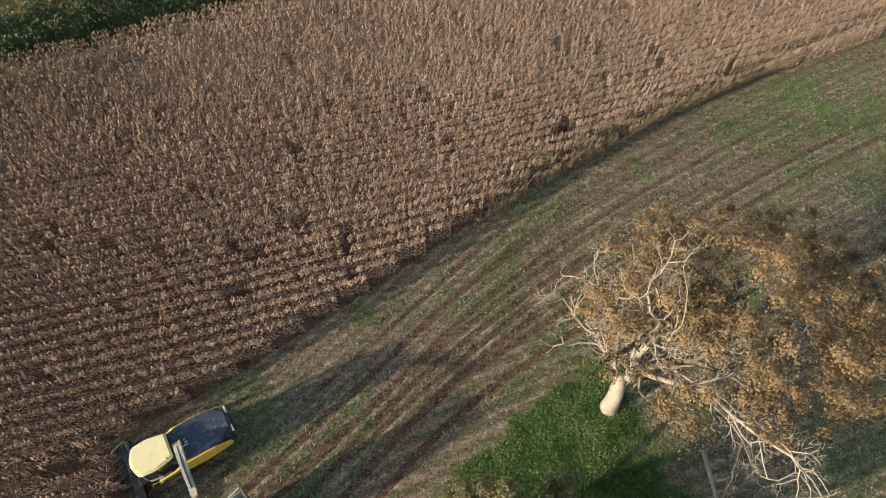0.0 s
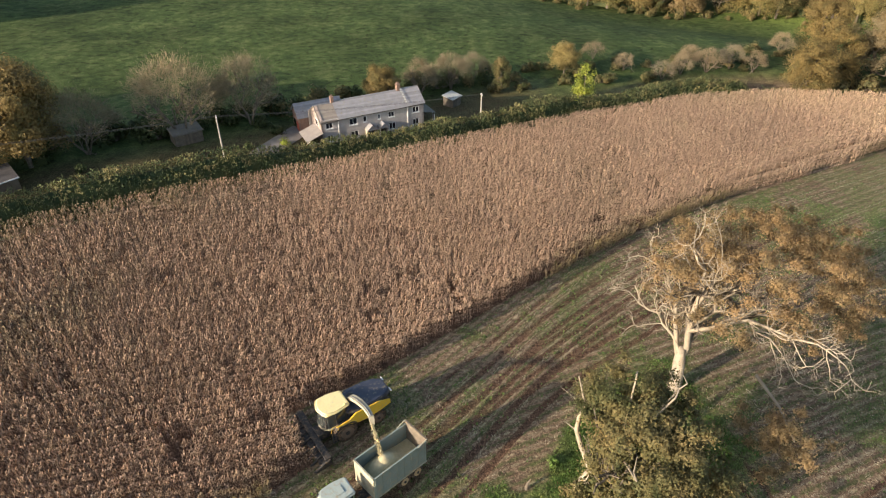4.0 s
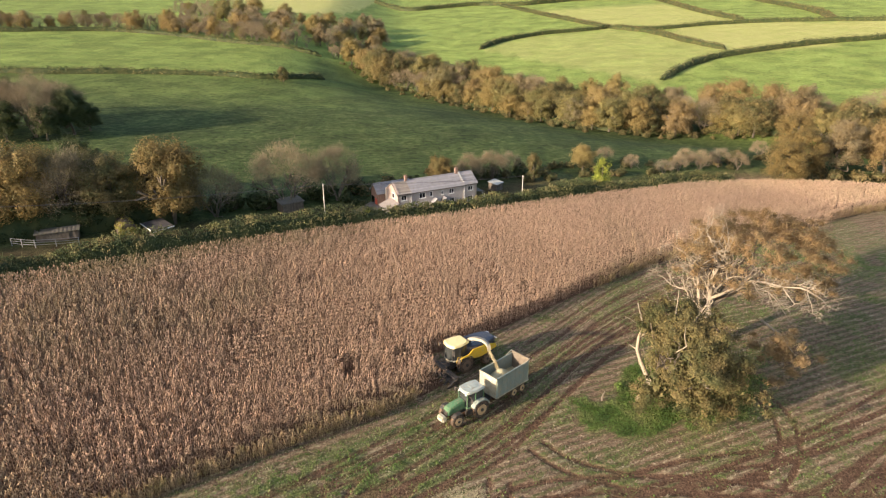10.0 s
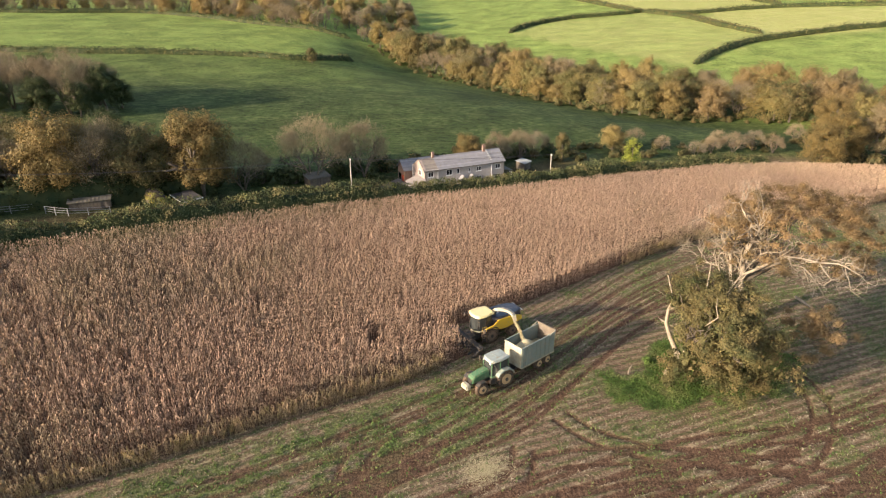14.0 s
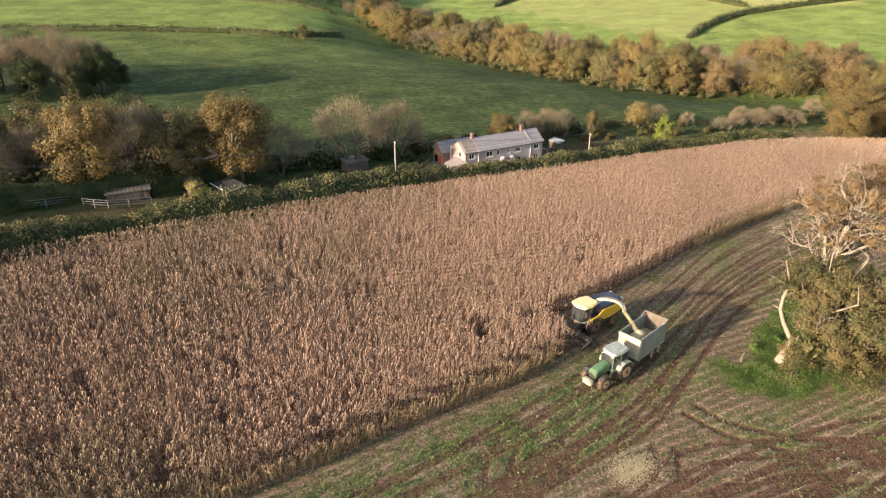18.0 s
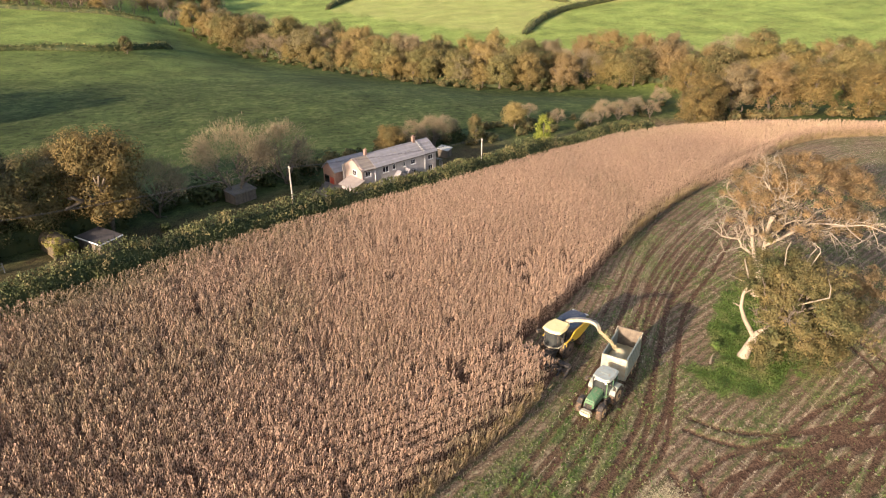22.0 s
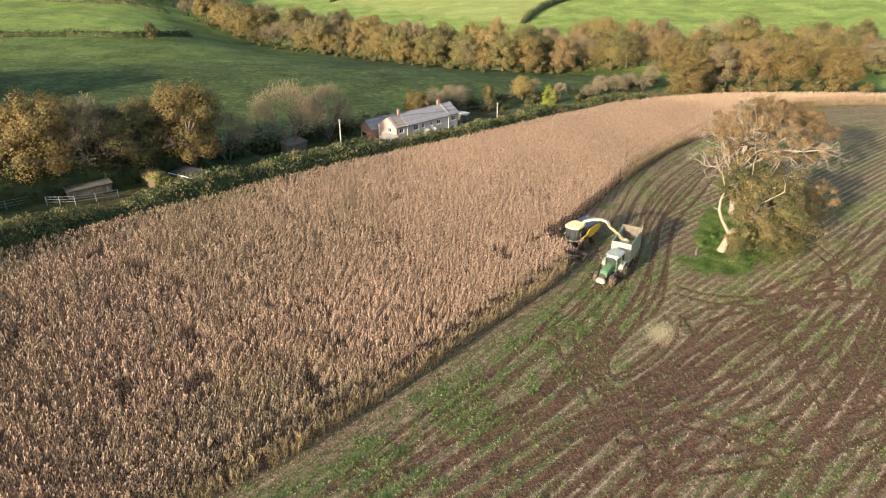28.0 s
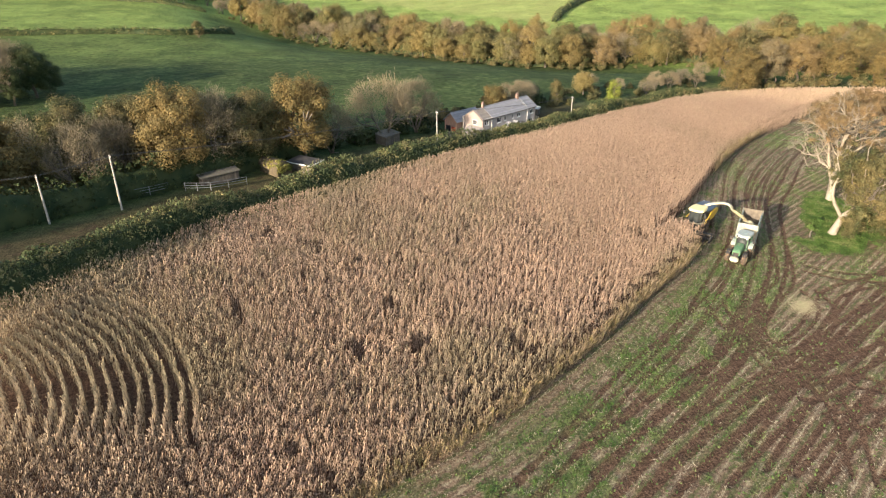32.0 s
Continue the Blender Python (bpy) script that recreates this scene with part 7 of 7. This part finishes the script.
# rounded hut under ivy
hut = root("ivy_covered_hut", -59.2 * PLAN, 44.5 * PLAN, -60, None, "round-topped brown hut half covered in yellow ivy", "hut")
arch = [(1.5 * math.cos(a), 0.9 + 1.6 * math.sin(a)) for a in np.linspace(0, math.pi, 13)]
part("shell", prism([(1.5, -0.2)] + arch + [(-1.5, -0.2)], 7.6, pose(0, 0, 0, 0, 0, 90)), M_RUST, hut, "dull brown curved sheet")
for k in range(7):
    part("hoop", tube([(-3.6 + 1.2 * k, 1.53 * math.cos(a), 0.9 + 1.63 * math.sin(a)) for a in np.linspace(0, math.pi, 13)], 0.04, 4), M_TIMBER, hut)
ca, end = r8.uniform(0.3, 3.0, 60), np.sqrt(r8.random(60))
over = np.c_[r8.uniform(-4.0, 4.0, 60), 1.5 * np.cos(ca), 0.9 + 1.6 * np.sin(ca)]
ends = np.c_[np.where(np.arange(60) % 2, 3.9, -3.9), 1.5 * end * np.cos(ca), 0.5 + 1.7 * end * np.sin(ca)]
attach("ivy", leaf_cloud(np.vstack([over[:44], ends]), np.full(104, 0.36), 40, 0.2, r8), M_IVY, hut, "yellow-green ivy")

# rail fence of the yard
def rail_fence(points, label):
    t = new("rail_fence")
    tagged(t, label, "fence")
    pts = curve_through(points, 2.4)
    zz = ground_z(pts[:, 0], pts[:, 1])
    for (x, y), z in zip(pts, zz):
        part("post", box(0.1, 0.1, 1.45, pose(x, y, z + 0.65)), M_GALV, t)
    for k in range(len(pts) - 1):
        for h in (0.5, 0.9, 1.3):
            part("rail", tube([(*pts[k], zz[k] + h), (*pts[k + 1], zz[k + 1] + h)], 0.04, 5), M_GALV, t)


rail_fence([(-78.5, 34.5), (-74.5, 36.5), (-70.5, 39.3)], "galvanised rail fence round the yard")
rail_fence([(-70.5, 37.2), (-67.5, 37.0), (-63, 39.0)], "galvanised rail fence round the yard")

# poles and wires
POLES = [(-98.0, 24.0, 7.6), (-83.8, 27.6, 6.8), (-77.2, 31.0, 8.1), (-32.2, 51.1, 8.0), (0.3, 64.1, 6.8)]
tops = []
for x, y, h in POLES:
    p = root("utility_pole", x * PLAN, y * PLAN, 25, None, "weathered pale timber pole carrying wires beside the lane", "pole", "lane poles")
    part("shaft", drum(0.15, h + 0.6, pose(0, 0, h / 2 - 0.3), 10, 0, 0.10), M_POLE, p)
    part("crossarm", box(0.09, 0.6, 0.09, pose(0, 0, h - 0.35), 0.01), M_POLE, p)
    for s in (-1, 0, 1):
        part("insulator", drum(0.05, 0.16, pose(0, s * 0.24, h - 0.22), 8), M_WHITE, p)
    part("warning_plate", box(0.02, 0.16, 0.22, pose(-0.15, 0, 2.2)), M_YELRIM, p)
    tops.append([p.matrix_world @ Vector((0, s * 0.24, h - 0.14)) for s in (-1, 0, 1)])
for k in range(len(tops) - 1):
    wire = new("overhead_wire")
    tagged(wire, "thin dark overhead wires strung between the poles", "wire", "overhead wires")
    for a, b in zip(tops[k], tops[k + 1]):
        sag = 0.012 * (b - a).length
        part("strand", tube([a.lerp(b, u) - Vector((0, 0, 4 * sag * u * (1 - u))) for u in np.linspace(0, 1, 9)], 0.013, 4), M_WIRE, wire)

# the lane and the drive, laid on the land
def strip(name, line, width, mat, label, lift=0.05):
    t_ = np.gradient(line, axis=0)
    t_ /= np.linalg.norm(t_, axis=1)[:, None]
    nrm = np.c_[-t_[:, 1], t_[:, 0]]
    V = []
    for u in np.linspace(-0.5, 0.5, 5):
        q = line + nrm * u * width
        V.append(np.c_[q, ground_z(q[:, 0], q[:, 1]) + lift])
    V = np.stack(V, 1).reshape(-1, 3)
    i = (np.arange(len(line) - 1)[:, None] * 5 + np.arange(4)[None]).ravel()
    ob = new(name, mesh_np(name, V, np.c_[i, i + 5, i + 6, i + 1], [mat], True))
    return tagged(ob, label, "road", kind="structure")


strip("road", edge_offset(7.2, -110, -26, 1.5), 3.6, M_LANE, "narrow gravelled lane behind the hedge", 0.08)
strip("drive", curve_through([(-33, 47.8), (-29.5, 53), (-27, 58), (-24.5, 63)], 1.0), 4.0, M_LANE, "gravel drive up to the cottage", 0.10)
